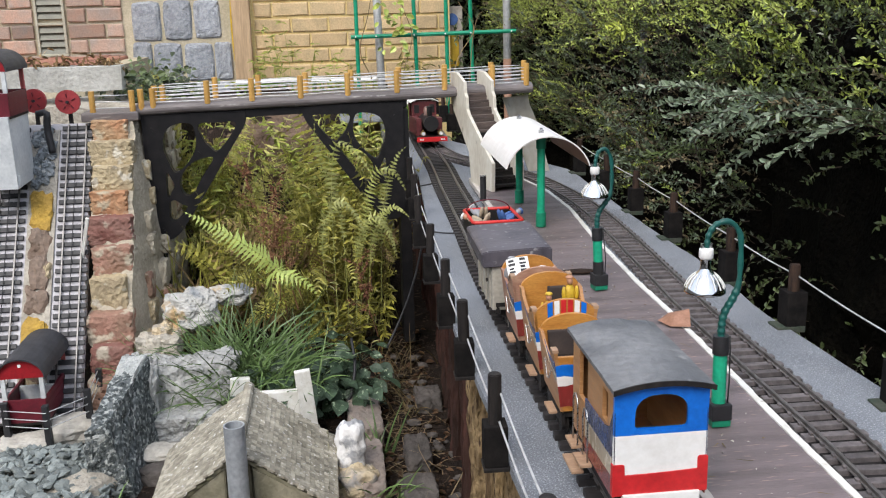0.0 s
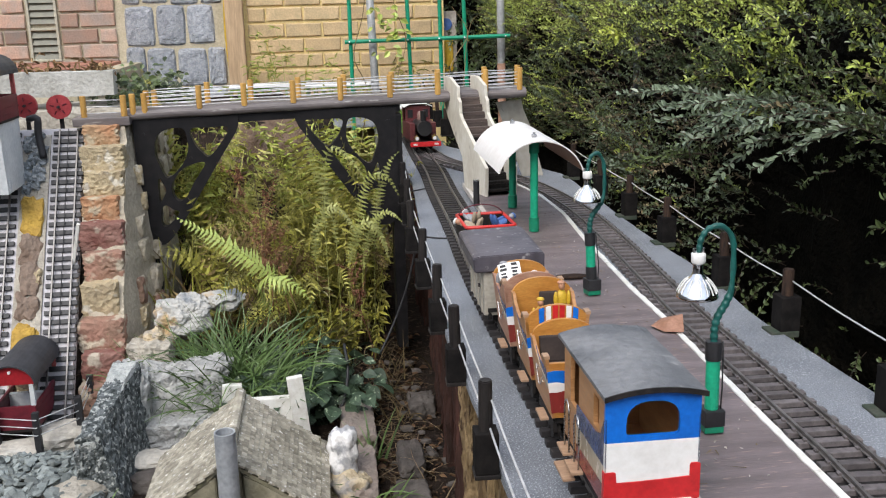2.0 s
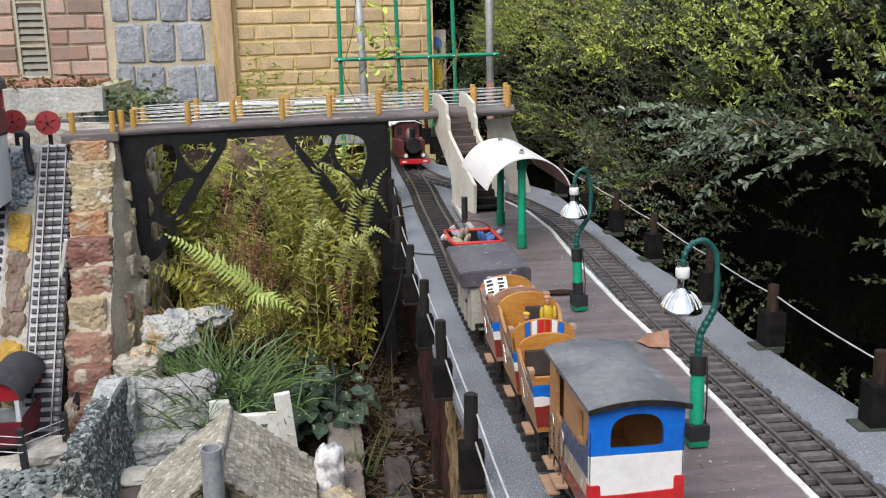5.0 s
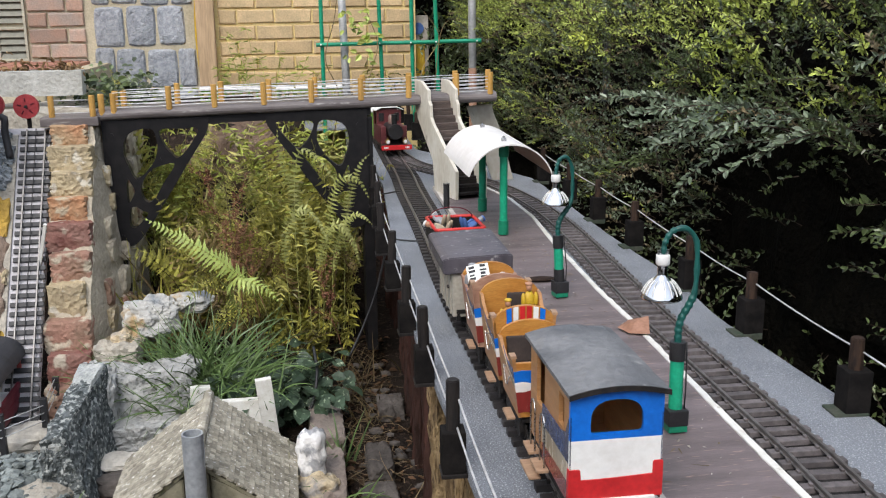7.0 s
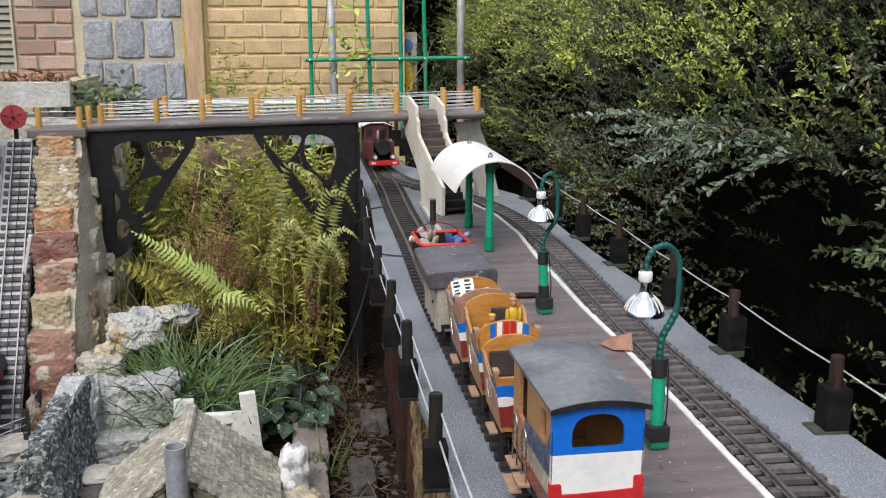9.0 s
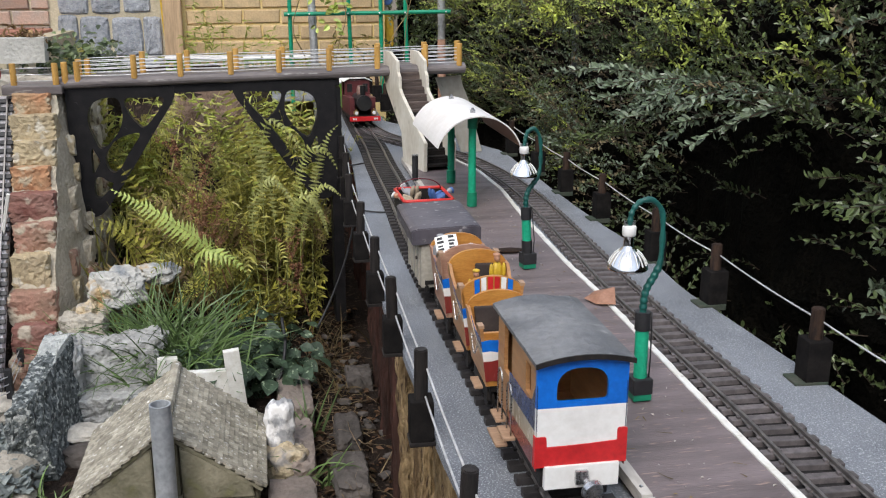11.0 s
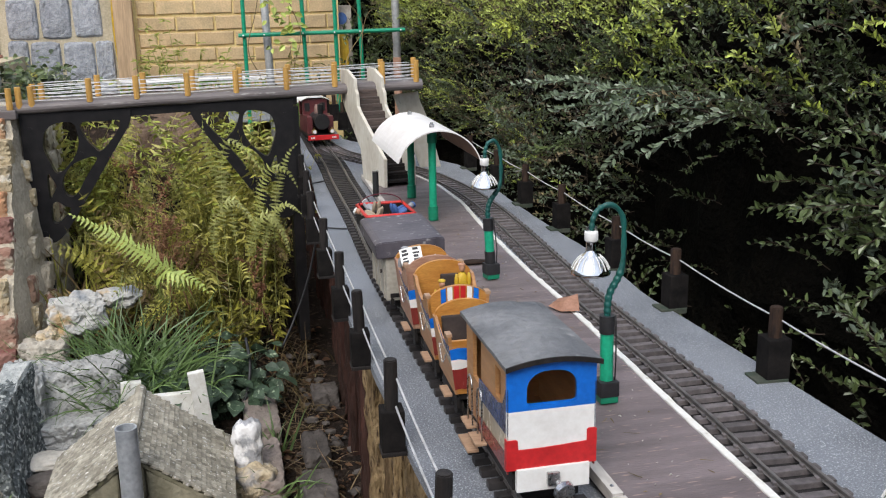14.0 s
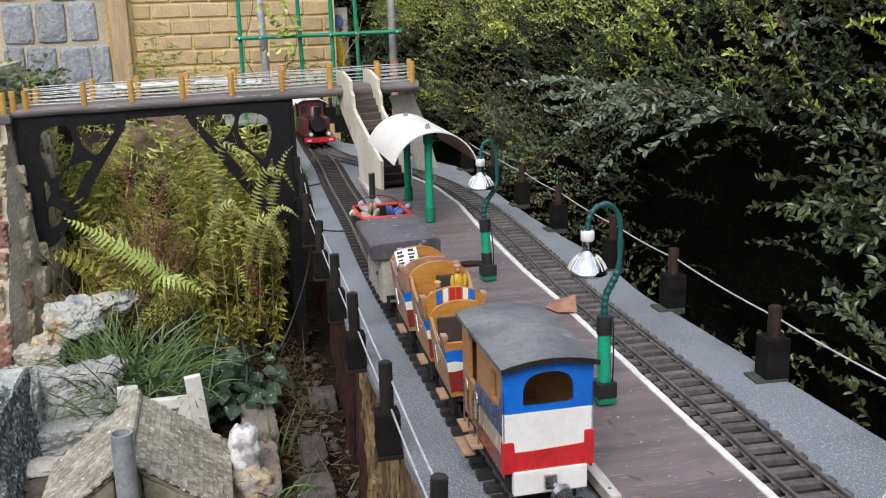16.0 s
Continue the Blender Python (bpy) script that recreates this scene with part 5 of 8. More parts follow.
box(bm, -0.27, 0.14, -0.058, -0.018, 0.04, 0.06)
part("compost", bm, M["soil"], tr2)
bm = B()
rock(bm, (-0.78, 3.0, 0.02), (0.36, 0.17, 0.245), 5.1, 4, 0.1, 0.05, 0.85)
tagged(link("rubble_wall", bm, M["cement"]), "cemented rubble wall carrying the stone trough", "rubble wall")

# ---- stones, slab and gravel below the ramp ----
M["granite_face"] = mat("speckled_granite_chip", (0.2, 0.22, 0.22), (0.07, 0.08, 0.08), rough=0.8, scale=85, bscale=240, bump=1.0, depth=0.01, lo=0.42, hi=0.58, spots=(0.5, 0.52, 0.5), spot_scale=110, spot_at=0.58)
M["granite_top"] = mat("pale_chipped_top", (0.62, 0.63, 0.6), (0.4, 0.42, 0.41), rough=0.85, scale=60, bscale=200, bump=1.0, depth=0.01)
slab = thing("granite_slab", "dark chipped granite slab leaning upright", "stone slab", at=(-0.49, 1.98, -0.52), rz=0)


def chunk(bm, pts_lo, pts_hi, z0, z1, seed, cuts=8, amp=0.006):
    """A rough block between two outlines."""
    a = [bm.verts.new((x, y, z0)) for x, y in pts_lo]
    b = [bm.verts.new((x, y, z1 + dz)) for x, y, dz in pts_hi]
    n = len(a)
    bm.faces.new(a[::-1])
    bm.faces.new(b)
    for k in range(n):
        bm.faces.new((a[k], a[(k + 1) % n], b[(k + 1) % n], b[k]))
    bmesh.ops.subdivide_edges(bm, edges=bm.edges[:], cuts=cuts, use_grid_fill=True)
    bmesh.ops.recalc_face_normals(bm, faces=bm.faces)
    bm.normal_update()
    for v in bm.verts:
        v.co += v.normal * amp * (noise.noise(v.co * 45 + Vector((seed, 0, 0))) + 0.7 * noise.noise(v.co * 110 + Vector((seed, 3, 0))))
    return bm


bm = B()
chunk(bm, [(-0.045, -0.1), (0.05, -0.09), (0.075, 0.16), (-0.02, 0.15)], [(-0.035, -0.11, -0.06), (0.005, -0.105, -0.05), (0.055, 0.15, 0.0), (-0.005, 0.16, 0.0)], 0.0, 0.235, 2.0, 9, 0.007)
part("slab_body", bm, M["granite_face"], slab)
bm = B()
chunk(bm, [(-0.036, -0.11), (0.004, -0.105), (0.053, 0.15), (-0.006, 0.155)], [(-0.034, -0.105, -0.06), (0.0, -0.1, -0.05), (0.049, 0.145, 0.0), (-0.004, 0.15, 0.0)], 0.222, 0.243, 3.0, 6, 0.003)
for v in bm.verts:
    if v.co.z < 0.252:
        v.co.z -= 0.055 * (0.15 - v.co.y) / 0.25 * (1 if v.co.z < 0.228 else 0.0)
part("slab_top", bm, M["granite_top"], slab, "pale chipped top edge")
M["rockgrey"] = mat("rough_grey_rock", (0.47, 0.47, 0.45), (0.31, 0.31, 0.3), rough=0.95, scale=16, bscale=90, bump=1.0, depth=0.012)
GW = (("rockgrey", (-0.375, 2.2, -0.42), (0.15, 0.055, 0.115)), ("rockgrey", (-0.465, 2.17, -0.41), (0.05, 0.075, 0.125)), ("rockgrey", (-0.36, 2.13, -0.47), (0.11, 0.05, 0.055)), ("cement", (-0.44, 2.3, -0.34), (0.06, 0.05, 0.06)))
for k, (mm, at, size) in enumerate(GW):
    bm = B()
    rock(bm, at, size, 21.5 + k * 2.3, 5, 0.2, 0.1, 0.7)
    tagged(link("grey_boulder", bm, M[mm]), "rough grey boulder with crumbling faces", "boulder", "grey boulders by the ramp")
M["trench_stone"] = mat("dull_grey_stone", (0.12, 0.105, 0.095), (0.07, 0.062, 0.057), rough=0.9, scale=18, bscale=110, bump=0.6, depth=0.004, vary=0.2)
M["pale_stone"] = mat("pale_broken_stone", (0.56, 0.53, 0.47), (0.42, 0.39, 0.34), rough=0.9, scale=24, bscale=120, bump=0.7, depth=0.005)
# the second stone is coloured dark to stand in for a shaded hollow
for k, (x, y, z, sx, sy, sz) in enumerate(((-0.42, 2.02, -0.47, 0.06, 0.035, 0.016), (-0.395, 1.965, -0.5, 0.06, 0.035, 0.026), (-0.62, 2.12, -0.44, 0.07, 0.05, 0.03), (-0.7, 2.05, -0.45, 0.06, 0.05, 0.03), (-0.78, 2.02, -0.45, 0.05, 0.05, 0.03))):
    bm = B()
    rock(bm, (x, y, z), (sx, sy, sz), 61.5 + k * 2.3, 3, 0.3, 0.1, 0.6)
    tagged(link("broken_stone", bm, M["trench_stone" if k == 1 else "pale_stone"]), "dark stone standing in for the shaded hollow of a stone box" if k == 1 else "pale broken stone slab", "stone", "broken stones by the ramp")
# gravel bank: many loose stones
ra = random.Random(31)
bm = B()
rock(bm, (-0.66, 1.93, -0.52), (0.2, 0.16, 0.09), 4.4, 4, 0.2, 0.08, 0.3)
bank = tagged(link("gravel_bank", bm, M["cement"]), "bank of grey green angular gravel", "gravel", kind="stuff")
bm = B()
for k in range(900):
    a, r = ra.uniform(0, 2 * math.pi), math.sqrt(ra.random())
    x, y = -0.66 + 0.2 * r * math.cos(a), 1.91 + 0.17 * r * math.sin(a)
    z = -0.51 + 0.085 * math.sqrt(max(0, 1 - r * r)) + ra.uniform(0, 0.008)
    s = ra.uniform(0.006, 0.0155)
    rock(bm, (x, y, z), (s * ra.uniform(0.8, 1.5), s, s * 0.45), k * 0.77, 1, 0.5, 0.0, 0.3, pose(0, 0, 0, ra.uniform(-40, 40), ra.uniform(-40, 40), ra.uniform(0, 360)))
M["gravel"] = mat("grey_green_gravel", (0.24, 0.262, 0.25), (0.15, 0.168, 0.162), rough=0.85, scale=50, bump=0.5, depth=0.002, vary=0.4)
tagged(part("gravel_stones", bm, M["gravel"], bank), kind="stuff")
# low black post and wire fence below the ramp
BP = ((-0.74, 2.06), (-0.645, 2.03), (-0.575, 2.11), (-0.578, 2.24))
for x, y in BP:
    bm = B()
    box(bm, x - 0.007, x + 0.007, y - 0.007, y + 0.007, -0.46, -0.345, 0.001)
    tagged(link("small_fence_post", bm, M["blacktape"]), "short black square fence post by the lower station", "fence post", "small fence posts")
for zz in (-0.36, -0.378, -0.396):
    bm = B()
    tube(bm, [(x, y - 0.009, zz + (0.012 if k == 3 else 0)) for k, (x, y) in enumerate(BP)], 0.0012, 5)
    tagged(link("small_fence_wire", bm, M["wire"], smooth=True), "thin white strand between black posts", "fence wire", "small fence wires")

# ---- big flint and white flint nodules ----
M["flint"] = mat("white_crusted_flint", (0.47, 0.46, 0.43), (0.19, 0.21, 0.23), rough=0.75, scale=13, bscale=110, bump=0.8, depth=0.008, lo=0.47, hi=0.62, spots=(0.45, 0.32, 0.17), spot_scale=14, spot_at=0.6)
M["flint_white"] = mat("chalk_white_flint", (0.76, 0.75, 0.74), (0.34, 0.345, 0.36), rough=0.6, scale=26, bscale=140, bump=0.6, depth=0.006, lo=0.49, hi=0.57)
M["flint_cream"] = mat("cream_holed_flint", (0.56, 0.46, 0.31), (0.3, 0.28, 0.26), rough=0.75, scale=22, bscale=120, bump=0.8, depth=0.008, lo=0.5, hi=0.6)
for at, size, seed, mm, lb in (((-0.368, 2.37, -0.258), (0.068, 0.055, 0.056), 2.2, "flint", "grey, white and ochre flint boulder by the pier"), ((-0.43, 2.33, -0.3), (0.035, 0.04, 0.03), 5.6, "flint_cream", "ochre and white broken flint"), ((-0.275, 2.41, -0.23), (0.05, 0.035, 0.024), 8.2, "flint", "white-crusted flint behind the grass")):
    bm = B()
    rock(bm, at, size, seed, 5, 0.4, 0.09, 0.12)
    tagged(link("flint_boulder", bm, M[mm]), lb, "boulder", "flint boulders")
bm = B()
rock(bm, (0.012, 1.83, -0.395), (0.034, 0.032, 0.058), 14.2, 4, 0.35, 0.05, 0.1)
tagged(link("flint_nodule", bm, M["flint_white"], smooth=True), "knobbly chalk-white flint standing on a cream one", "flint")
bm = B()
rock(bm, (0.02, 1.79, -0.465), (0.05, 0.045, 0.042), 17.9, 4, 0.35, 0.07, 0.3)
tagged(link("flint_nodule", bm, M["flint_cream"], smooth=True), "cream flint with a dark hollow on the kerb", "flint")

# ---- kerb slabs and trench stones ----
M["kerb"] = mat("worn_pinkish_kerb", (0.27, 0.22, 0.19), (0.19, 0.16, 0.14), rough=0.9, scale=14, bscale=110, bump=0.6, depth=0.005, vary=0.15)
for k, (x, y, sx, sy) in enumerate(((0.03, 1.6, 0.05, 0.12), (0.038, 1.86, 0.048, 0.125), (0.05, 2.12, 0.046, 0.12), (0.03, 1.36, 0.05, 0.1))):
    bm = B()
    rock(bm, (x, y, -0.485), (sx * 1.05, sy * 1.05, 0.045), 41.5 + k, 4, 0.08, 0.05, 0.9)
    tagged(link("kerb_slab", bm, M["kerb"]), "worn pinkish-brown kerb slab beside the trench", "kerb stone", "kerb slabs")
for k, (x, y, sx, sy) in enumerate(((0.148, 1.74, 0.04, 0.095), (0.16, 1.94, 0.034, 0.075), (0.143, 1.53, 0.038, 0.1), (0.215, 2.24, 0.038, 0.055))):
    bm = B()
    rock(bm, (x, y, -0.49), (sx, sy, 0.035), 71.5 + k, 4, 0.16, 0.05, 0.75)
    tagged(link("trench_stone", bm, M["trench_stone"]), "dull grey stone half sunk in the trench", "stone", "trench stones")
ra = random.Random(77)
bm = B()
for k in range(70):
    x, y = ra.uniform(0.1, 0.24), ra.uniform(1.35, 2.6)
    s = ra.uniform(0.004, 0.013)
    rock(bm, (x, y, -0.495 + s * 0.2), (s * 1.3, s, s * 0.7), k * 0.37, 1, 0.5, 0.0, 0.2)
tagged(link("trench_pebbles", bm, M["trench_stone"]), "small pebbles scattered along the damp trench", "pebbles", kind="stuff")

# ---- white offcuts behind the cottage ----
for x, y, z0, z1, w, ln in ((-0.073, 2.07, -0.5, -0.317, 0.036, -5), (-0.245, 2.13, -0.5, -0.35, 0.045, 4)):
    bm = B()
    box(bm, -w / 2, w / 2, -0.009, 0.009, 0, z1 - z0, 0.002, pose(x, y, z0, 0, ln, 6))
    tagged(link("white_post", bm, M["whitewood"]), "flat white painted post stuck in the soil", "post", "white posts")
bm = B()
box(bm, -0.235, -0.08, 2.08, 2.1, -0.5, -0.372, 0.003)
tagged(link("white_board", bm, M["whitewood"]), "white board lying behind the cottage", "board")

# ---- stone model cottage ----
cot = thing("model_cottage", "weathered stone model cottage with a small-tiled roof", "model house", at=(-0.192, 1.6, 0))
M["cot_stone"] = mat("mossy_cottage_stone", (0.29, 0.265, 0.19), (0.16, 0.148, 0.1), rough=0.95, scale=16, bscale=110, bump=0.7, depth=0.005, vary=0.2, spots=(0.17, 0.16, 0.09), spot_scale=16, spot_at=0.64)
M["cot_tile"] = mat("weathered_clay_tile", (0.42, 0.385, 0.31), (0.26, 0.235, 0.185), rough=0.95, scale=18, bscale=160, bump=0.6, depth=0.003, vary=0.28, spots=(0.72, 0.7, 0.66), spot_scale=110, spot_at=0.66)
bm = B()
prism(bm, [(-0.15, -0.53), (0.15, -0.53), (0.15, -0.405), (0.0, -0.3), (-0.15, -0.405)], 0.275, pose(0, 0.018, 0))
part("wall", bm, M["cot_stone"], cot)
ra = random.Random(8)
for r in range(4):
    z = -0.51 + 0.052 * r
    if r > 1:
        break
    half = 0.152 if z < -0.43 else 0.152 * (1 - (z + 0.43) / 0.13)
    x = -half
    while x < half - 0.012:
        w = min(ra.uniform(0.065, 0.11), half - x)
        if abs(x + w / 2) > 0.02 or z < -0.44:
            bm = B()
            rock(bm, (x + w / 2, 0.016, z), (w * 0.58, 0.011, 0.0305), ra.random() * 50, 4, 0.06, 0.05, 0.97)
            part("wall_stone", bm, M["cot_stone"], cot)
        x += w + 0.003
for r in range(4):
    for j in range(5):
        bm = B()
        rock(bm, (0.151, 0.045 + 0.056 * j + (0.02 if r % 2 else 0), -0.51 + 0.033 * r), (0.01, 0.028, 0.0175), r * 7.1 + j, 3, 0.12, 0.06, 0.88)
        part("wall_stone", bm, M["cot_stone"], cot)
for pts in ([(-0.152, -0.428), (-0.026, -0.424), (-0.024, -0.318), (-0.05, -0.333), (-0.143, -0.402)], [(0.026, -0.424), (0.152, -0.43), (0.146, -0.402), (0.05, -0.333), (0.024, -0.318)], [(-0.022, -0.42), (0.022, -0.42), (0.02, -0.312), (0.0, -0.302), (-0.02, -0.312)]):
    bm = B()
    prism(bm, pts, 0.02, pose(0, 0.004, 0))
    bmesh.ops.bevel(bm, geom=bm.edges[:], offset=0.0022, segments=2, affect="EDGES")
    part("gable_slab", bm, M["cot_stone"], cot)
bm = B()
box(bm, -0.026, 0.026, -0.012, 0.02, -0.53, -0.415, 0.003)
part("chimney_breast", bm, M["cot_stone"], cot)
ang = math.degrees(math.atan2(0.13, 0.172))
slope = math.hypot(0.13, 0.172)
for s in (-1, 1):
    bm = B()
    m = pose(0, 0, -0.284, 0, s * ang, 0)
    x0, x1 = (0, slope) if s > 0 else (-slope, 0)
    box(bm, x0 * 0.985, x1 * 0.985, 0.003, 0.3, -0.009, -0.003, 0.0, m)
    part("roof_slab", bm, M["cot_stone"], cot)
rows_t, cols_t = 20, 28
tw, tl = 0.308 / cols_t, slope / rows_t
tiles = []
for k in range(6):
    rb = random.Random(90 + k)
    bm = B()
    box(bm, 0.0, tl * 1.12, -tw * 0.47, tw * 0.47, -0.002, 0.0022)
    for v in bm.verts:
        if v.co.x > tl * 0.5:
            v.co.z += 0.0016 + rb.uniform(-0.0006, 0.0006)
        v.co += Vector((rb.uniform(-0.0007, 0.0007), rb.uniform(-0.0006, 0.0006), 0))
    me = bpy.data.meshes.new("roof_tile")
    bm.normal_update()
    bm.to_mesh(me)
    bm.free()
    me.materials.append(M["cot_tile"])
    tiles.append(me)
soup_v, soup_f = [], []
for s in (1, -1):
    for r in range(rows_t):
        for c in range(cols_t):
            y = -0.003 + tw * (c + 0.5) + (tw * 0.5 if r % 2 else 0)
            if y > 0.31:
                continue
            m = pose(0, 0, -0.282, 0, ang, 0) @ pose(tl * r, y, 0.0, 0, 0, ra.uniform(-3, 3))
            if s < 0:
                m = pose(0, 0, 0, 0, 0, 180) @ pose(0, -0.303, 0) @ m
            me = ra.choice(tiles)
            if s > 0 and c < 15:
                o = new("roof_tile", me)
                o.parent = cot
                o.matrix_local = m
            else:
                b0 = len(soup_v)
                soup_v += [m @ v.co for v in me.vertices]
                soup_f += [[b0 + i for i in p.vertices] for p in me.polygons]
me = bpy.data.meshes.new("roof_tiles")
me.from_pydata(soup_v, [], soup_f)
me.materials.append(M["cot_tile"])
o = new("roof_tiles", me)
o.parent = cot
tagged(o, kind="stuff")
for k in range(8):
    bm = B()
    cyl(bm, (0, 0.0 + 0.038 * k, -0.283), (0, 0.037 + 0.038 * k, -0.281), 0.011, n=10)
    part("ridge_tile", bm, M["cot_tile"], cot)
bm = B()
lathe(bm, [(0.0155, 0.0), (0.0185, 0.0), (0.0185, 0.205), (0.0155, 0.205), (0.0155, 0.0)], 24, pose(-0.1905, 1.566, -0.42, 0, 0.3, 0))
M["pipe"] = mat("stained_grey_pipe", (0.5, 0.52, 0.54), (0.33, 0.35, 0.37), rough=0.5, metal=0.35, scale=22, bump=0.2, depth=0.001)
tagged(link("metal_pipe", bm, M["pipe"], smooth=False), "grey galvanised pipe standing as a chimney", "pipe")


# ---- house wall behind the garden ----
M["mortar"] = mat("yellow_mortar", (0.74, 0.58, 0.27), (0.64, 0.49, 0.22), rough=0.95, scale=8, bscale=120, bump=0.6, depth=0.004)
M["mortar_grey"] = mat("buff_mortar", (0.55, 0.48, 0.35), (0.44, 0.385, 0.27), rough=0.95, scale=8, bscale=120, bump=0.6, depth=0.004)
M["brick_buff"] = mat("buff_brick", (0.6, 0.435, 0.245), (0.46, 0.34, 0.2), rough=0.9, scale=12, bscale=130, bump=0.6, depth=0.004, vary=0.2)
M["brick_red"] = mat("red_brick", (0.42, 0.28, 0.21), (0.32, 0.265, 0.23), rough=0.9, scale=12, bscale=130, bump=0.6, depth=0.004, vary=0.3)
M["sett"] = mat("grey_granite_sett", (0.42, 0.435, 0.46), (0.27, 0.285, 0.31), rough=0.85, scale=55, bscale=170, bump=0.9, depth=0.008, vary=0.15, spots=(0.42, 0.42, 0.42), spot_scale=160, spot_at=0.62)
WY = 4.95
wall = thing("wall_house", "house wall of buff brick, red brick and granite setts", "wall", kind="structure", at=(0, 0, 0))
bm = B()
box(bm, -0.43, 0.64, WY, WY + 0.25, -0.6, 2.6)
part("mortar_bed", bm, M["mortar"], wall)
bm = B()
box(bm, -3.6, -0.43, WY + 0.004, WY + 0.25, -0.6, 2.6)
part("mortar_bed", bm, M["mortar_grey"], wall)


def piece_mesh(name, w, h, d, material, seed, jit=0.003):
    """Brick with worn front edges."""
    ra = random.Random(seed)
    bm = B()
    box(bm, -w / 2, w / 2, -d, d * 0.5, -h / 2, h / 2)
    bmesh.ops.bevel(bm, geom=[e for e in bm.edges if abs(e.verts[0].co.y + d) < 1e-6 and abs(e.verts[1].co.y + d) < 1e-6], offset=min(w, h) * 0.07, segments=1, affect="EDGES")
    for v in bm.verts:
        if v.co.y < 0:
            v.co += Vector((ra.uniform(-jit, jit), ra.uniform(-jit, jit) * 0.6, ra.uniform(-jit, jit)))
    me = bpy.data.meshes.new(name)
    bm.normal_update()
    bm.to_mesh(me)
    bm.free()
    me.materials.append(material)
    return me


def sett_mesh(w, h, d, seed):
    """Cushion-shaped split granite block: rounded corners, hewn face."""
    bm = B()
    n, m = 7, 8
    grid = []
    for j in range(m + 1):
        row = []
        for i in range(n + 1):
            u, v = (math.copysign(abs(2 * k / c - 1) ** 0.5, 2 * k - c) for k, c in ((i, n), (j, m)))
            e = max(abs(u), abs(v))
            q = Vector((u, v, seed))
            r = 1 - 0.09 * (u * u * v * v) ** 1.2 + 0.035 * noise.noise(q * 1.3)
            dep = -d * max(0.0, 1 - e ** 6) - 0.005 * noise.noise(q * 2.4) - 0.006 * noise.noise(q * 5.5)
            row.append(bm.verts.new((u * w / 2 * r, dep if e < 0.999 else 0.008, v * h / 2 * r)))
        grid.append(row)
    for a, b in zip(grid, grid[1:]):
        for i in range(n):
            bm.faces.new((a[i], a[i + 1], b[i + 1], b[i]))
    me = bpy.data.meshes.new("granite_sett")
    bm.normal_update()
    bm.to_mesh(me)
    bm.free()
    me.materials.append(M["sett"])
    return me


def piece(name, me, parent, x, y, z, ry=0.0, sx=1.0):
    o = new(name, me)
    o.parent = parent
    o.matrix_local = pose(x, y, z, 0, ry, 0) @ Matrix.Diagonal((sx, 1, 1, 1))
    return o


buff = [piece_mesh("brick", 0.174, 0.064, 0.008, M["brick_buff"], k) for k in range(5)]
buff_h = [piece_mesh("brick", 0.082, 0.064, 0.008, M["brick_buff"], 20 + k) for k in range(3)]
redb = [piece_mesh("brick", 0.168, 0.061, 0.008, M["brick_red"], 40 + k, 0.003) for k in range(5)]
redh = [piece_mesh("brick", 0.08, 0.061, 0.008, M["brick_red"], 60 + k, 0.003) for k in range(3)]
ra = random.Random(12)


def course(x0, x1, z, fulls, halves, wf, wh, gap, start_half):
    """One course laid from x0 to x1, cut to fit at the end."""
    x, k = x0, 0
    while x1 - x > 0.03:
        me, w = (ra.choice(halves), wh) if (k == 0 and start_half) else (ra.choice(fulls), wf)
        fit = min(w, x1 - x)
        if fit < w * 0.6 and me in fulls:
            me, w = ra.choice(halves), wh
            fit = min(w, x1 - x)
        piece("brick", me, wall, x + fit / 2, WY - 0.002, z + ra.uniform(-0.002, 0.002), ra.uniform(-0.5, 0.5), fit / w)
        x += fit + gap
        k += 1


for r in range(14):
    course(-0.335, 0.63, 0.02 + 0.0755 * r, buff, buff_h, 0.174, 0.082, 0.01, r % 2 == 0)
VX0, VX1 = -1.375, -1.235
for r in range(14):
    z = 0.1 + 0.0735 * r
    if z > 0.25:
        course(-2.3 + (0.045 if r % 2 else 0.0), VX0 - 0.012, z, redb, redh, 0.168, 0.08, 0.012, r % 2 == 0)
        course(VX1 + 0.012, -0.968, z, redb, redh, 0.168, 0.08, 0.012, r % 2 == 1)
    else:
        course(-2.3, -0.968, z, redb, redh, 0.168, 0.08, 0.012, r % 2 == 0)
setts = [sett_mesh(0.142 + 0.002 * (k % 4), 0.194 + 0.002 * (k % 5), 0.011, 3.7 * k) for k in range(9)]
for r in range(6):
    x = -0.935 + (0.004, 0.0, 0.01)[r % 3]
    k = 0
    while x < -0.47:
        w = ra.uniform(0.122, 0.14) if k or r % 3 == 2 else ra.uniform(0.07, 0.1)
        w = min(w, -0.455 - x)
        if w > 0.05:
            piece("granite_sett", setts[(r * 4 + k * 5) % 9], wall, x + w / 2, WY, 0.032 + 0.2 * r + ra.uniform(-0.006, 0.006), ra.uniform(-1.5, 1.5), w / 0.136)
        x += w + ra.uniform(0.005, 0.011)
        k += 1
M["greywood"] = mat("weathered_tan_post", (0.54, 0.38, 0.235), (0.4, 0.28, 0.17), rough=0.85, scale=10, stretch=(4, 4, 0.3), bump=0.6, depth=0.004)
bm = B()
box(bm, -0.44, -0.353, WY - 0.06, WY, 0.14, 2.4, 0.006)
o = link("wooden_post", bm, M["greywood"])
tagged(o, "weathered tan upright post against the brick wall", "wooden post")
M["yellowhose"] = mat("yellow_hose", (0.62, 0.42, 0.03), (0.5, 0.33, 0.03), rough=0.4, scale=30, bump=0.05)
bm = B()
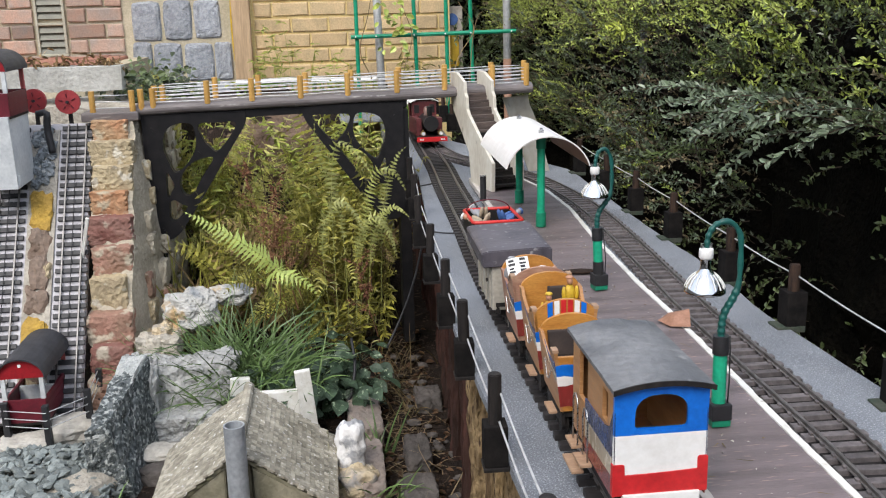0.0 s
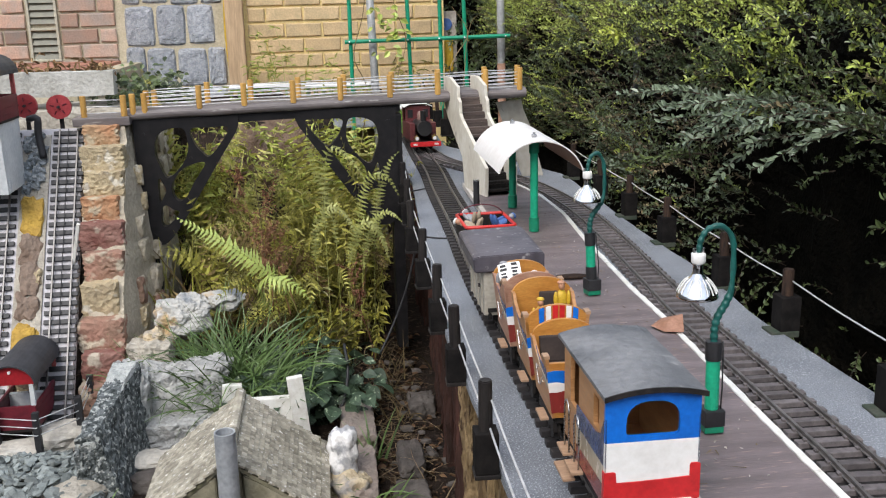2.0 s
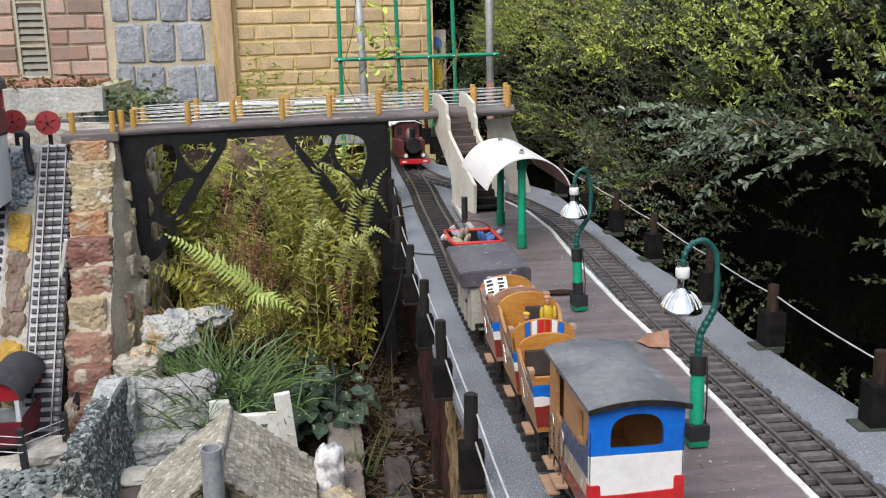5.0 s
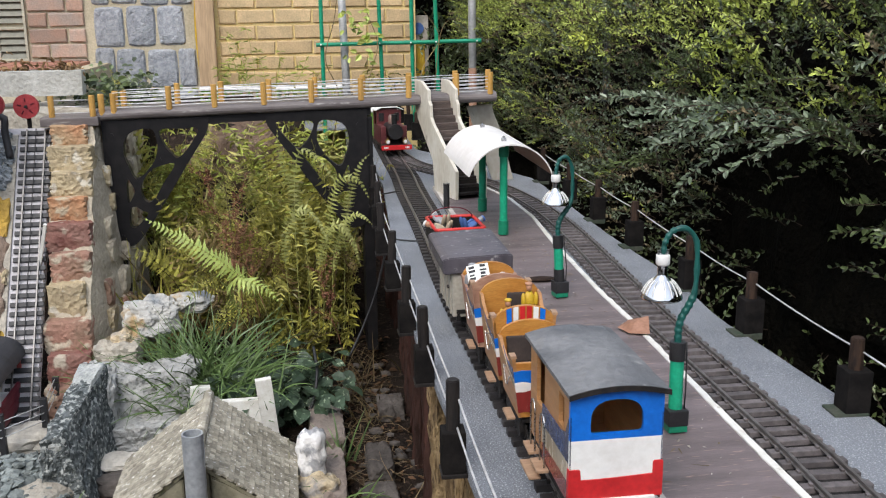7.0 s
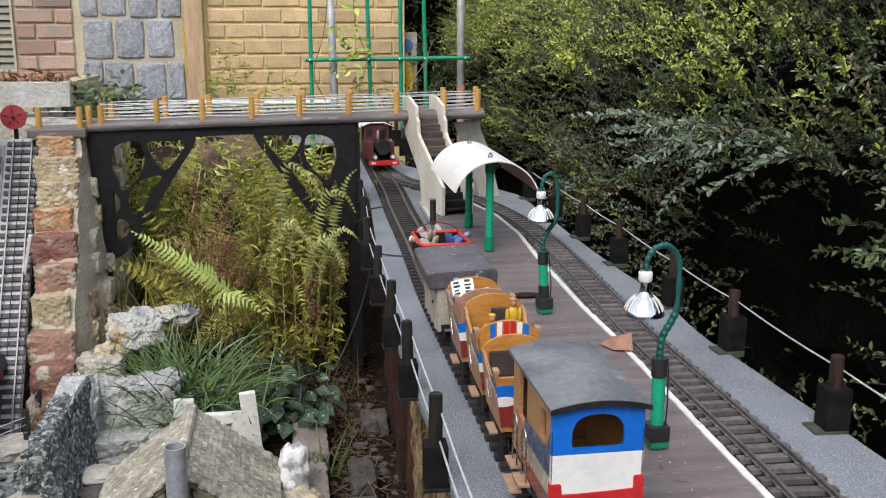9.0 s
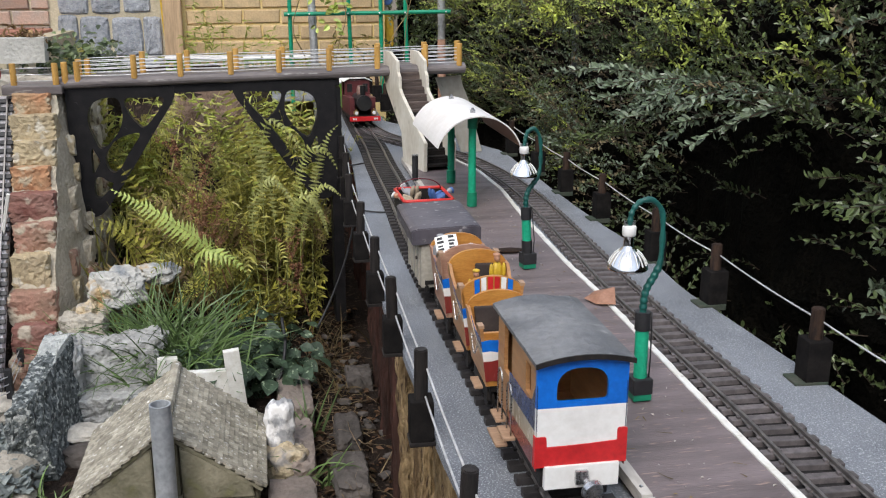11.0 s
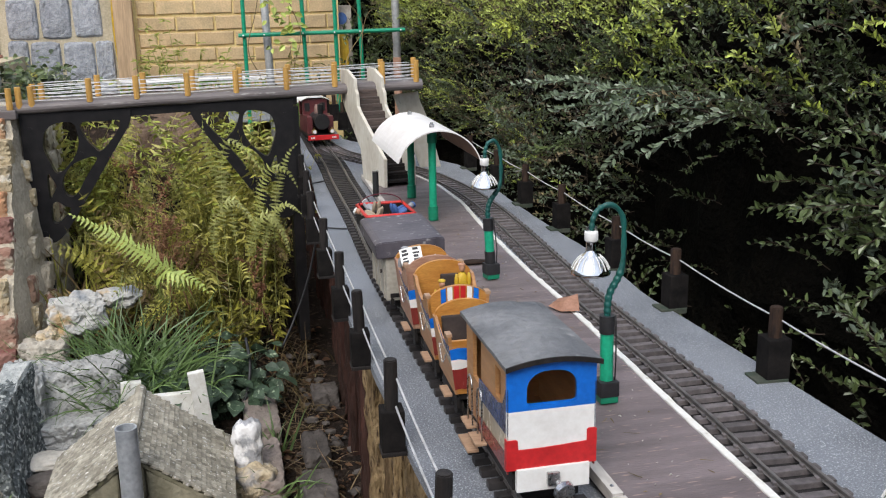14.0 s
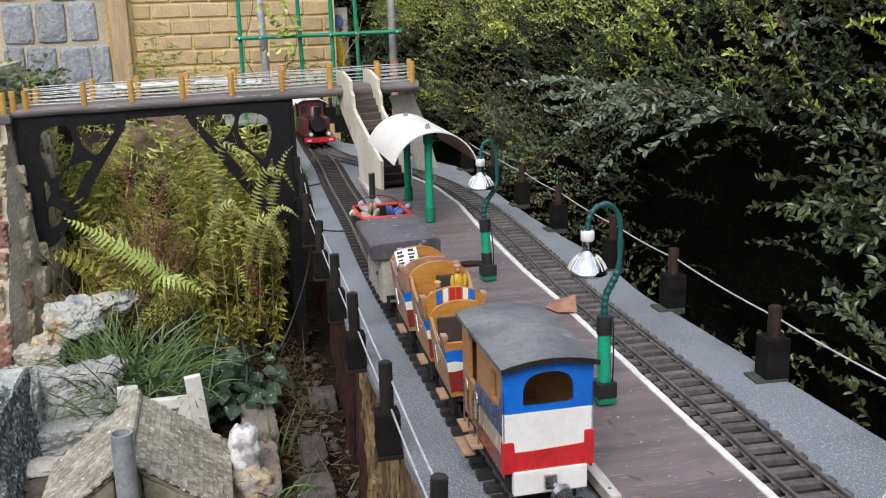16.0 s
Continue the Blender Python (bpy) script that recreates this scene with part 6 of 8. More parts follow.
tube(bm, smoothline([(-0.44, WY - 0.03, 1.5), (-0.437, WY - 0.03, 0.7), (-0.445, WY - 0.03, 0.4), (-0.435, WY - 0.035, 0.18), (-0.43, WY - 0.05, 0.02)], 0.03), 0.006, 8)
tagged(link("garden_hose", bm, M["yellowhose"], smooth=True), "yellow hose hanging down the wall", "hose")
# louvred vent window
vent = thing("window_1", "dark green louvred window in a pale frame", "window", kind="structure")
M["ventframe"] = mat("pale_window_frame", (0.45, 0.43, 0.33), (0.38, 0.36, 0.28), rough=0.7, scale=20, bump=0.2)
M["louvre"] = mat("dark_olive_louvre", (0.1, 0.1, 0.068), (0.15, 0.145, 0.1), rough=0.4, scale=20, bump=0.2)
for x0, x1, z0, z1 in ((VX0, VX0 + 0.012, 0.29, 1.3), (VX1 - 0.012, VX1, 0.29, 1.3), (VX0, VX1, 0.278, 0.29), (VX0 + 0.012, VX1 - 0.012, 0.425, 0.437), (VX0 + 0.012, VX1 - 0.012, 0.63, 0.642)):
    bm = B()
    box(bm, x0, x1, WY - 0.014, WY + 0.006, z0, z1, 0.002)
    part("window_frame", bm, M["ventframe"], vent)
for k in range(30):
    z = 0.305 + 0.033 * k
    if abs(z - 0.431) < 0.012 or abs(z - 0.636) < 0.012:
        continue
    bm = B()
    box(bm, VX0 + 0.012, VX1 - 0.012, -0.002, 0.002, -0.017, 0.017, 0.0, pose(0, WY - 0.002, z, -25))
    part("louvre", bm, M["louvre"], vent)

# ---- trellis, scaffold poles ----
M["polegrey"] = mat("dull_zinc_pole", (0.5, 0.5, 0.49), (0.36, 0.36, 0.36), rough=0.55, metal=0.4, scale=20, bump=0.15, depth=0.001)
M["trellis"] = mat("green_plastic_coated_bar", (0.01, 0.3, 0.16), (0.01, 0.24, 0.13), rough=0.4, scale=30, bump=0.05)
tr = thing("garden_trellis", "green garden trellis frame with climbing stems", "trellis", at=(0, 4.15, 0))
for x0, x1, z1 in ((0.128, 0.14, 1.0), (0.384, 0.372, 1.0), (0.512, 0.518, 1.0), (0.626, 0.612, 1.0)):
    bm = B()
    cyl(bm, (x0 + 0.012, 0, -0.05), (x1, 0, z1), 0.0085, n=8)
    part("upright", bm, M["trellis"], tr)
bm = B()
cyl(bm, (0.115, -0.012, 0.356), (0.82, -0.012, 0.364), 0.0085, n=8)
part("crossbar", bm, M["trellis"], tr)
for x in (0.134, 0.22, 0.381, 0.514, 0.623, 0.8):
    bm = B()
    cyl(bm, (x, -0.024, 0.356 + 0.011 * (x - 0.1)), (x, -0.018, 0.356 + 0.011 * (x - 0.1)), 0.0035, n=8)
    part("screw", bm, M["ceramic"], tr)
bm = B()
cyl(bm, (0.255, 4.18, -0.5), (0.215, 4.18, 1.1), 0.0165, n=16)
tagged(link("scaffold_pole", bm, M["polegrey"], smooth=True), "grey galvanised pole behind the trellis", "pole")
bm = B()
cyl(bm, (0.8, 4.2, -0.5), (0.785, 4.2, 1.4), 0.017, n=16)
pole = thing("scaffold_pole", "grey scaffold pole with a rusty lower end against the hedge", "pole")
part("tube", bm, M["polegrey"], pole, smooth=True)
bm = B()
cyl(bm, (0.8, 4.2, -0.5), (0.7935, 4.2, 0.245), 0.0178, n=16)
part("rusty_end", bm, M["rustedge"], pole, "rust-brown lower end", smooth=True)
bm = B()
cyl(bm, (1.0, 2.98, 0.2), (1.0, 2.98, 1.0), 0.011, n=12)
tagged(link("scaffold_pole", bm, M["galv"], smooth=True), "grey scaffold pole rising out of the hedge", "pole")
# red paving beyond the trough
M["paver"] = mat("red_clay_paver", (0.42, 0.2, 0.14), (0.3, 0.15, 0.11), rough=0.9, scale=20, bscale=140, bump=0.5, vary=0.3)
pav = thing("pavement", "red clay pavers in front of the house wall", "pavement", kind="structure")
bm = B()
box(bm, -2.4, -0.86, 3.6, WY - 0.01, 0.16, 0.262)
part("bedding", bm, M["mortar_grey"], pav)
bm = B()
box(bm, -0.042, 0.042, -0.085, 0.085, 0, 0.03, 0.004)
pm = bpy.data.meshes.new("paver")
bm.to_mesh(pm)
bm.free()
pm.materials.append(M["paver"])
for i in range(15):
    for j in range(7):
        o = new("paver", pm)
        o.parent = pav
        o.matrix_local = pose(-2.3 + 0.094 * i, 3.7 + 0.18 * j + (0.09 if i % 2 else 0), 0.245 + ra.uniform(-0.002, 0.002), 0, 0, ra.uniform(-1, 1))


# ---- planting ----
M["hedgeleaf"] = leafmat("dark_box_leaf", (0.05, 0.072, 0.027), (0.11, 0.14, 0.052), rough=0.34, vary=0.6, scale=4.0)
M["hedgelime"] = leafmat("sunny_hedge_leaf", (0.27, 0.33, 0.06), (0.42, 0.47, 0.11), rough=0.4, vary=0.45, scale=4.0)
M["hedgepale"] = leafmat("grey_green_leaf", (0.105, 0.142, 0.09), (0.2, 0.245, 0.16), rough=0.36, vary=0.35, scale=6.0)
M["hedgebrown"] = leafmat("withered_hedge_leaf", (0.13, 0.1, 0.055), (0.2, 0.16, 0.085), rough=0.6, vary=0.4)
# near-black backing colour that paints the shade deep in the foliage
M["hedgeshade"] = mat("hedge_shade_black", (0.005, 0.005, 0.004), (0.009, 0.008, 0.006), rough=0.95, spec=0.05, scale=14, bump=1.0, depth=0.03)
M["twig"] = mat("grey_brown_twig", (0.07, 0.052, 0.038), (0.04, 0.03, 0.024), rough=0.9, scale=30, bump=0.3)
M["fern"] = leafmat("olive_fern_green", (0.2, 0.19, 0.034), (0.37, 0.335, 0.07), rough=0.45, vary=0.55, scale=5.0)
M["fernfresh"] = leafmat("fresh_fern_green", (0.29, 0.36, 0.075), (0.39, 0.45, 0.12), rough=0.5, vary=0.12, scale=8.0)
M["fernpale"] = leafmat("pale_grey_green_fern", (0.26, 0.28, 0.075), (0.36, 0.36, 0.13), rough=0.5, vary=0.35, scale=5.0)
M["weed"] = leafmat("yellow_green_weed", (0.25, 0.235, 0.05), (0.42, 0.38, 0.1), rough=0.5, vary=0.45, scale=5.0)
M["sunweed"] = leafmat("sunlit_yellow_green_weed", (0.27, 0.31, 0.05), (0.4, 0.42, 0.1), rough=0.5, vary=0.4, scale=5.0)
M["brownplant"] = leafmat("brown_seed_head", (0.17, 0.075, 0.045), (0.25, 0.13, 0.075), rough=0.85, vary=0.4)
M["straw"] = leafmat("dry_straw", (0.24, 0.18, 0.09), (0.15, 0.11, 0.06), rough=0.85, vary=0.45)
M["deadgrass"] = leafmat("brown_dead_grass", (0.13, 0.095, 0.045), (0.075, 0.055, 0.03), rough=0.8, vary=0.45)
M["grass"] = leafmat("deep_grass_green", (0.08, 0.135, 0.042), (0.145, 0.215, 0.075), rough=0.45, vary=0.4)
M["broadleaf"] = mat("spotted_dark_leaf", (0.028, 0.05, 0.028), (0.045, 0.075, 0.04), rough=0.55, scale=20, bscale=120, bump=0.35, depth=0.002, vary=0.3, spots=(0.3, 0.36, 0.24), spot_scale=90, spot_at=0.66)
M["litter"] = leafmat("fallen_leaf_brown", (0.12, 0.068, 0.038), (0.06, 0.036, 0.022), rough=0.8, vary=0.5)


class Soup:
    """Gathers many small leaves and stems into one mesh."""

    def __init__(self):
        self.v, self.f, self.m = [], [], []

    def poly(self, pts, mat_i=0):
        b = len(self.v)
        self.v += pts
        self.f.append(tuple(range(b, b + len(pts))))
        self.m.append(mat_i)

    def leaf(self, p, d, n, l, w, fold=0.25, curl=0.15, mat_i=0):
        """Pointed oval leaf folded along its middle."""
        d = d.normalized()
        s = d.cross(n)
        if s.length < 1e-5:
            s = d.orthogonal()
        s.normalize()
        n = s.cross(d)
        b = len(self.v)
        up = n * (w * fold)
        dn = n * (-l * curl)
        self.v += [p, p + d * (l * 0.3) + s * (w * 0.42) + up, p + d * (l * 0.68) + s * (w * 0.4) + up + dn * 0.4, p + d * l + dn, p + d * (l * 0.68) - s * (w * 0.4) + up + dn * 0.4, p + d * (l * 0.3) - s * (w * 0.42) + up]
        self.f += [(b, b + 1, b + 2, b + 3), (b, b + 3, b + 4, b + 5)]
        self.m += [mat_i] * 2

    def blade(self, pts, w, n=None, mat_i=0):
        """Thin tapering ribbon along points."""
        b = len(self.v)
        k = len(pts)
        for i, p in enumerate(pts):
            d = pts[min(i + 1, k - 1)] - pts[max(i - 1, 0)]
            s = d.cross(n or Vector((0.2, -1, 0.3)))
            s = s.normalized() if s.length > 1e-6 else Vector((1, 0, 0))
            ww = w * (1 - i / (k - 1)) ** 0.7 * 0.5 + 0.0002
            self.v += [p + s * ww, p - s * ww]
        for i in range(k - 1):
            self.f.append((b + 2 * i, b + 2 * i + 1, b + 2 * i + 3, b + 2 * i + 2))
            self.m.append(mat_i)

    def stem(self, pts, r, mat_i=0):
        """Three-sided tapering stem."""
        b, k = len(self.v), len(pts)
        for i, p in enumerate(pts):
            d = (pts[min(i + 1, k - 1)] - pts[max(i - 1, 0)]).normalized()
            u = d.orthogonal().normalized()
            v = d.cross(u)
            rr = r * (1 - 0.7 * i / (k - 1))
            self.v += [p + (u * math.cos(a) + v * math.sin(a)) * rr for a in (0, 2.1, 4.2)]
        for i in range(k - 1):
            for j in range(3):
                a, c = b + 3 * i + j, b + 3 * i + (j + 1) % 3
                self.f.append((a, c, c + 3, a + 3))
                self.m.append(mat_i)

    def mesh(self, name, mats, parent=None, label="", stuff=True):
        me = bpy.data.meshes.new(name)
        me.from_pydata([tuple(p) for p in self.v], [], self.f)
        for mm in mats:
            me.materials.append(mm)
        if len(mats) > 1:
            me.polygons.foreach_set("material_index", self.m)
        me.update()
        o = new(name, me)
        o.parent = parent
        return tagged(o, label, kind="stuff" if stuff else "")


def rv(ra, s=1.0):
    return Vector((ra.gauss(0, 1), ra.gauss(0, 1), ra.gauss(0, 1))) * s


def arc(p, d, l, droop, k=7, ra=None, wig=0.0):
    """Points of a stem that leaves p along d and droops."""
    out, d, q = [p.copy()], d.normalized(), p.copy()
    for i in range(k - 1):
        d = (d + Vector((0, 0, -droop / k)) + (rv(ra, wig) if ra else Vector())).normalized()
        q = q + d * (l / (k - 1))
        out.append(q.copy())
    return out


# hedge of small dark leaves: leafy sprays over a near-black sheet painted as shade
hedge = thing("hedge", "tall dense dark green hedge of small leaves", "hedge")
ra = random.Random(101)
leaves, lime, twigs = Soup(), Soup(), Soup()


def face_x(y, z):
    base = 0.79 + 0.03 * math.sin(y * 2.1 + 0.5) + 0.03 * max(0.0, y - 3.0)
    return base + 0.06 * noise.noise(Vector((0.2, y * 2.2, z * 2.5))) + 0.55 * max(0.0, z - 0.3) ** 1.2 + 0.6 * max(0.0, 0.2 - z)


def low_z(y):
    step = min(max((2.4 - y) / 0.5, 0), 1)
    return -0.16 + 0.26 * step + 0.06 * noise.noise(Vector((9.1, y * 3.0, 0)))


def spray(p, d, l, leaf_l, soup, step=0.0075, droop=0.5, twig_r=0.0012):
    pts = arc(p, d, l, droop, max(5, int(l / 0.03)), ra, 0.1)
    twigs.stem(pts, twig_r)
    n = max(5, int(l / step))
    up0 = Vector((0, 0, 1))
    for k in range(n):
        u = (0.15 + 0.85 * k / (n - 1)) * (len(pts) - 1)
        i = min(int(u), len(pts) - 2)
        q = pts[i].lerp(pts[i + 1], u - i)
        t = (pts[i + 1] - pts[i]).normalized()
        side = t.cross(up0)
        side = side.normalized() if side.length > 1e-4 else Vector((1, 0, 0))
        for s in (-1, 1):
            if ra.random() < 0.14:
                continue
            an = ra.uniform(0, 2 * math.pi)
            side2 = side * math.cos(an) + t.cross(side) * math.sin(an)
            dd = t * ra.uniform(0.5, 1.0) + side2 * ra.uniform(0.5, 0.9) + up0 * ra.uniform(-0.1, 0.5) + rv(ra, 0.25)
            ll = leaf_l * ra.uniform(0.65, 1.15) * (1.0 if k < n - 2 else 0.75)
            soup.leaf(q, dd, up0 + Vector((-0.5, -0.4, 0)) + rv(ra, 0.6), ll, ll * ra.uniform(0.42, 0.55), 0.2, 0.12)


pale, brown = Soup(), Soup()
NEAR_SHOOTS = ((1.27, 0.16, 0.16, 7), (1.2, 0.12, 0.15, 6), (1.3, 0.06, 0.12, 3), (1.3, -0.04, 0.12, 4), (1.16, -0.07, 0.13, 5), (1.08, 0.2, 0.16, 5), (1.0, 0.1, 0.15, 4))
for k in range(9000):
    y = 0.55 + 4.9 * ra.random() ** 0.85
    z = low_z(y) + (0.82 - low_z(y)) * ra.random() ** 0.78
    q = Vector((3.3, y * 3.4, z * 6.0))
    gap = noise.noise(q) + 0.5 * noise.noise(q * 2.3) + ((0.45 * math.exp(-((z - 0.2) / 0.09) ** 2) - 0.4 * min(max((0.14 - z) / 0.1, 0), 1)) if y > 2.05 else 0.0)
    if z < 0.42 and gap > 0.02 + 0.8 * max(0.0, z - 0.3) + (0.16 if y > 3.0 else -0.03) and ra.random() < 0.93:
        continue
    if z < 0.25 and y < 2.7 and ra.random() < (0.78 if y > 1.3 else 0.6):
        continue
    depth = abs(ra.gauss(0, 0.085)) + (0.05 if gap > 0.05 and z < 0.4 else 0.0) + (0.07 if y < 2.5 and z < 0.36 else 0.0)
    x = face_x(y, z) + 0.05 + depth - 0.05 * max(0.0, -gap)
    p = Vector((x, y, z))
    d = Vector((-0.8, ra.gauss(-0.15, 0.6), ra.gauss(0.85, 0.5)))
    big = ra.random() < 0.1
    # lime leaves thicken with height: the lit hedge top is painted by colour
    top_light = min(max((z - 0.27) / 0.13, 0), 1) * (0.85 if y > 1.6 else 0.3) + (0.16 if y > 2.6 else -0.06)
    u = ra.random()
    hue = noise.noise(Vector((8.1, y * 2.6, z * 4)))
    if u < 0.06 + 0.62 * top_light + 0.2 * hue:
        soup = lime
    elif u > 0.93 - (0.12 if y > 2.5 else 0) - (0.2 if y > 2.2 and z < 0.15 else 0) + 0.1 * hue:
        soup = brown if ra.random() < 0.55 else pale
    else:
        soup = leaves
    spray(p, d, ra.uniform(0.06, 0.12) * (1.5 if big else 1), ra.uniform(0.0105, 0.015) * (0.85 if y > 2.0 else 1.0), soup, step=0.0066, droop=ra.uniform(0.2, 0.9))
# long arching sprays that catch the light over the dark underside
for y, z, l, dy in ((1.86, 0.262, 0.28, 0.0), (1.77, 0.268, 0.28, 0.1), (1.68, 0.275, 0.28, 0.0), (1.58, 0.285, 0.26, 0.1), (1.47, 0.29, 0.24, 0.1)):
    for j in range(4):
        p = Vector((face_x(y, z) + 0.13 + 0.03 * j, y + ra.uniform(-0.05, 0.05), z + ra.uniform(-0.035, 0.035)))
        spray(p, Vector((-1, dy + ra.uniform(-0.25, 0.25), ra.uniform(0.1, 0.4))), l * ra.uniform(0.7, 1.0), 0.0185, pale, 0.008, 0.7, 0.0018)
for y, z, l, dy in ((1.12, 0.17, 0.2, 0.3), (1.02, 0.12, 0.22, 0.4), (0.95, 0.2, 0.2, 0.2), (1.08, 0.03, 0.16, 0.3), (2.4, 0.1, 0.22, 0.1), (1.3, 0.16, 0.2, 0.1)):
    for j in range(3):
        p = Vector((face_x(y, z) + 0.15 + 0.03 * j, y + ra.uniform(-0.05, 0.05), z + ra.uniform(-0.03, 0.03)))
        spray(p, Vector((-1, dy + ra.uniform(-0.25, 0.25), ra.uniform(0.1, 0.4))), l * ra.uniform(0.7, 1.05), 0.0185, leaves, 0.008, 0.7, 0.0018)
# leafy shoots that stand out of the shade close by
for y, z, l, k in NEAR_SHOOTS:
    for j in range(k):
        p = Vector((1.0 + 0.04 * ra.random(), y + ra.gauss(0, 0.05), z + ra.gauss(0, 0.03)))
        spray(p, Vector((-0.8, ra.gauss(0.1, 0.4), ra.uniform(0.2, 1.0))), l * ra.uniform(0.7, 1.05), 0.0185, ra.choice((leaves, pale)), 0.0085, 0.5, 0.0017)
# bare crossing twigs
for k in range(22):
    y, z = ra.uniform(1.3, 3.6), ra.uniform(0.2, 0.5)
    twigs.stem(arc(Vector((face_x(y, z) + 0.1, y, z)), Vector((-0.35, ra.choice((-1, 1)), ra.gauss(0.1, 0.4))), ra.uniform(0.15, 0.35), 0.4, 8, ra, 0.09), ra.uniform(0.0012, 0.0026))
# thin growth deep in the shade
for k in range(260):
    y = ra.uniform(2.05, 3.3)
    z = ra.uniform(-0.12, 0.26)
    p = Vector((face_x(y, 0.2) + ra.uniform(0.1, 0.26), y, z))
    spray(p, Vector((-0.8, ra.gauss(0, 0.6), ra.gauss(0.5, 0.5))), ra.uniform(0.06, 0.12), 0.014, ra.choice((leaves, leaves, brown, pale)), 0.009, 0.6)
# scattered low sprays in the shade
for k in range(100):
    y = ra.uniform(0.6, 3.4)
    p = Vector((ra.uniform(0.98, 1.16), y, ra.uniform(-0.25, max(low_z(y), 0.05))))
    spray(p, Vector((-1, ra.gauss(0, 0.6), ra.gauss(0.2, 0.5))), ra.uniform(0.06, 0.13), 0.016, leaves, 0.013, 0.6)
for k in range(18):
    y = ra.uniform(0.72, 1.3)
    p = Vector((ra.uniform(0.9, 1.04), y, ra.uniform(-0.16, 0.26)))
    spray(p, Vector((-1, ra.gauss(0, 0.6), ra.gauss(0.3, 0.5))), ra.uniform(0.06, 0.12), 0.015, leaves, 0.012, 0.6)
# leafy shoots low beside the deck
for k in range(5):
    p = Vector((ra.uniform(0.8, 0.92), ra.uniform(0.98, 1.14), ra.uniform(-0.12, 0.0)))
    spray(p, Vector((ra.gauss(-0.4, 0.3), ra.gauss(0.2, 0.5), 1)), ra.uniform(0.08, 0.15), 0.0175, leaves, 0.011, 0.4)
for k in range(12):
    p = Vector((ra.uniform(0.78, 0.9), ra.uniform(1.15, 1.9), ra.uniform(-0.2, -0.08)))
    spray(p, Vector((ra.gauss(-0.3, 0.4), ra.gauss(0.0, 0.5), 1)), ra.uniform(0.06, 0.1), 0.014, leaves, 0.012, 0.6)
# pale yellow tip
tip = Soup()
for j in range(4):
    spray(Vector((0.85, 2.66, 0.39)), Vector((-0.7, ra.gauss(-0.3, 0.5), 0.5)), 0.06, 0.026, tip, 0.011, 0.3)
M["hedgetip"] = leafmat("bright_yellow_green_tip", (0.5, 0.55, 0.09), (0.6, 0.62, 0.16), rough=0.4, vary=0.2)
tip.mesh("young_shoot", [M["hedgetip"]], hedge, "bright yellow-green young shoot")
pale.mesh("leaf_mass", [M["hedgepale"]], hedge, "grey-green leaves on arching sprays")
brown.mesh("leaf_mass", [M["hedgebrown"]], hedge, "withered brown leaves")
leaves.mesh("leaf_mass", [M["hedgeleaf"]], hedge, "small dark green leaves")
lime.mesh("leaf_mass", [M["hedgelime"]], hedge, "yellow-green leaves of the upper shoots, also painting the lit top")
twigs.mesh("branchwork", [M["twig"]], hedge, "thin grey-brown branches")
# near-black sheet standing in for the shade within the hedge
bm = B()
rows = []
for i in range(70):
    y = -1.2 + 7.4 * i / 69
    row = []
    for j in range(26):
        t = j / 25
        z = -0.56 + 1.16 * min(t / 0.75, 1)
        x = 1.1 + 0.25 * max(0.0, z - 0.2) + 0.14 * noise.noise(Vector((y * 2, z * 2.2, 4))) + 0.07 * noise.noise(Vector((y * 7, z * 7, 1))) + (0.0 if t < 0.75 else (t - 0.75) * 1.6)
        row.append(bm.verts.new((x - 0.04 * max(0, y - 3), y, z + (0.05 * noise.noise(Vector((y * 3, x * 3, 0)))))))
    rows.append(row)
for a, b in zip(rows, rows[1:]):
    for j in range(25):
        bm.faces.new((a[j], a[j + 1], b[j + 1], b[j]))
part("inner_growth", bm, M["hedgeshade"], hedge, "near-black sheet painting the shade inside the hedge")


# dark shrub at the far end of the garden, past the wall
sh2 = thing("shrub", "dark shaded shrub past the corner of the wall", "shrub")
far_l, far_t = Soup(), Soup()
twigs = far_t
for k in range(420):
    p = Vector((ra.uniform(0.62, 1.3), ra.uniform(4.9, 5.6), ra.uniform(-0.3, 1.3)))
    spray(p, Vector((ra.gauss(0, 0.5), -1, ra.gauss(0.2, 0.5))), ra.uniform(0.12, 0.24), 0.034, far_l, 0.02, 0.5)
far_l.mesh("leaf_mass", [M["hedgeleaf"]], sh2)
far_t.mesh("branchwork", [M["twig"]], sh2)
# near-black lump that paints the shade behind the shrub
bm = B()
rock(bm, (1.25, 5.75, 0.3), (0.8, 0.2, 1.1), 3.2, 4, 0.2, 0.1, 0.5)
part("inner_growth", bm, M["hedgeshade"], sh2)


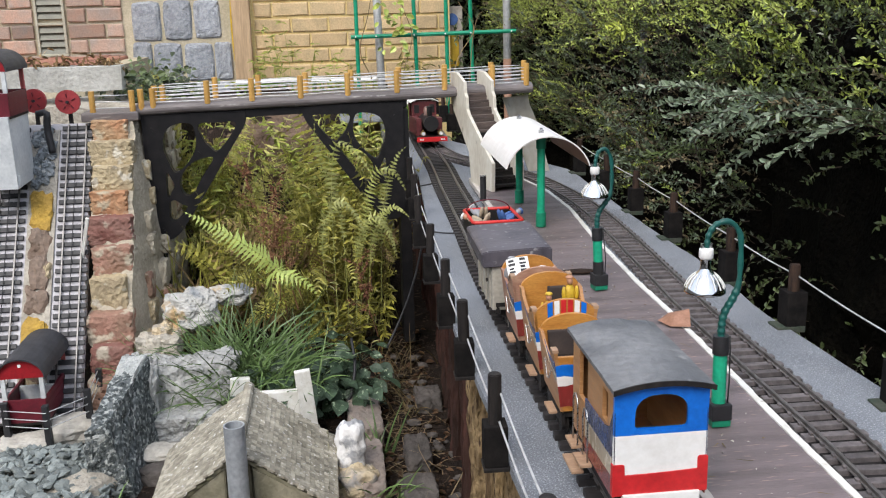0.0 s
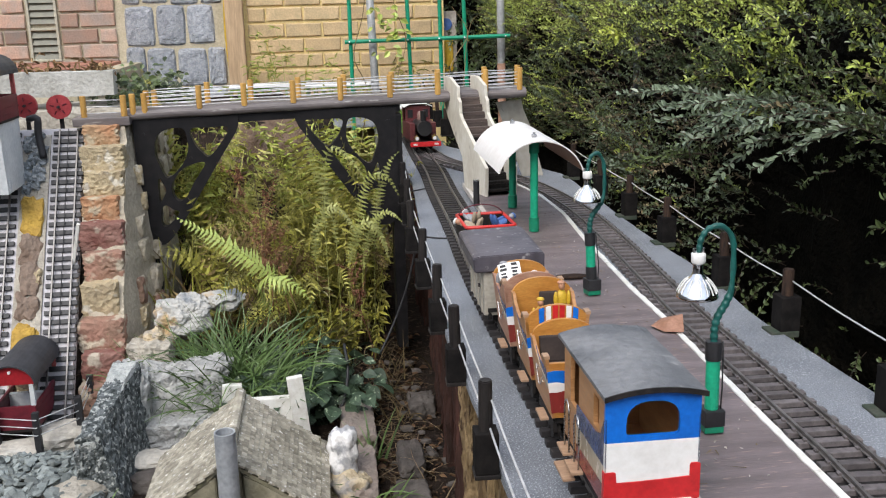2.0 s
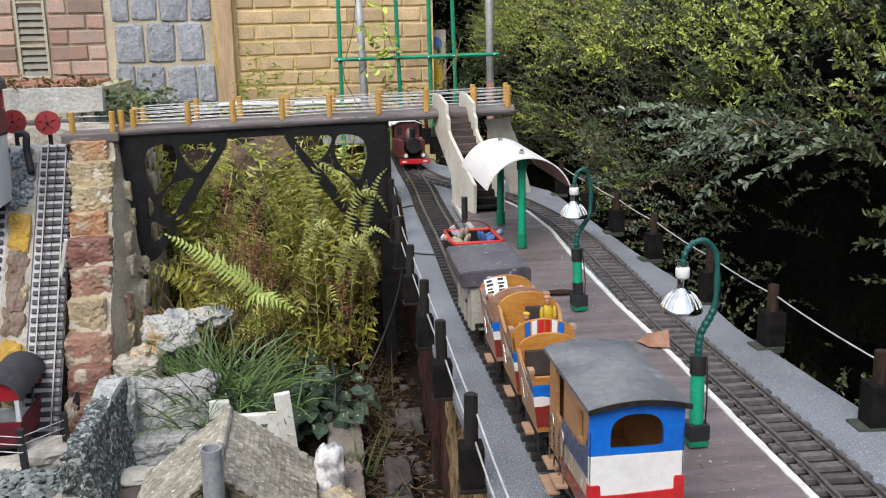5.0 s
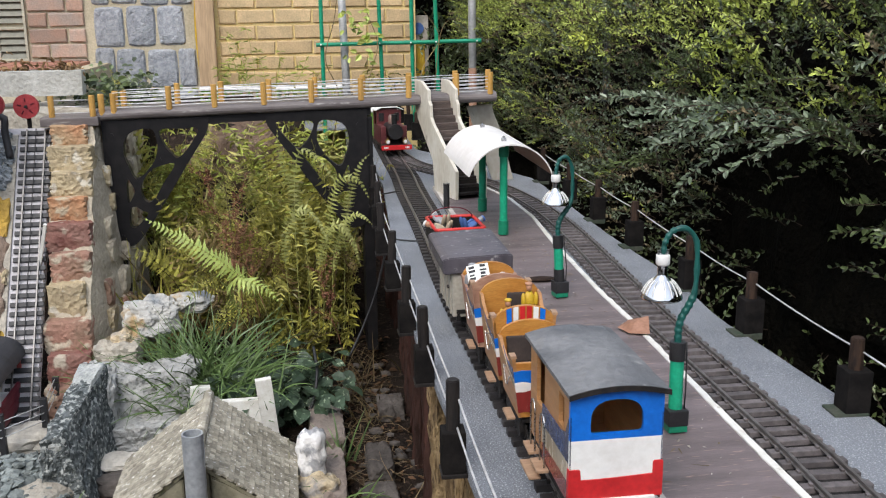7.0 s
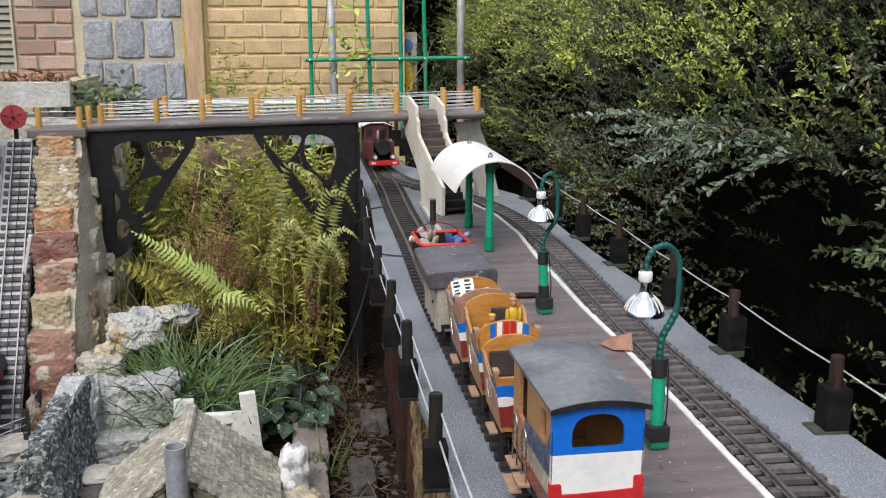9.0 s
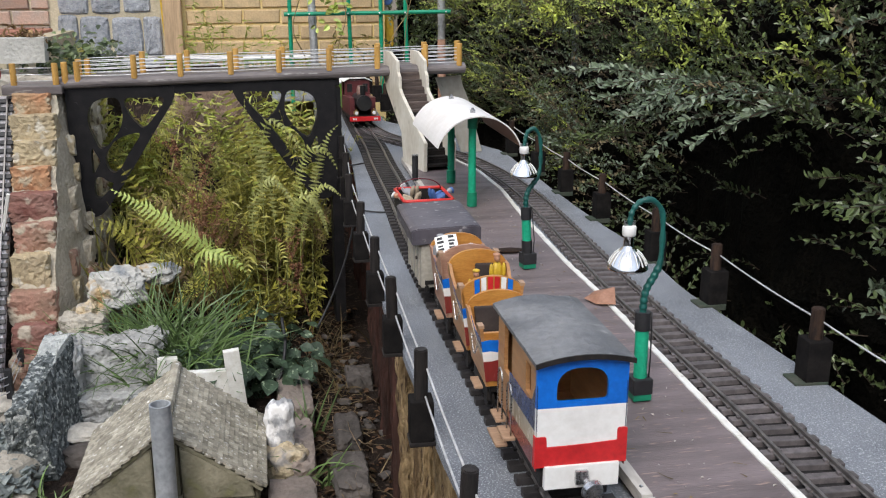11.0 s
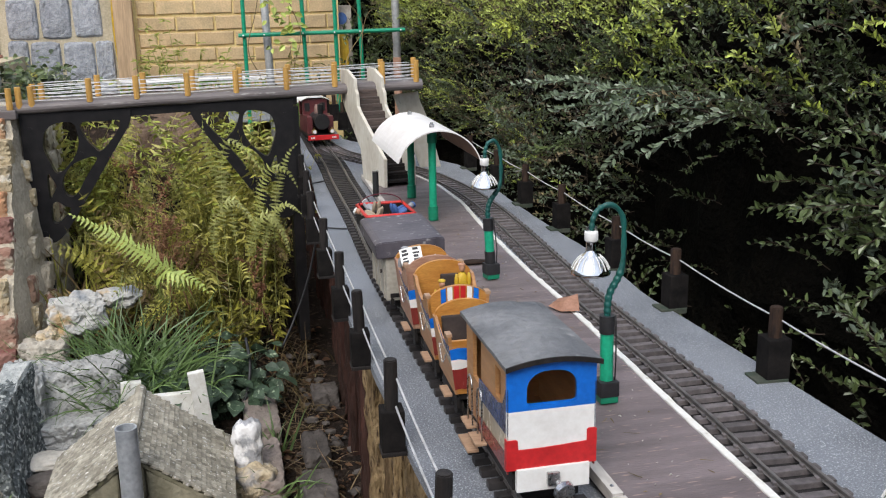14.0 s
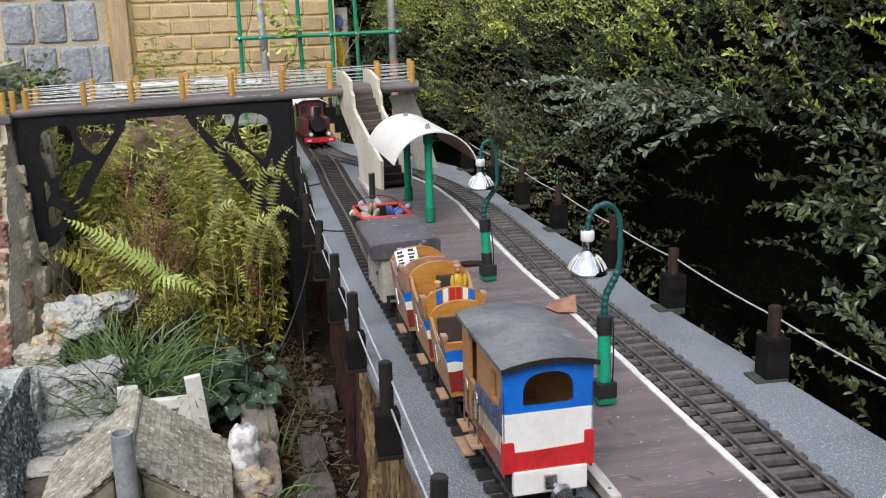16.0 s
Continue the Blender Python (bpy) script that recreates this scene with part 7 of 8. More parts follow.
# ferns
def frond(soup, pts, maxp, n=22, mat_i=0, up=Vector((0, -0.5, 1)), teeth=True, droop=0.0, bare=0.12, ratio=0.3):
    """Frond with toothed leaflets on both sides of a rachis."""
    soup.stem(pts, 0.0014, mat_i)
    m = len(pts) - 1
    for k in range(n):
        u = bare + (0.99 - bare) * k / (n - 1)
        i = min(int(u * m), m - 1)
        q = pts[i].lerp(pts[i + 1], u * m - i)
        t = (pts[i + 1] - pts[i]).normalized()
        side = t.cross(up).normalized()
        nn = side.cross(t)
        v = (u - bare) / (1 - bare)
        env = (math.sin(math.pi * min(1, v * 0.86 + 0.14)) ** 0.75) * (1 - 0.15 * v)
        ll = maxp * env * ra.uniform(0.88, 1.08)
        for s in (-1, 1):
            d = (side * s + t * ra.uniform(0.35, 0.7) + nn * ra.uniform(-0.4, 0.3) + Vector((0, 0, -droop))).normalized()
            w = max(ll * ratio, 0.008)
            e = d.cross(nn).normalized()
            b = len(soup.v)
            if teeth:
                seg = 6
                for j in range(seg + 1):
                    f = j / seg
                    ww = w * (1 - f ** 1.6) * (1.0 if j % 2 else 0.6) * (0.6 if j == 0 else 1)
                    c = q + d * (ll * f) - nn * (ll * 0.14 * f * f)
                    soup.v += [c + e * ww * 0.5, c - e * ww * 0.5]
                for j in range(seg):
                    soup.f.append((b + 2 * j, b + 2 * j + 2, b + 2 * j + 3, b + 2 * j + 1))
                    soup.m.append(mat_i)
            else:
                soup.leaf(q, d, nn, ll, w, 0.1, 0.2, mat_i)


def cut_frond(soup, pts, maxp, n=18, up=Vector((0, -0.5, 1)), droop=0.2, bare=0.2, tip=0.0):
    """Frond whose side branches carry two rows of small pointed leaflets."""
    soup.stem(pts, 0.0013)
    m = len(pts) - 1
    for k in range(n):
        v = k / (n - 1)
        u = bare + (0.99 - bare) * v
        i = min(int(u * m), m - 1)
        q = pts[i].lerp(pts[i + 1], u * m - i)
        t = (pts[i + 1] - pts[i]).normalized()
        side = t.cross(up).normalized()
        nn = side.cross(t)
        env = min(1.0, 0.45 + v * 2.2) * (1 - v) ** 0.75 + 0.1
        for s in (-1, 1):
            if ra.random() < 0.06:
                continue
            ll = maxp * env * ra.uniform(0.8, 1.12)
            d = (side * s + t * ra.uniform(0.3, 0.75) + nn * ra.uniform(-0.5, 0.35) + Vector((0, 0, -droop * ra.uniform(0.4, 1.3)))).normalized()
            e = d.cross(nn).normalized()
            steps = max(4, int(ll / 0.0085))
            for j in range(steps):
                f = (j + 0.6) / steps
                c = q + d * (ll * f) - Vector((0, 0, ll * 0.22 * f * f))
                lw = ll * 0.26 * (1 - f) ** 0.55 + 0.0045
                hw = ll / steps * 0.46
                for r in (-1, 1):
                    g = e * (r * lw) + d * (lw * 0.45) + nn * (lw * ra.uniform(-0.25, 0.2))
                    soup.poly([c - d * hw, c + g * 0.55 - d * hw * 0.8, c + g, c + g * 0.5 + d * hw])


M["dryearth"] = mat("dry_brown_earth", (0.2, 0.14, 0.1), (0.13, 0.088, 0.062), rough=0.95, scale=12, bscale=110, bump=1.0, depth=0.012)
bm = B()
rock(bm, (-0.2, 3.66, -0.14), (0.24, 0.3, 0.25), 12.7, 5, 0.25, 0.12, 0.2)
tagged(link("earth_bank", bm, M["dryearth"], smooth=True), "bare brown earth bank behind the ferns", "earth bank")
fern = thing("fern", "fresh light green fern with arching fronds", "fern")
for base, mids, mp, n in (((-0.06, 2.42, -0.4), ((-0.085, 2.34, -0.24), (-0.124, 2.29, -0.152), (-0.16, 2.27, -0.109), (-0.208, 2.26, -0.066), (-0.268, 2.26, -0.023), (-0.357, 2.26, 0.03)), 0.04, 32), ((-0.09, 2.42, -0.4), ((-0.165, 2.32, -0.2), (-0.15, 2.24, -0.13), (-0.108, 2.21, -0.132), (-0.071, 2.2, -0.148), (-0.045, 2.19, -0.178)), 0.042, 24)):
    s = Soup()
    frond(s, smoothline([base, *mids], 0.02), mp, n, up=Vector((0.05, -0.8, 0.9)), bare=0.42, droop=0.35, ratio=0.34)
    s.mesh("frond", [M["fernfresh"]], fern, stuff=False)

M["deadfern"] = leafmat("withered_brown_fern", (0.15, 0.1, 0.045), (0.24, 0.17, 0.075), rough=0.8, vary=0.4)
ra = random.Random(55)
for cx, cy, n, h, mm in ((-0.42, 2.95, 8, 0.62, "weed"), (-0.36, 2.85, 8, 0.56, "fern"), (0.13, 2.76, 10, 0.62, "weed"), (0.1, 2.86, 10, 0.64, "fern"), (-0.3, 2.85, 6, 0.32, "weed"), (-0.22, 2.9, 5, 0.3, "fern"), (-0.14, 2.7, 6, 0.33, "weed"), (-0.05, 2.78, 9, 0.5, "weed"), (0.03, 2.62, 9, 0.46, "fern"), (0.08, 2.75, 9, 0.52, "weed"), (-0.36, 3.1, 6, 0.28, "weed"), (0.0, 3.05, 8, 0.5, "weed"), (-0.47, 3.1, 8, 0.44, "fern"), (0.12, 3.0, 9, 0.5, "weed"), (0.1, 3.4, 9, 0.36, "weed"), (-0.42, 3.4, 6, 0.2, "weed"), (-0.45, 3.6, 7, 0.14, "weed"), (0.16, 3.35, 8, 0.4, "fern"), (0.2, 3.6, 8, 0.2, "weed"), (-0.52, 3.3, 8, 0.3, "weed")):
    t = thing("fern", "tall olive-green fern under the footbridge", "fern", "ferns under the bridge")
    cy += 0.1 if cy < 2.95 else 0.0
    gz = ground_z(cx, cy)
    for k in range(n):
        a = ra.uniform(0, 2 * math.pi)
        p = Vector((cx + ra.gauss(0, 0.03), cy + ra.gauss(0, 0.03), gz))
        ca = math.cos(a) if cx < 0.0 else -0.7 * abs(math.cos(a)) + 0.15
        d = Vector((ca * 0.42, math.sin(a) * 0.42 + 0.02 + (0.35 if cx < -0.28 else 0.0), 1))
        hh = h * ra.uniform(0.7, 1.12)
        s = Soup()
        lean = ra.uniform(0.9, 2.2) if cx > -0.28 and h < 0.6 else ra.uniform(0.2, 0.9)
        line, up = arc(p, d, hh * 1.12, lean, 10, ra, 0.04), Vector((ra.gauss(0, 0.6), -1, 0.7))
        if k % 3 == 0:
            cut_frond(s, line, ra.uniform(0.05, 0.08), ra.randint(11, 15), up=up, droop=ra.uniform(0.1, 0.6), bare=ra.uniform(0.25, 0.5))
        else:
            frond(s, line, ra.uniform(0.035, 0.06), ra.randint(14, 20), up=up, droop=ra.uniform(0.1, 0.6), bare=ra.uniform(0.25, 0.5), ratio=0.34)
        s.mesh("frond", [M["deadfern"] if ra.random() < 0.1 else M[mm]], t, stuff=False)
# fronds that hang over the front of the right bracket and the trench
t = thing("fern", "leaning fern with drooping finely cut fronds", "fern", "ferns under the bridge")
for base, mids, mp in (((0.06, 2.5, -0.36), ((0.08, 2.47, -0.1), (0.11, 2.44, 0.06), (0.16, 2.42, 0.07), (0.19, 2.41, 0.02)), 0.035), ((0.03, 2.5, -0.36), ((0.02, 2.46, -0.05), (-0.03, 2.44, 0.12), (-0.035, 2.43, 0.215)), 0.03), ((0.0, 2.5, -0.36), ((0.0, 2.44, 0.02), (0.02, 2.42, 0.15), (0.07, 2.4, 0.12), (0.11, 2.39, 0.06)), 0.032), ((0.12, 2.52, -0.36), ((0.13, 2.46, -0.05), (0.165, 2.42, 0.1), (0.21, 2.4, 0.15)), 0.03), ((0.08, 2.5, -0.36), ((0.1, 2.45, -0.12), (0.15, 2.42, -0.02), (0.2, 2.4, -0.05)), 0.028), ((0.05, 2.5, -0.36), ((0.06, 2.44, -0.14), (0.1, 2.41, -0.04), (0.14, 2.4, -0.08), (0.16, 2.4, -0.15)), 0.035), ((-0.02, 2.5, -0.36), ((-0.03, 2.44, -0.1), (0.01, 2.41, 0.0), (0.05, 2.4, -0.02), (0.08, 2.39, -0.08)), 0.033)):
    s = Soup()
    frond(s, smoothline([base, *mids], 0.025), mp * 0.62, 28, up=Vector((ra.gauss(0, 0.4), -1, 0.5)), droop=0.5, bare=0.45, ratio=0.32)
    s.mesh("frond", [M["fernpale"]], t, stuff=False)
# low leaning fronds that hide the stems
t = thing("fern", "low sprawling yellow-green fern beneath the bridge", "fern", "ferns under the bridge")
for k in range(48):
    x, y = ra.uniform(-0.3, 0.0), ra.uniform(2.52, 2.74)
    p = Vector((x, y, ground_z(x, y) + ra.uniform(0.0, 0.2)))
    s = Soup()
    line = arc(p, Vector((-abs(ra.gauss(0.0, 0.5)), ra.gauss(-0.2, 0.3), 1)), ra.uniform(0.16, 0.34), ra.uniform(1.2, 2.6), 9, ra, 0.05)
    (cut_frond if k % 3 == 0 else frond)(s, line, ra.uniform(0.035, 0.055), 14, up=Vector((ra.gauss(0, 0.6), -1, 0.7)), droop=ra.uniform(0.2, 0.7), bare=0.12)
    s.mesh("frond", [M[ra.choice(("fern", "weed", "fern", "deadfern", "deadfern") if x > -0.18 else ("fern", "deadgrass", "deadfern"))]], t, stuff=False)

# weeds: leafy stems among the ferns
for k in range(16):
    cx, cy = ra.uniform(-0.06, 0.13) if k < 8 or k > 11 else ra.uniform(-0.3, -0.1), ra.uniform(2.66, 2.95) if k < 12 else ra.uniform(2.54, 2.66)
    tall = 1.0 if k < 8 else 0.62 if k < 12 else 0.4
    t = thing("weed", "leggy yellow-green weed with narrow leaves", "weed", "weeds under the bridge")
    s = Soup()
    for j in range(6):
        p = Vector((cx + ra.gauss(0, 0.03), cy + ra.gauss(0, 0.03), ground_z(cx, cy)))
        pts = arc(p, Vector((ra.gauss(0.03, 0.16), ra.gauss(0.02, 0.12), 1)), tall * ra.uniform(0.32, 0.6), ra.uniform(0, 0.7), 10, ra, 0.08)
        s.stem(pts, 0.0018)
        for i in range(3, 10):
            for _ in range(5):
                q = pts[i - 1].lerp(pts[i], ra.random())
                d = Vector((ra.gauss(0, 1), ra.gauss(-0.2, 1), ra.uniform(-0.5, 0.6)))
                ll = ra.uniform(0.014, 0.036)
                s.leaf(q, d, Vector((0, -0.3, 1)) + rv(ra, 0.5), ll, ll * 0.3, 0.2, 0.3)
    s.mesh("foliage", [M["weed" if k < 12 else "fern"]], t, stuff=False)
for cx, cy, n, h in ((-0.34, 2.66, 18, 0.36), (-0.2, 2.64, 9, 0.34), (-0.05, 2.62, 9, 0.42), (0.03, 2.7, 8, 0.46), (-0.42, 2.62, 26, 0.3), (0.08, 2.95, 12, 0.5), (0.02, 2.9, 16, 0.55), (-0.36, 2.95, 30, 0.5)):
    t = thing("tall_grass", "tall arching yellow-green grass under the bridge", "grass", "tall grass clumps")
    s = Soup()
    for k in range(n):
        x, y = cx + ra.gauss(0, 0.04), cy + ra.gauss(0, 0.04)
        pts = arc(Vector((x, y, ground_z(x, y))), Vector((ra.gauss(0, 0.16), ra.gauss(-0.08, 0.16), 1)), h * ra.uniform(0.6, 1.15), ra.uniform(0.1, 1.3), 9, ra, 0.03)
        s.blade(pts, ra.uniform(0.003, 0.009), Vector((ra.gauss(0, 0.6), -1, 0.2)), ra.choice((0, 0, 1)))
    tagged(s.mesh("blade_mass", [M["fern"], M["deadgrass"]], t), kind="stuff")
for cx, cy, h in ((-0.46, 3.02, 0.5), (-0.42, 3.15, 0.48), (-0.37, 3.0, 0.46), (-0.5, 3.25, 0.42), (0.02, 3.2, 0.56), (0.1, 3.1, 0.7), (0.06, 3.2, 0.7), (0.12, 3.25, 0.72), (0.05, 3.05, 0.66), (0.1, 3.3, 0.7), (-0.02, 3.3, 0.6)):
    t = thing("weed", "bright yellow-green leafy weed behind the bracket", "weed", "weeds under the bridge")
    s = Soup()
    for j in range(9):
        pts = arc(Vector((cx + ra.gauss(0, 0.03), cy + ra.gauss(0, 0.03), ground_z(cx, cy))), Vector((ra.gauss(0, 0.18) if cx < 0 else -abs(ra.gauss(0.05, 0.18)), ra.gauss(-0.1, 0.15), 1)), h * ra.uniform(0.6, 1.05), ra.uniform(0, 0.8), 10, ra, 0.08)
        s.stem(pts, 0.0018)
        for i in range(3, 10):
            for _ in range(5):
                ll = ra.uniform(0.016, 0.038)
                s.leaf(pts[i - 1].lerp(pts[i], ra.random()), Vector((ra.gauss(0, 1), ra.gauss(-0.3, 0.8), ra.uniform(-0.4, 0.5))), Vector((0, -0.4, 1)) + rv(ra, 0.5), ll, ll * 0.34, 0.2, 0.3)
    s.mesh("foliage", [M["sunweed"]], t, stuff=False)
s = Soup()
s.stem(smoothline([(-0.16, 2.5, -0.3), (-0.165, 2.49, -0.1), (-0.175, 2.48, 0.06), (-0.195, 2.47, 0.2)], 0.03), 0.0024)
tagged(s.mesh("dry_stalk", [M["straw"]], stuff=False), "single tall straw-coloured stalk under the bridge", "dry stalk")
# brown seed heads, branched and lumpy
for x, y, z0, z1 in ((-0.135, 2.5, -0.32, 0.07), (-0.105, 2.48, -0.3, 0.02), (-0.15, 2.47, -0.3, -0.02), (-0.085, 2.47, -0.3, -0.03), (0.11, 2.4, -0.42, -0.17)):
    t = thing("seed_head", "upright brown dried dock seed head", "dried plant", "brown seed heads")
    s = Soup()
    main = arc(Vector((x, y, z0)), Vector((ra.gauss(0, 0.1), -0.05, 1)), z1 - z0, 0.1, 10, ra, 0.05)
    s.stem(main, 0.002)
    for j in range(11):
        i = ra.randint(4, 9)
        pts = arc(main[i], Vector((ra.gauss(0, 0.7), ra.gauss(-0.1, 0.5), 1)), ra.uniform(0.03, 0.08), 0.4, 6, ra, 0.12)
        s.stem(pts, 0.001)
        for i in range(26):
            k = ra.randint(1, 5)
            q = pts[k - 1].lerp(pts[k], ra.random()) + rv(ra, 0.0032)
            s.leaf(q, rv(ra, 1), rv(ra, 1), ra.uniform(0.005, 0.009), 0.005, 0.2, 0.2)
    s.mesh("seed_head_tuft", [M["brownplant"]], t)

# grass
def tuft(cx, cy, n, h, spread, mm, label, group, cz=None, wide=0.0062, lean=(0, -0.15)):
    t = thing("grass_tuft", label, "grass", group)
    s = Soup()
    for k in range(n):
        x, y = cx + ra.gauss(0, spread), cy + ra.gauss(0, spread * 0.7)
        p = Vector((x, y, (ground_z(x, y) if cz is None else cz) - 0.003))
        a = ra.uniform(0, 6.28)
        pts = arc(p, Vector((math.cos(a) * 0.4 + lean[0], math.sin(a) * 0.4 + lean[1], 1)), h * ra.uniform(0.5, 1.15), ra.uniform(0.6, 2.2), 7, ra, 0.04)
        s.blade(pts, wide * ra.uniform(0.6, 1.2), Vector((ra.gauss(0, 0.5), -1, ra.gauss(0.3, 0.4))))
    tagged(s.mesh("blade_mass", [M[mm]], t), kind="stuff")


for cx, cy, n, h in ((-0.33, 2.28, 90, 0.25), (-0.26, 2.25, 130, 0.28), (-0.2, 2.26, 120, 0.28), (-0.15, 2.25, 90, 0.24), (-0.38, 2.3, 60, 0.23), (-0.24, 2.2, 70, 0.24), (-0.42, 2.32, 30, 0.2), (-0.18, 2.18, 60, 0.2)):
    tuft(cx, cy, n, h, 0.045, "grass", "lush arching dark green grass tuft", "grass tufts by the boulders")
tuft(-0.52, 1.68, 120, 0.08, 0.05, "grass", "short green grass tuft beside the cottage", "grass tufts by the cottage")
tuft(-0.44, 1.75, 60, 0.07, 0.04, "grass", "short green grass tuft beside the cottage", "grass tufts by the cottage")
tuft(-0.5, 1.5, 90, 0.07, 0.06, "grass", "short green grass tuft beside the cottage", "grass tufts by the cottage")
tuft(0.085, 1.98, 14, 0.13, 0.012, "grass", "thin grass tuft in the trench", "grass tufts in the trench")
tuft(0.08, 1.75, 14, 0.13, 0.015, "grass", "thin grass tuft in the trench", "grass tufts in the trench")
for cx, cy, n, h in ((-0.44, 2.55, 50, 0.24), (-0.36, 2.6, 40, 0.22), (0.1, 2.35, 24, 0.14), (0.13, 2.2, 20, 0.1), (0.16, 2.5, 16, 0.16), (-0.05, 2.5, 30, 0.25)):
    tuft(cx, cy, n, h, 0.04, "deadgrass", "dry straw-coloured grass tuft", "dry grass tufts", wide=0.0035)
# flattened straw and fallen leaves along the trench
s = Soup()
for k in range(420):
    x, y = ra.uniform(0.06, 0.22), ra.uniform(1.4, 2.75)
    p = Vector((x, y, ground_z(x, y) + ra.uniform(0.0, 0.03)))
    s.blade(arc(p, Vector((ra.gauss(0, 1), ra.gauss(0, 1), ra.uniform(0, 0.35))), ra.uniform(0.03, 0.12), 0.6, 5, ra, 0.12), ra.uniform(0.001, 0.0032), Vector((0, 0, 1)))
# darker tone of the straw colour for the trench
M["oldstraw"] = leafmat("darker_old_straw", (0.2, 0.145, 0.085), (0.11, 0.08, 0.048), rough=0.85, vary=0.5)
tagged(s.mesh("straw_litter", [M["oldstraw"]]), "tangled dry straw lying in the trench", "straw", kind="stuff")
s = Soup()
for k in range(700):
    x, y = (ra.uniform(0.05, 0.25), ra.uniform(1.35, 2.8)) if k < 450 else (ra.uniform(-0.5, 0.15), ra.uniform(2.1, 3.2))
    ll = ra.uniform(0.008, 0.028)
    s.leaf(Vector((x, y, ground_z(x, y) + ra.uniform(0.002, 0.012))), Vector((ra.gauss(0, 1), ra.gauss(0, 1), ra.gauss(0, 0.25))), Vector((0, 0, 1)) + rv(ra, 0.4), ll, ll * 0.55, 0.3, 0.3)
tagged(s.mesh("leaf_litter", [M["litter"]]), "brown fallen leaves on damp soil", "leaf litter", kind="stuff")
# broad spotted leaves
for cx, cy in ((-0.09, 2.24), (-0.04, 2.2), (0.01, 2.24), (-0.12, 2.3), (0.03, 2.31), (-0.03, 2.3), (-0.07, 2.36), (0.015, 2.38), (-0.14, 2.22)):
    t = thing("lungwort", "clump of dark leaves with pale spots", "plant", "spotted-leaf clumps")
    for k in range(17):
        a = ra.uniform(0, 6.28)
        p = Vector((cx + ra.gauss(0, 0.012), cy, ground_z(cx, cy)))
        pts = arc(p, Vector((math.cos(a) * 0.5, math.sin(a) * 0.5 - 0.2, 1)), ra.uniform(0.06, 0.16), 0.8, 5, ra, 0.05)
        s = Soup()
        s.stem(pts, 0.0018)
        d = (pts[-1] - pts[-2]).normalized()
        d = Vector((d.x, d.y - 0.3, d.z * 0.3 - 0.25))
        ll = ra.uniform(0.034, 0.058)
        nn = Vector((0, -0.45, 1)) + rv(ra, 0.45)
        dd = d.normalized()
        sd = dd.cross(nn).normalized()
        n2 = sd.cross(dd)
        prof = (0.0, 0.55, 0.9, 1.0, 0.92, 0.7, 0.38, 0.0)
        L = [pts[-1] + dd * (ll * i / 7) - n2 * (ll * 0.2 * (i / 7) ** 2) + sd * (ll * 0.36 * w) + n2 * (ll * 0.06 * w) for i, w in enumerate(prof)]
        C = [pts[-1] + dd * (ll * i / 7) - n2 * (ll * 0.2 * (i / 7) ** 2) for i in range(8)]
        R = [pts[-1] + dd * (ll * i / 7) - n2 * (ll * 0.2 * (i / 7) ** 2) - sd * (ll * 0.36 * w) + n2 * (ll * 0.06 * w) for i, w in enumerate(prof)]
        for i in range(7):
            s.poly([C[i], C[i + 1], L[i + 1], L[i]])
            s.poly([C[i], R[i], R[i + 1], C[i + 1]])
        s.mesh("leaf", [M["broadleaf"]], t, stuff=False)
# ivy by the trough, dry stems in it
t = thing("ivy", "dark green ivy spilling beside the stone trough", "ivy")
s = Soup()
for k in range(900):
    p = Vector((ra.gauss(-0.52, 0.06), ra.gauss(3.05, 0.06), 0.25 + abs(ra.gauss(0, 0.042)) - 0.03))
    ll = ra.uniform(0.014, 0.028)
    s.leaf(p, Vector((ra.gauss(0, 1), -0.8, ra.gauss(-0.1, 0.5))), Vector((0, -0.8, 1)) + rv(ra, 0.3), ll, ll * 0.8, 0.15, 0.2)
s.mesh("leaf_mass", [M["hedgeleaf"]], t)
bm = B()
rock(bm, (-0.52, 3.1, 0.1), (0.1, 0.1, 0.17), 9.3, 3, 0.2, 0.1, 0.3)
part("root_bank", bm, M["soil"], t)
M["drystem"] = leafmat("pale_dry_leaf", (0.34, 0.23, 0.12), (0.22, 0.13, 0.07), rough=0.8, vary=0.5)
t = thing("dry_plant", "dry brown stems and leaves in the trough", "dried plant")
s = Soup()
for k in range(60):
    p = Vector((ra.uniform(-0.98, -0.6), ra.uniform(2.925, 2.96), 0.322))
    pts = arc(p, Vector((ra.gauss(0, 0.5), ra.gauss(-0.1, 0.3), 1)), ra.uniform(0.02, 0.07), 1.5, 6, ra, 0.15)
    s.stem(pts, 0.001)
    for _ in range(5):
        ll = ra.uniform(0.01, 0.026)
        s.leaf(pts[ra.randint(1, 5)], rv(ra, 1), Vector((0, 0, 1)) + rv(ra, 0.5), ll, ll * 0.5, 0.3, 0.4)
s.mesh("stemwork", [M["drystem"]], t)
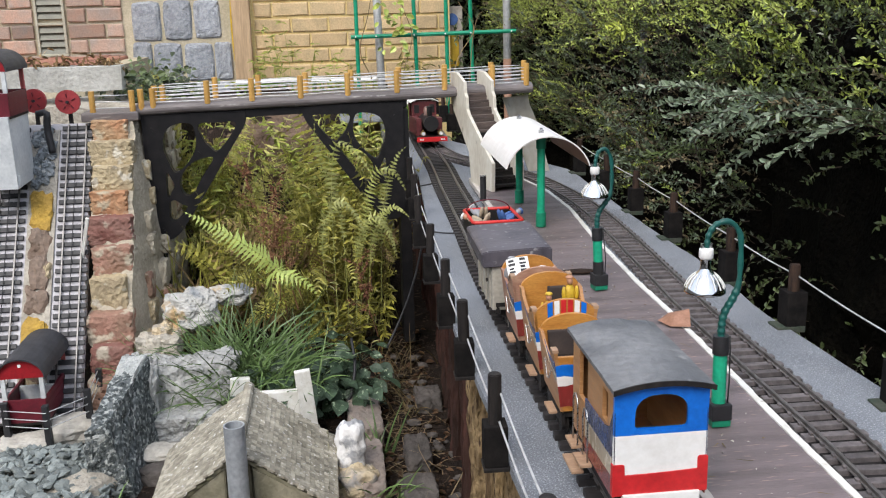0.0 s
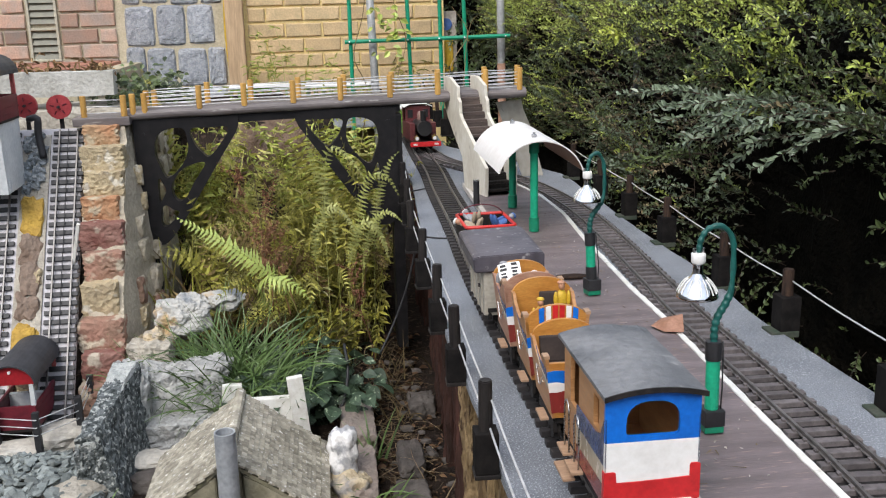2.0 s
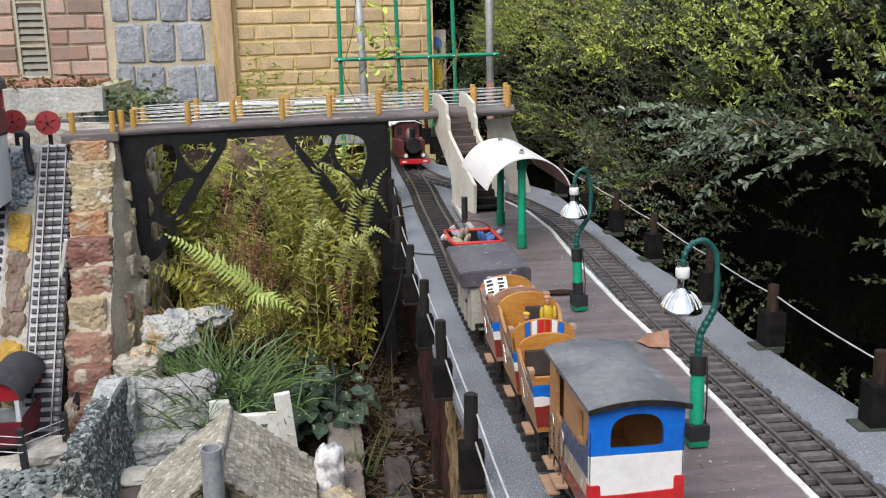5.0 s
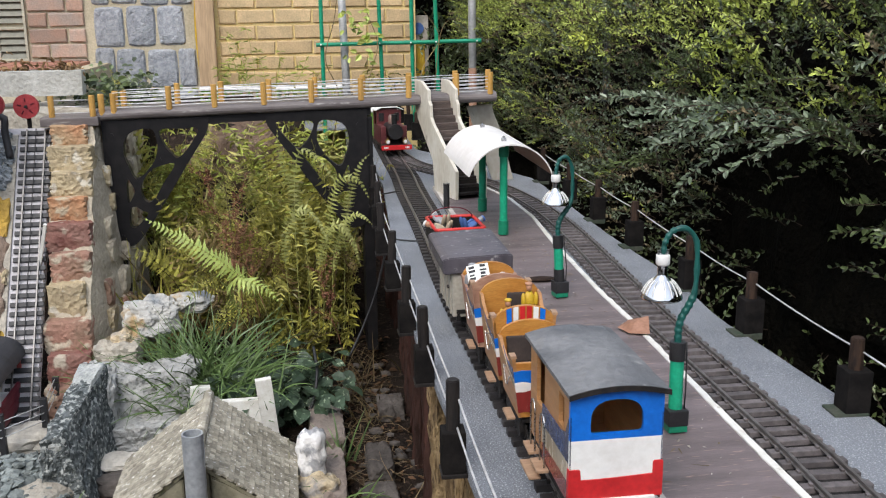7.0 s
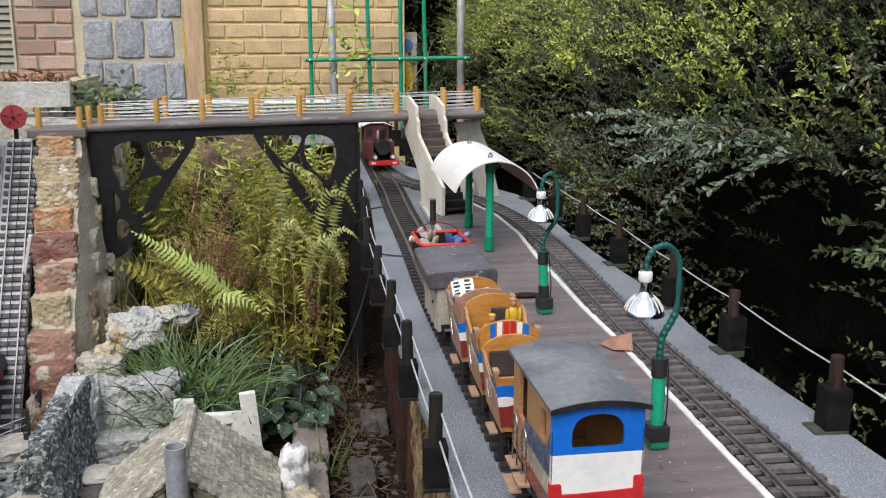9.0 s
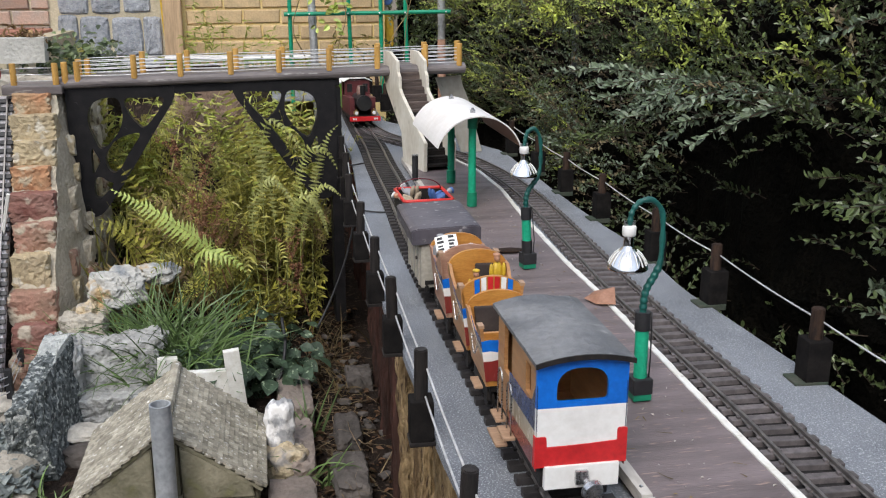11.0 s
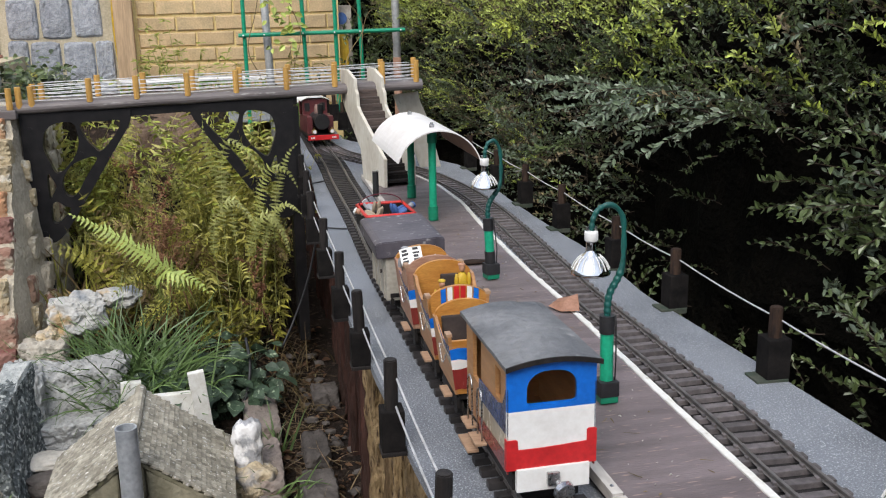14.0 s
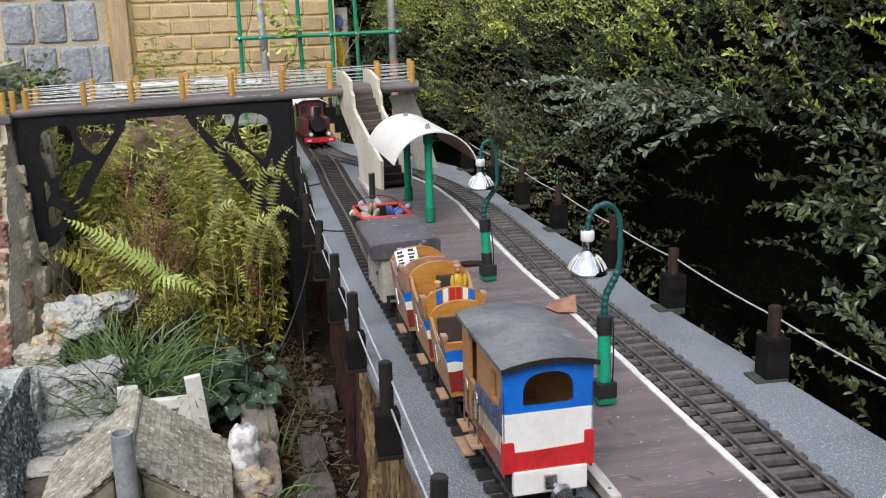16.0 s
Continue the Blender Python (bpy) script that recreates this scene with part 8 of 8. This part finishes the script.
# weeds against the brick wall, climber on the trellis
for x0, y0, n, h, mm in ((-0.28, 4.8, 5, 0.3, "sunweed"), (-0.18, 4.8, 5, 0.36, "sunweed"), (-0.08, 4.82, 4, 0.3, "sunweed"), (0.08, 4.8, 4, 0.2, "weed"), (0.4, 4.4, 6, 0.24, "fern"), (0.3, 4.45, 5, 0.2, "weed")):
    t = thing("weed", "spindly weed growing against the brick wall", "weed", "weeds by the wall")
    s = Soup()
    for k in range(n):
        pts = arc(Vector((x0 + ra.gauss(0, 0.03), y0, -0.02)), Vector((ra.gauss(0, 0.25), ra.gauss(0, 0.1), 1)), h * ra.uniform(0.6, 1.1) + 0.05, ra.uniform(0, 0.9), 9, ra, 0.08)
        s.stem(pts, 0.0022)
        for i in range(3, 9):
            for _ in range(4):
                ll = ra.uniform(0.015, 0.042)
                s.leaf(pts[i], Vector((ra.gauss(0, 1), -0.4, ra.uniform(-0.2, 0.8))), Vector((0, -0.6, 1)) + rv(ra, 0.3), ll, ll * 0.22, 0.2, 0.3)
    s.mesh("foliage", [M[mm]], t, stuff=False)
t = thing("climber", "sparse yellow-green climber with bare tan stems", "climbing plant")
s = Soup()
for pts in (((0.16, 4.12, -0.1), (0.2, 4.1, 0.15), (0.15, 4.1, 0.3), (0.2, 4.1, 0.5), (0.24, 4.12, 0.9)), ((0.3, 4.12, -0.1), (0.33, 4.1, 0.2), (0.37, 4.1, 0.36), (0.32, 4.1, 0.55), (0.36, 4.1, 0.9)), ((0.5, 4.12, 0.0), (0.56, 4.1, 0.25), (0.63, 4.08, 0.38), (0.56, 4.1, 0.5)), ((0.6, 4.12, 0.0), (0.64, 4.1, 0.4), (0.72, 4.08, 0.45), (0.78, 4.1, 0.36)), ((0.12, 4.1, 0.22), (0.17, 4.08, 0.14), (0.24, 4.08, 0.12))):
    s.stem(smoothline(pts, 0.03), 0.0035)
s.mesh("stemwork", [M["straw"]], t, stuff=False)
s = Soup()
for k in range(48):
    p = Vector((ra.gauss(0.3, 0.035), 4.1, ra.choice((ra.gauss(0.5, 0.06), ra.gauss(0.35, 0.05), ra.gauss(0.42, 0.03)))))
    ll = ra.uniform(0.02, 0.04)
    s.leaf(p, Vector((ra.gauss(0, 1), -0.5, ra.gauss(-0.2, 0.6))), Vector((0, -1, 0.6)) + rv(ra, 0.3), ll, ll * 0.7, 0.15, 0.2)
s.mesh("leaf_mass", [M["hedgelime"]], t)
# low plants on the hedge side of the deck
for cx, cy in ((0.74, 1.12), (0.75, 1.4), (0.76, 0.95), (0.77, 1.75), (0.78, 2.05)):
    t = thing("weed", "small fern-like weed below the deck edge", "weed", "weeds by the hedge")
    s = Soup()
    for k in range(9):
        a = ra.uniform(0, 6.28)
        pts = arc(Vector((cx, cy, -0.3)), Vector((math.cos(a) * 0.35, math.sin(a) * 0.35, 1)), ra.uniform(0.2, 0.3), 1.2, 8, ra, 0.05)
        frond(s, pts, 0.022, 14, up=Vector((-0.5, -0.5, 1)), teeth=False)
    s.mesh("foliage", [M["hedgeleaf"]], t, stuff=False)


# ---- approaching engine and coach ----
M["locomaroon"] = mat("maroon_engine_paint", (0.13, 0.035, 0.036), (0.09, 0.027, 0.029), rough=0.35, scale=30, bump=0.05)
M["boiler"] = mat("black_engine_paint", (0.014, 0.014, 0.015), (0.025, 0.024, 0.024), rough=0.35, scale=30, bump=0.05)
M["brass"] = mat("dull_brass", (0.5, 0.34, 0.12), (0.4, 0.26, 0.1), rough=0.35, metal=0.9, scale=30, bump=0.05)
M["copper"] = mat("dull_copper", (0.3, 0.19, 0.16), (0.22, 0.14, 0.12), rough=0.5, metal=0.5, scale=30, bump=0.05)
eng = thing("steam_engine", "maroon model tank engine with a red buffer beam", "model engine", at=(0.346, 3.2, 0), rz=5)
bm = B()
box(bm, -0.044, 0.044, 0.0, 0.2, 0.04, 0.05, 0.001)
part("footplate", bm, M["boiler"], eng)
bm = B()
box(bm, -0.052, 0.052, -0.005, 0.003, 0.034, 0.05, 0.001)
part("buffer_beam", bm, M["red"], eng, "bright red buffer beam")
bm = B()
cyl(bm, (0, 0.014, 0.093), (0, 0.125, 0.093), 0.024, n=24)
part("boiler", bm, M["boiler"], eng, smooth=False)
bm = B()
cyl(bm, (0, 0.008, 0.093), (0, 0.016, 0.093), 0.0255, n=24)
part("smokebox_door", bm, M["boiler"], eng)
bm = B()
cyl(bm, (0, 0.034, 0.114), (0, 0.034, 0.15), 0.009, 0.0105, 16)
part("chimney", bm, M["boiler"], eng)
bm = B()
lathe(bm, [(0.0, 0.146), (0.008, 0.144), (0.012, 0.135), (0.012, 0.112)], 16, pose(0, 0.08, 0))
part("dome", bm, M["copper"], eng, "dull copper dome", smooth=True)
for s in (-1, 1):
    bm = B()
    box(bm, s * 0.036 - 0.009, s * 0.036 + 0.009, 0.04, 0.13, 0.05, 0.108, 0.002)
    part("side_tank", bm, M["locomaroon"], eng, "maroon side tank")
    bm = B()
    cyl(bm, (s * 0.03, -0.004, 0.062), (s * 0.03, 0.008, 0.062), 0.0085, n=14)
    cyl(bm, (s * 0.03, 0.002, 0.07), (s * 0.03, 0.002, 0.075), 0.003, n=8)
    lp = part("lamp", bm, M["brass"], eng, "small brass lamp")
    bm = B()
    cyl(bm, (s * 0.03, -0.0055, 0.062), (s * 0.03, -0.004, 0.062), 0.006, n=12)
    part("lens", bm, M["white"], lp, "pale lens")
    bm = B()
    for j in range(3):
        box(bm, s * 0.036 - 0.007 + 0.005 * j, s * 0.036 - 0.0035 + 0.005 * j, -0.0062, -0.0048, 0.039, 0.045)
    part("number_bars", bm, M["white"], eng, "pale marks on the beam")
    bm = B()
    box(bm, s * 0.027 - 0.009, s * 0.027 + 0.009, 0.128, 0.1305, 0.118, 0.146, 0.001)
    part("cab_window", bm, M["boiler"], eng, "dark cab window")
    for y in (0.045, 0.1, 0.155):
        bm = B()
        cyl(bm, (s * 0.0225, y, 0.034), (s * 0.029, y, 0.034), 0.0158, n=18)
        part("wheel", bm, M["boiler"], eng)
for x in (-0.043, 0.04):
    bm = B()
    box(bm, x, x + 0.003, 0.133, 0.197, 0.05, 0.104, 0.0006)
    part("cab_side", bm, M["locomaroon"], eng, "maroon cab side")
    for y in (0.133, 0.188):
        bm = B()
        box(bm, x, x + 0.003, y, y + 0.009, 0.104, 0.157, 0.0006)
        part("cab_pillar", bm, M["locomaroon"], eng)
for y, z in ((0.13, 0.157), (0.197, 0.157)):
    bm = B()
    box(bm, -0.043, 0.043, y, y + 0.003, 0.05, z, 0.0006)
    part("cab_end", bm, M["locomaroon"], eng, "maroon cab end")
bm = B()
curved_roof(bm, 0.1, 0.12, 0.21, 0.157, 0.014, 0.003)
part("cab_roof", bm, M["white"], eng, "white cab roof")
M["coachgreen"] = mat("lime_green_coach_paint", (0.18, 0.34, 0.05), (0.14, 0.28, 0.04), rough=0.4, scale=30, bump=0.05)


def coach(at, rz, label):
    t = thing("passenger_coach", label, "model train", "coaches behind the engine", at, rz)
    underframe(t, 0.09, 0.3)
    bm = B()
    for x in (-0.045, 0.042):
        box(bm, x, x + 0.003, 0.0, 0.3, 0.048, 0.09)
        box(bm, x, x + 0.003, 0.0, 0.3, 0.128, 0.14)
        for k in range(9):
            y = 0.297 * k / 8
            box(bm, x, x + 0.003, y, y + 0.006, 0.09, 0.128)
    box(bm, -0.042, 0.042, 0.0, 0.003, 0.048, 0.14)
    box(bm, -0.042, 0.042, 0.297, 0.3, 0.048, 0.14)
    part("body", bm, M["coachgreen"], t, "lime green body with window openings")
    bm = B()
    curved_roof(bm, 0.102, -0.006, 0.306, 0.141, 0.012, 0.003)
    part("roof", bm, M["white"], t, "white curved roof")


coach((0.334, 3.43, 0), -1, "green coach with a white roof behind the engine")
coach((0.24, 4.67, 0), 80, "green coach with a white roof on the far curve")
coach((-0.12, 4.72, 0), 90, "green coach with a white roof on the far straight")


# ---- toy passengers and their things: plain figures ----
M["toy_yellow"] = mat("yellow_toy_plastic", (0.6, 0.4, 0.03), (0.5, 0.32, 0.03), rough=0.5, scale=60, bump=0.1)
M["toy_skin"] = mat("tan_toy_plastic", (0.45, 0.25, 0.15), (0.4, 0.2, 0.12), rough=0.5, scale=60, bump=0.1)
M["toy_blue"] = mat("blue_toy_plastic", (0.06, 0.13, 0.33), (0.05, 0.1, 0.26), rough=0.5, scale=60, bump=0.1)
M["toy_white"] = mat("white_toy_plastic", (0.75, 0.75, 0.72), (0.65, 0.65, 0.62), rough=0.5, scale=60, bump=0.1)
M["toy_beige"] = mat("beige_toy_plastic", (0.42, 0.34, 0.24), (0.34, 0.27, 0.19), rough=0.6, scale=60, bump=0.1)
M["toy_grey"] = mat("grey_toy_plastic", (0.22, 0.22, 0.23), (0.3, 0.3, 0.31), rough=0.5, scale=60, bump=0.1)


def figure(at, rz, torso, legs, head, hat, label, lying=False, s=1.0):
    """Plain little figure as one mesh: body, head, hat, limbs."""
    bm = B()

    def blob(c, r, mi):
        n0 = len(bm.faces)
        vs = bmesh.ops.create_icosphere(bm, subdivisions=2, radius=1.0)["verts"]
        for v in vs:
            v.co = Vector((v.co.x * r[0], v.co.y * r[1], v.co.z * r[2])) + Vector(c)
        bm.faces.ensure_lookup_table()
        for f in bm.faces[n0:]:
            f.material_index = mi

    blob((0, 0, 0.018), (0.0085, 0.0058, 0.014), 0)
    for k in (-1, 1):
        blob((k * 0.009, -0.003, 0.02), (0.003, 0.0036, 0.0105), 0)
        blob((k * 0.004, -0.011, 0.003), (0.0038, 0.012, 0.0038), 1)
    blob((0, -0.001, 0.0365), (0.0043, 0.0048, 0.0058), 2)
    blob((0, 0.0, 0.0412), (0.0055, 0.0058, 0.0026), 3)
    me = bpy.data.meshes.new("toy_figure")
    bm.to_mesh(me)
    bm.free()
    for mm in (torso, legs, head, hat):
        me.materials.append(M[mm])
    me.shade_smooth()
    o = new("toy_figure", me)
    o.matrix_world = pose(*at, -70 if lying else 0, 0, rz) @ Matrix.Scale(s, 4)
    return tagged(o, label, "toy figure", "toy passengers")


figure((0.292, 1.132, 0.108), 8, "toy_yellow", "toy_yellow", "toy_skin", "toy_skin", "seated plain toy figure in yellow", s=0.95)
figure((0.258, 1.1, 0.1), -10, "toy_yellow", "toy_grey", "toy_skin", "toy_yellow", "seated plain toy figure in a yellow hat", s=0.9)
figure((0.285, 1.255, 0.086), 0, "toy_white", "toy_blue", "toy_skin", "toy_white", "seated plain toy figure in blue and white", s=1.0)
figure((0.243, 1.26, 0.098), 10, "toy_grey", "toy_grey", "toy_grey", "toy_grey", "seated plain grey toy figure holding a newspaper", s=1.05)
figure((0.292, 1.775, 0.066), 60, "toy_beige", "toy_beige", "toy_skin", "toy_white", "reclining plain toy figure in beige", True, 1.25)
figure((0.328, 1.8, 0.066), -60, "toy_blue", "toy_blue", "toy_grey", "toy_blue", "reclining plain toy figure in blue", True, 1.25)
figure((0.295, 1.825, 0.07), 20, "toy_grey", "toy_beige", "toy_grey", "toy_white", "reclining plain toy figure in grey and white", True, 1.2)
paper = thing("newspaper", "tiny printed newspaper held open", "newspaper", at=(0.257, 1.235, 0.118))
paper.matrix_world = pose(0.249, 1.236, 0.124, -38, -10, -8) @ Matrix.Scale(0.86, 4)
for s in (-1, 1):
    bm = B()
    box(bm, 0 if s > 0 else -0.018, 0.018 if s > 0 else 0, -0.0005, 0.0005, 0, 0.03, 0.0, pose(0, 0, 0, 0, 0, s * 10))
    sheet = part("sheet", bm, M["white"], paper)
    for k in range(4):
        for c in range(1):
            bm = B()
            x0 = 0.003 if s > 0 else -0.015
            zz = 0.004 + 0.0064 * k + (0.001 if s > 0 else 0)
            box(bm, x0 + 0.0008 * (k % 2), x0 + 0.011 - 0.0012 * ((k + 1) % 3), -0.0011, -0.0006, zz, zz + (0.0042 if (k + s) % 3 else 0.0028), 0.0, pose(0, 0, 0, 0, 0, s * 10))
            part("print_bar", bm, M["blacktape"], sheet)

# ---- oddments on the platform and deck ----
s = Soup()
pts = [Vector((0.478, 1.268, 0.0235)), Vector((0.503, 1.254, 0.026)), Vector((0.512, 1.285, 0.043)), Vector((0.49, 1.31, 0.03)), Vector((0.468, 1.295, 0.0245)), Vector((0.49, 1.28, 0.038))]
for a, b in ((0, 1), (1, 2), (2, 3), (3, 4), (4, 0)):
    s.poly([pts[a], pts[b], pts[5]])
M["dryleaf"] = mat("pinkish_dry_leaf", (0.36, 0.2, 0.14), (0.27, 0.14, 0.09), rough=0.8, scale=40, bump=0.5, depth=0.002)
tagged(s.mesh("dry_leaf", [M["dryleaf"]], stuff=False), "curled pinkish-brown dry leaf on the platform", "dry leaf")
# flat dark patch behind the second lamp
bm = B()
rock(bm, (0.423, 1.575, 0.0245), (0.03, 0.012, 0.004), 3.3, 2, 0.2, 0.0, 0.1)
tagged(link("bark_chip", bm, M["rustwood"]), "flat dark patch on the platform", "bark chip")
M["chip"] = mat("pale_paint_chip", (0.55, 0.53, 0.5), (0.35, 0.3, 0.26), rough=0.8, scale=300, bump=0.0, vary=0.3)
ra = random.Random(5)
s = Soup()
for k in range(70):
    y = ra.uniform(0.5, 2.2)
    x = ra.uniform(interp(PL, y) + 0.015, interp(PR, y) - 0.02)
    s.blade(arc(Vector((x, y, 0.0222)), Vector((ra.gauss(0, 1), ra.gauss(0, 1), 0.03)), ra.uniform(0.006, 0.018), 0.02, 4, ra, 0.1), ra.uniform(0.0007, 0.0016), Vector((0, 0, 1)))
for k in range(40):
    y = ra.uniform(0.5, 2.2)
    x = ra.uniform(interp(PL, y) + 0.015, interp(PR, y) - 0.02)
    s.leaf(Vector((x, y, 0.022)), Vector((ra.gauss(0, 1), ra.gauss(0, 1), 0.1)), Vector((0, 0, 1)), 0.005, 0.003, 0.2, 0.0)
for k in range(150):
    y = ra.uniform(0.45, 2.2)
    x = ra.uniform(interp(PL, y) + 0.012, interp(PR, y) - 0.012)
    s.leaf(Vector((x, y, 0.0212)), Vector((ra.gauss(0, 1), ra.gauss(0, 1), 0.3)), Vector((0, 0, 1)) + rv(ra, 0.3), ra.uniform(0.0015, 0.005), ra.uniform(0.001, 0.003), 0.4, 0.0, 1)
tagged(s.mesh("platform_debris", [M["straw"], M["chip"]]), "tiny dry stalks and specks on the platform", "debris", kind="stuff")
for y0, y1 in ((2.02, 2.0), (2.55, 2.62)):
    bm = B()
    tube(bm, smoothline([(interp(DL, y0) - 0.01, y0, 0.006), (0.25, (y0 + y1) / 2 - 0.01, 0.0025), (0.31, y1, 0.0022), (0.36, y1 + 0.01, 0.0024)], 0.01), 0.0018, 6)
    tagged(link("electric_cable", bm, M["blacktape"], smooth=True), "thin black cable laid across the felt", "cable", "track feed cables")
bm = B()
tube(bm, smoothline([(0.03, 2.3, -0.33), (0.035, 2.24, -0.38), (0.02, 2.19, -0.44), (-0.01, 2.17, -0.47)], 0.012), 0.004, 8)
tagged(link("black_cable", bm, M["blacktape"], smooth=True), "thick black cable dropping among the leaves", "cable")
bm = B()
tube(bm, smoothline([(0.235, 2.35, -0.05), (0.2, 2.36, -0.2), (0.16, 2.35, -0.3), (0.12, 2.32, -0.37)], 0.012), 0.003, 8)
tagged(link("black_cable", bm, M["blacktape"], smooth=True), "thick black cable hanging down to the trench", "cable")
# painted board past the corner of the wall
dr = thing("painted_board", "pale board with a yellow panel and a blue disc", "board", at=(0.668, 5.0, 0.0))
M["drumyellow"] = mat("yellow_panel_paint", (0.5, 0.33, 0.03), (0.4, 0.25, 0.02), rough=0.5, scale=10, bump=0.1)
M["boardgrey"] = mat("weathered_grey_board", (0.4, 0.36, 0.31), (0.28, 0.25, 0.21), rough=0.8, scale=14, bump=0.3)
bm = B()
box(bm, -0.04, 0.045, 0.0, 0.02, 0.15, 0.47, 0.003)
part("backing", bm, M["boardgrey"], dr)
bm = B()
box(bm, -0.038, 0.024, -0.006, 0.0, 0.165, 0.325, 0.002)
part("panel", bm, M["drumyellow"], dr, "yellow panel")
bm = B()
cyl(bm, (-0.01, -0.008, 0.405), (-0.01, 0.0, 0.405), 0.03, n=28)
part("disc", bm, M["toy_blue"], dr, "blue disc")
bm = B()
box(bm, -0.05, 0.05, -0.03, 0.04, -0.5, 0.15, 0.004)
part("stand", bm, M["blackwood"], dr, "dark stand")
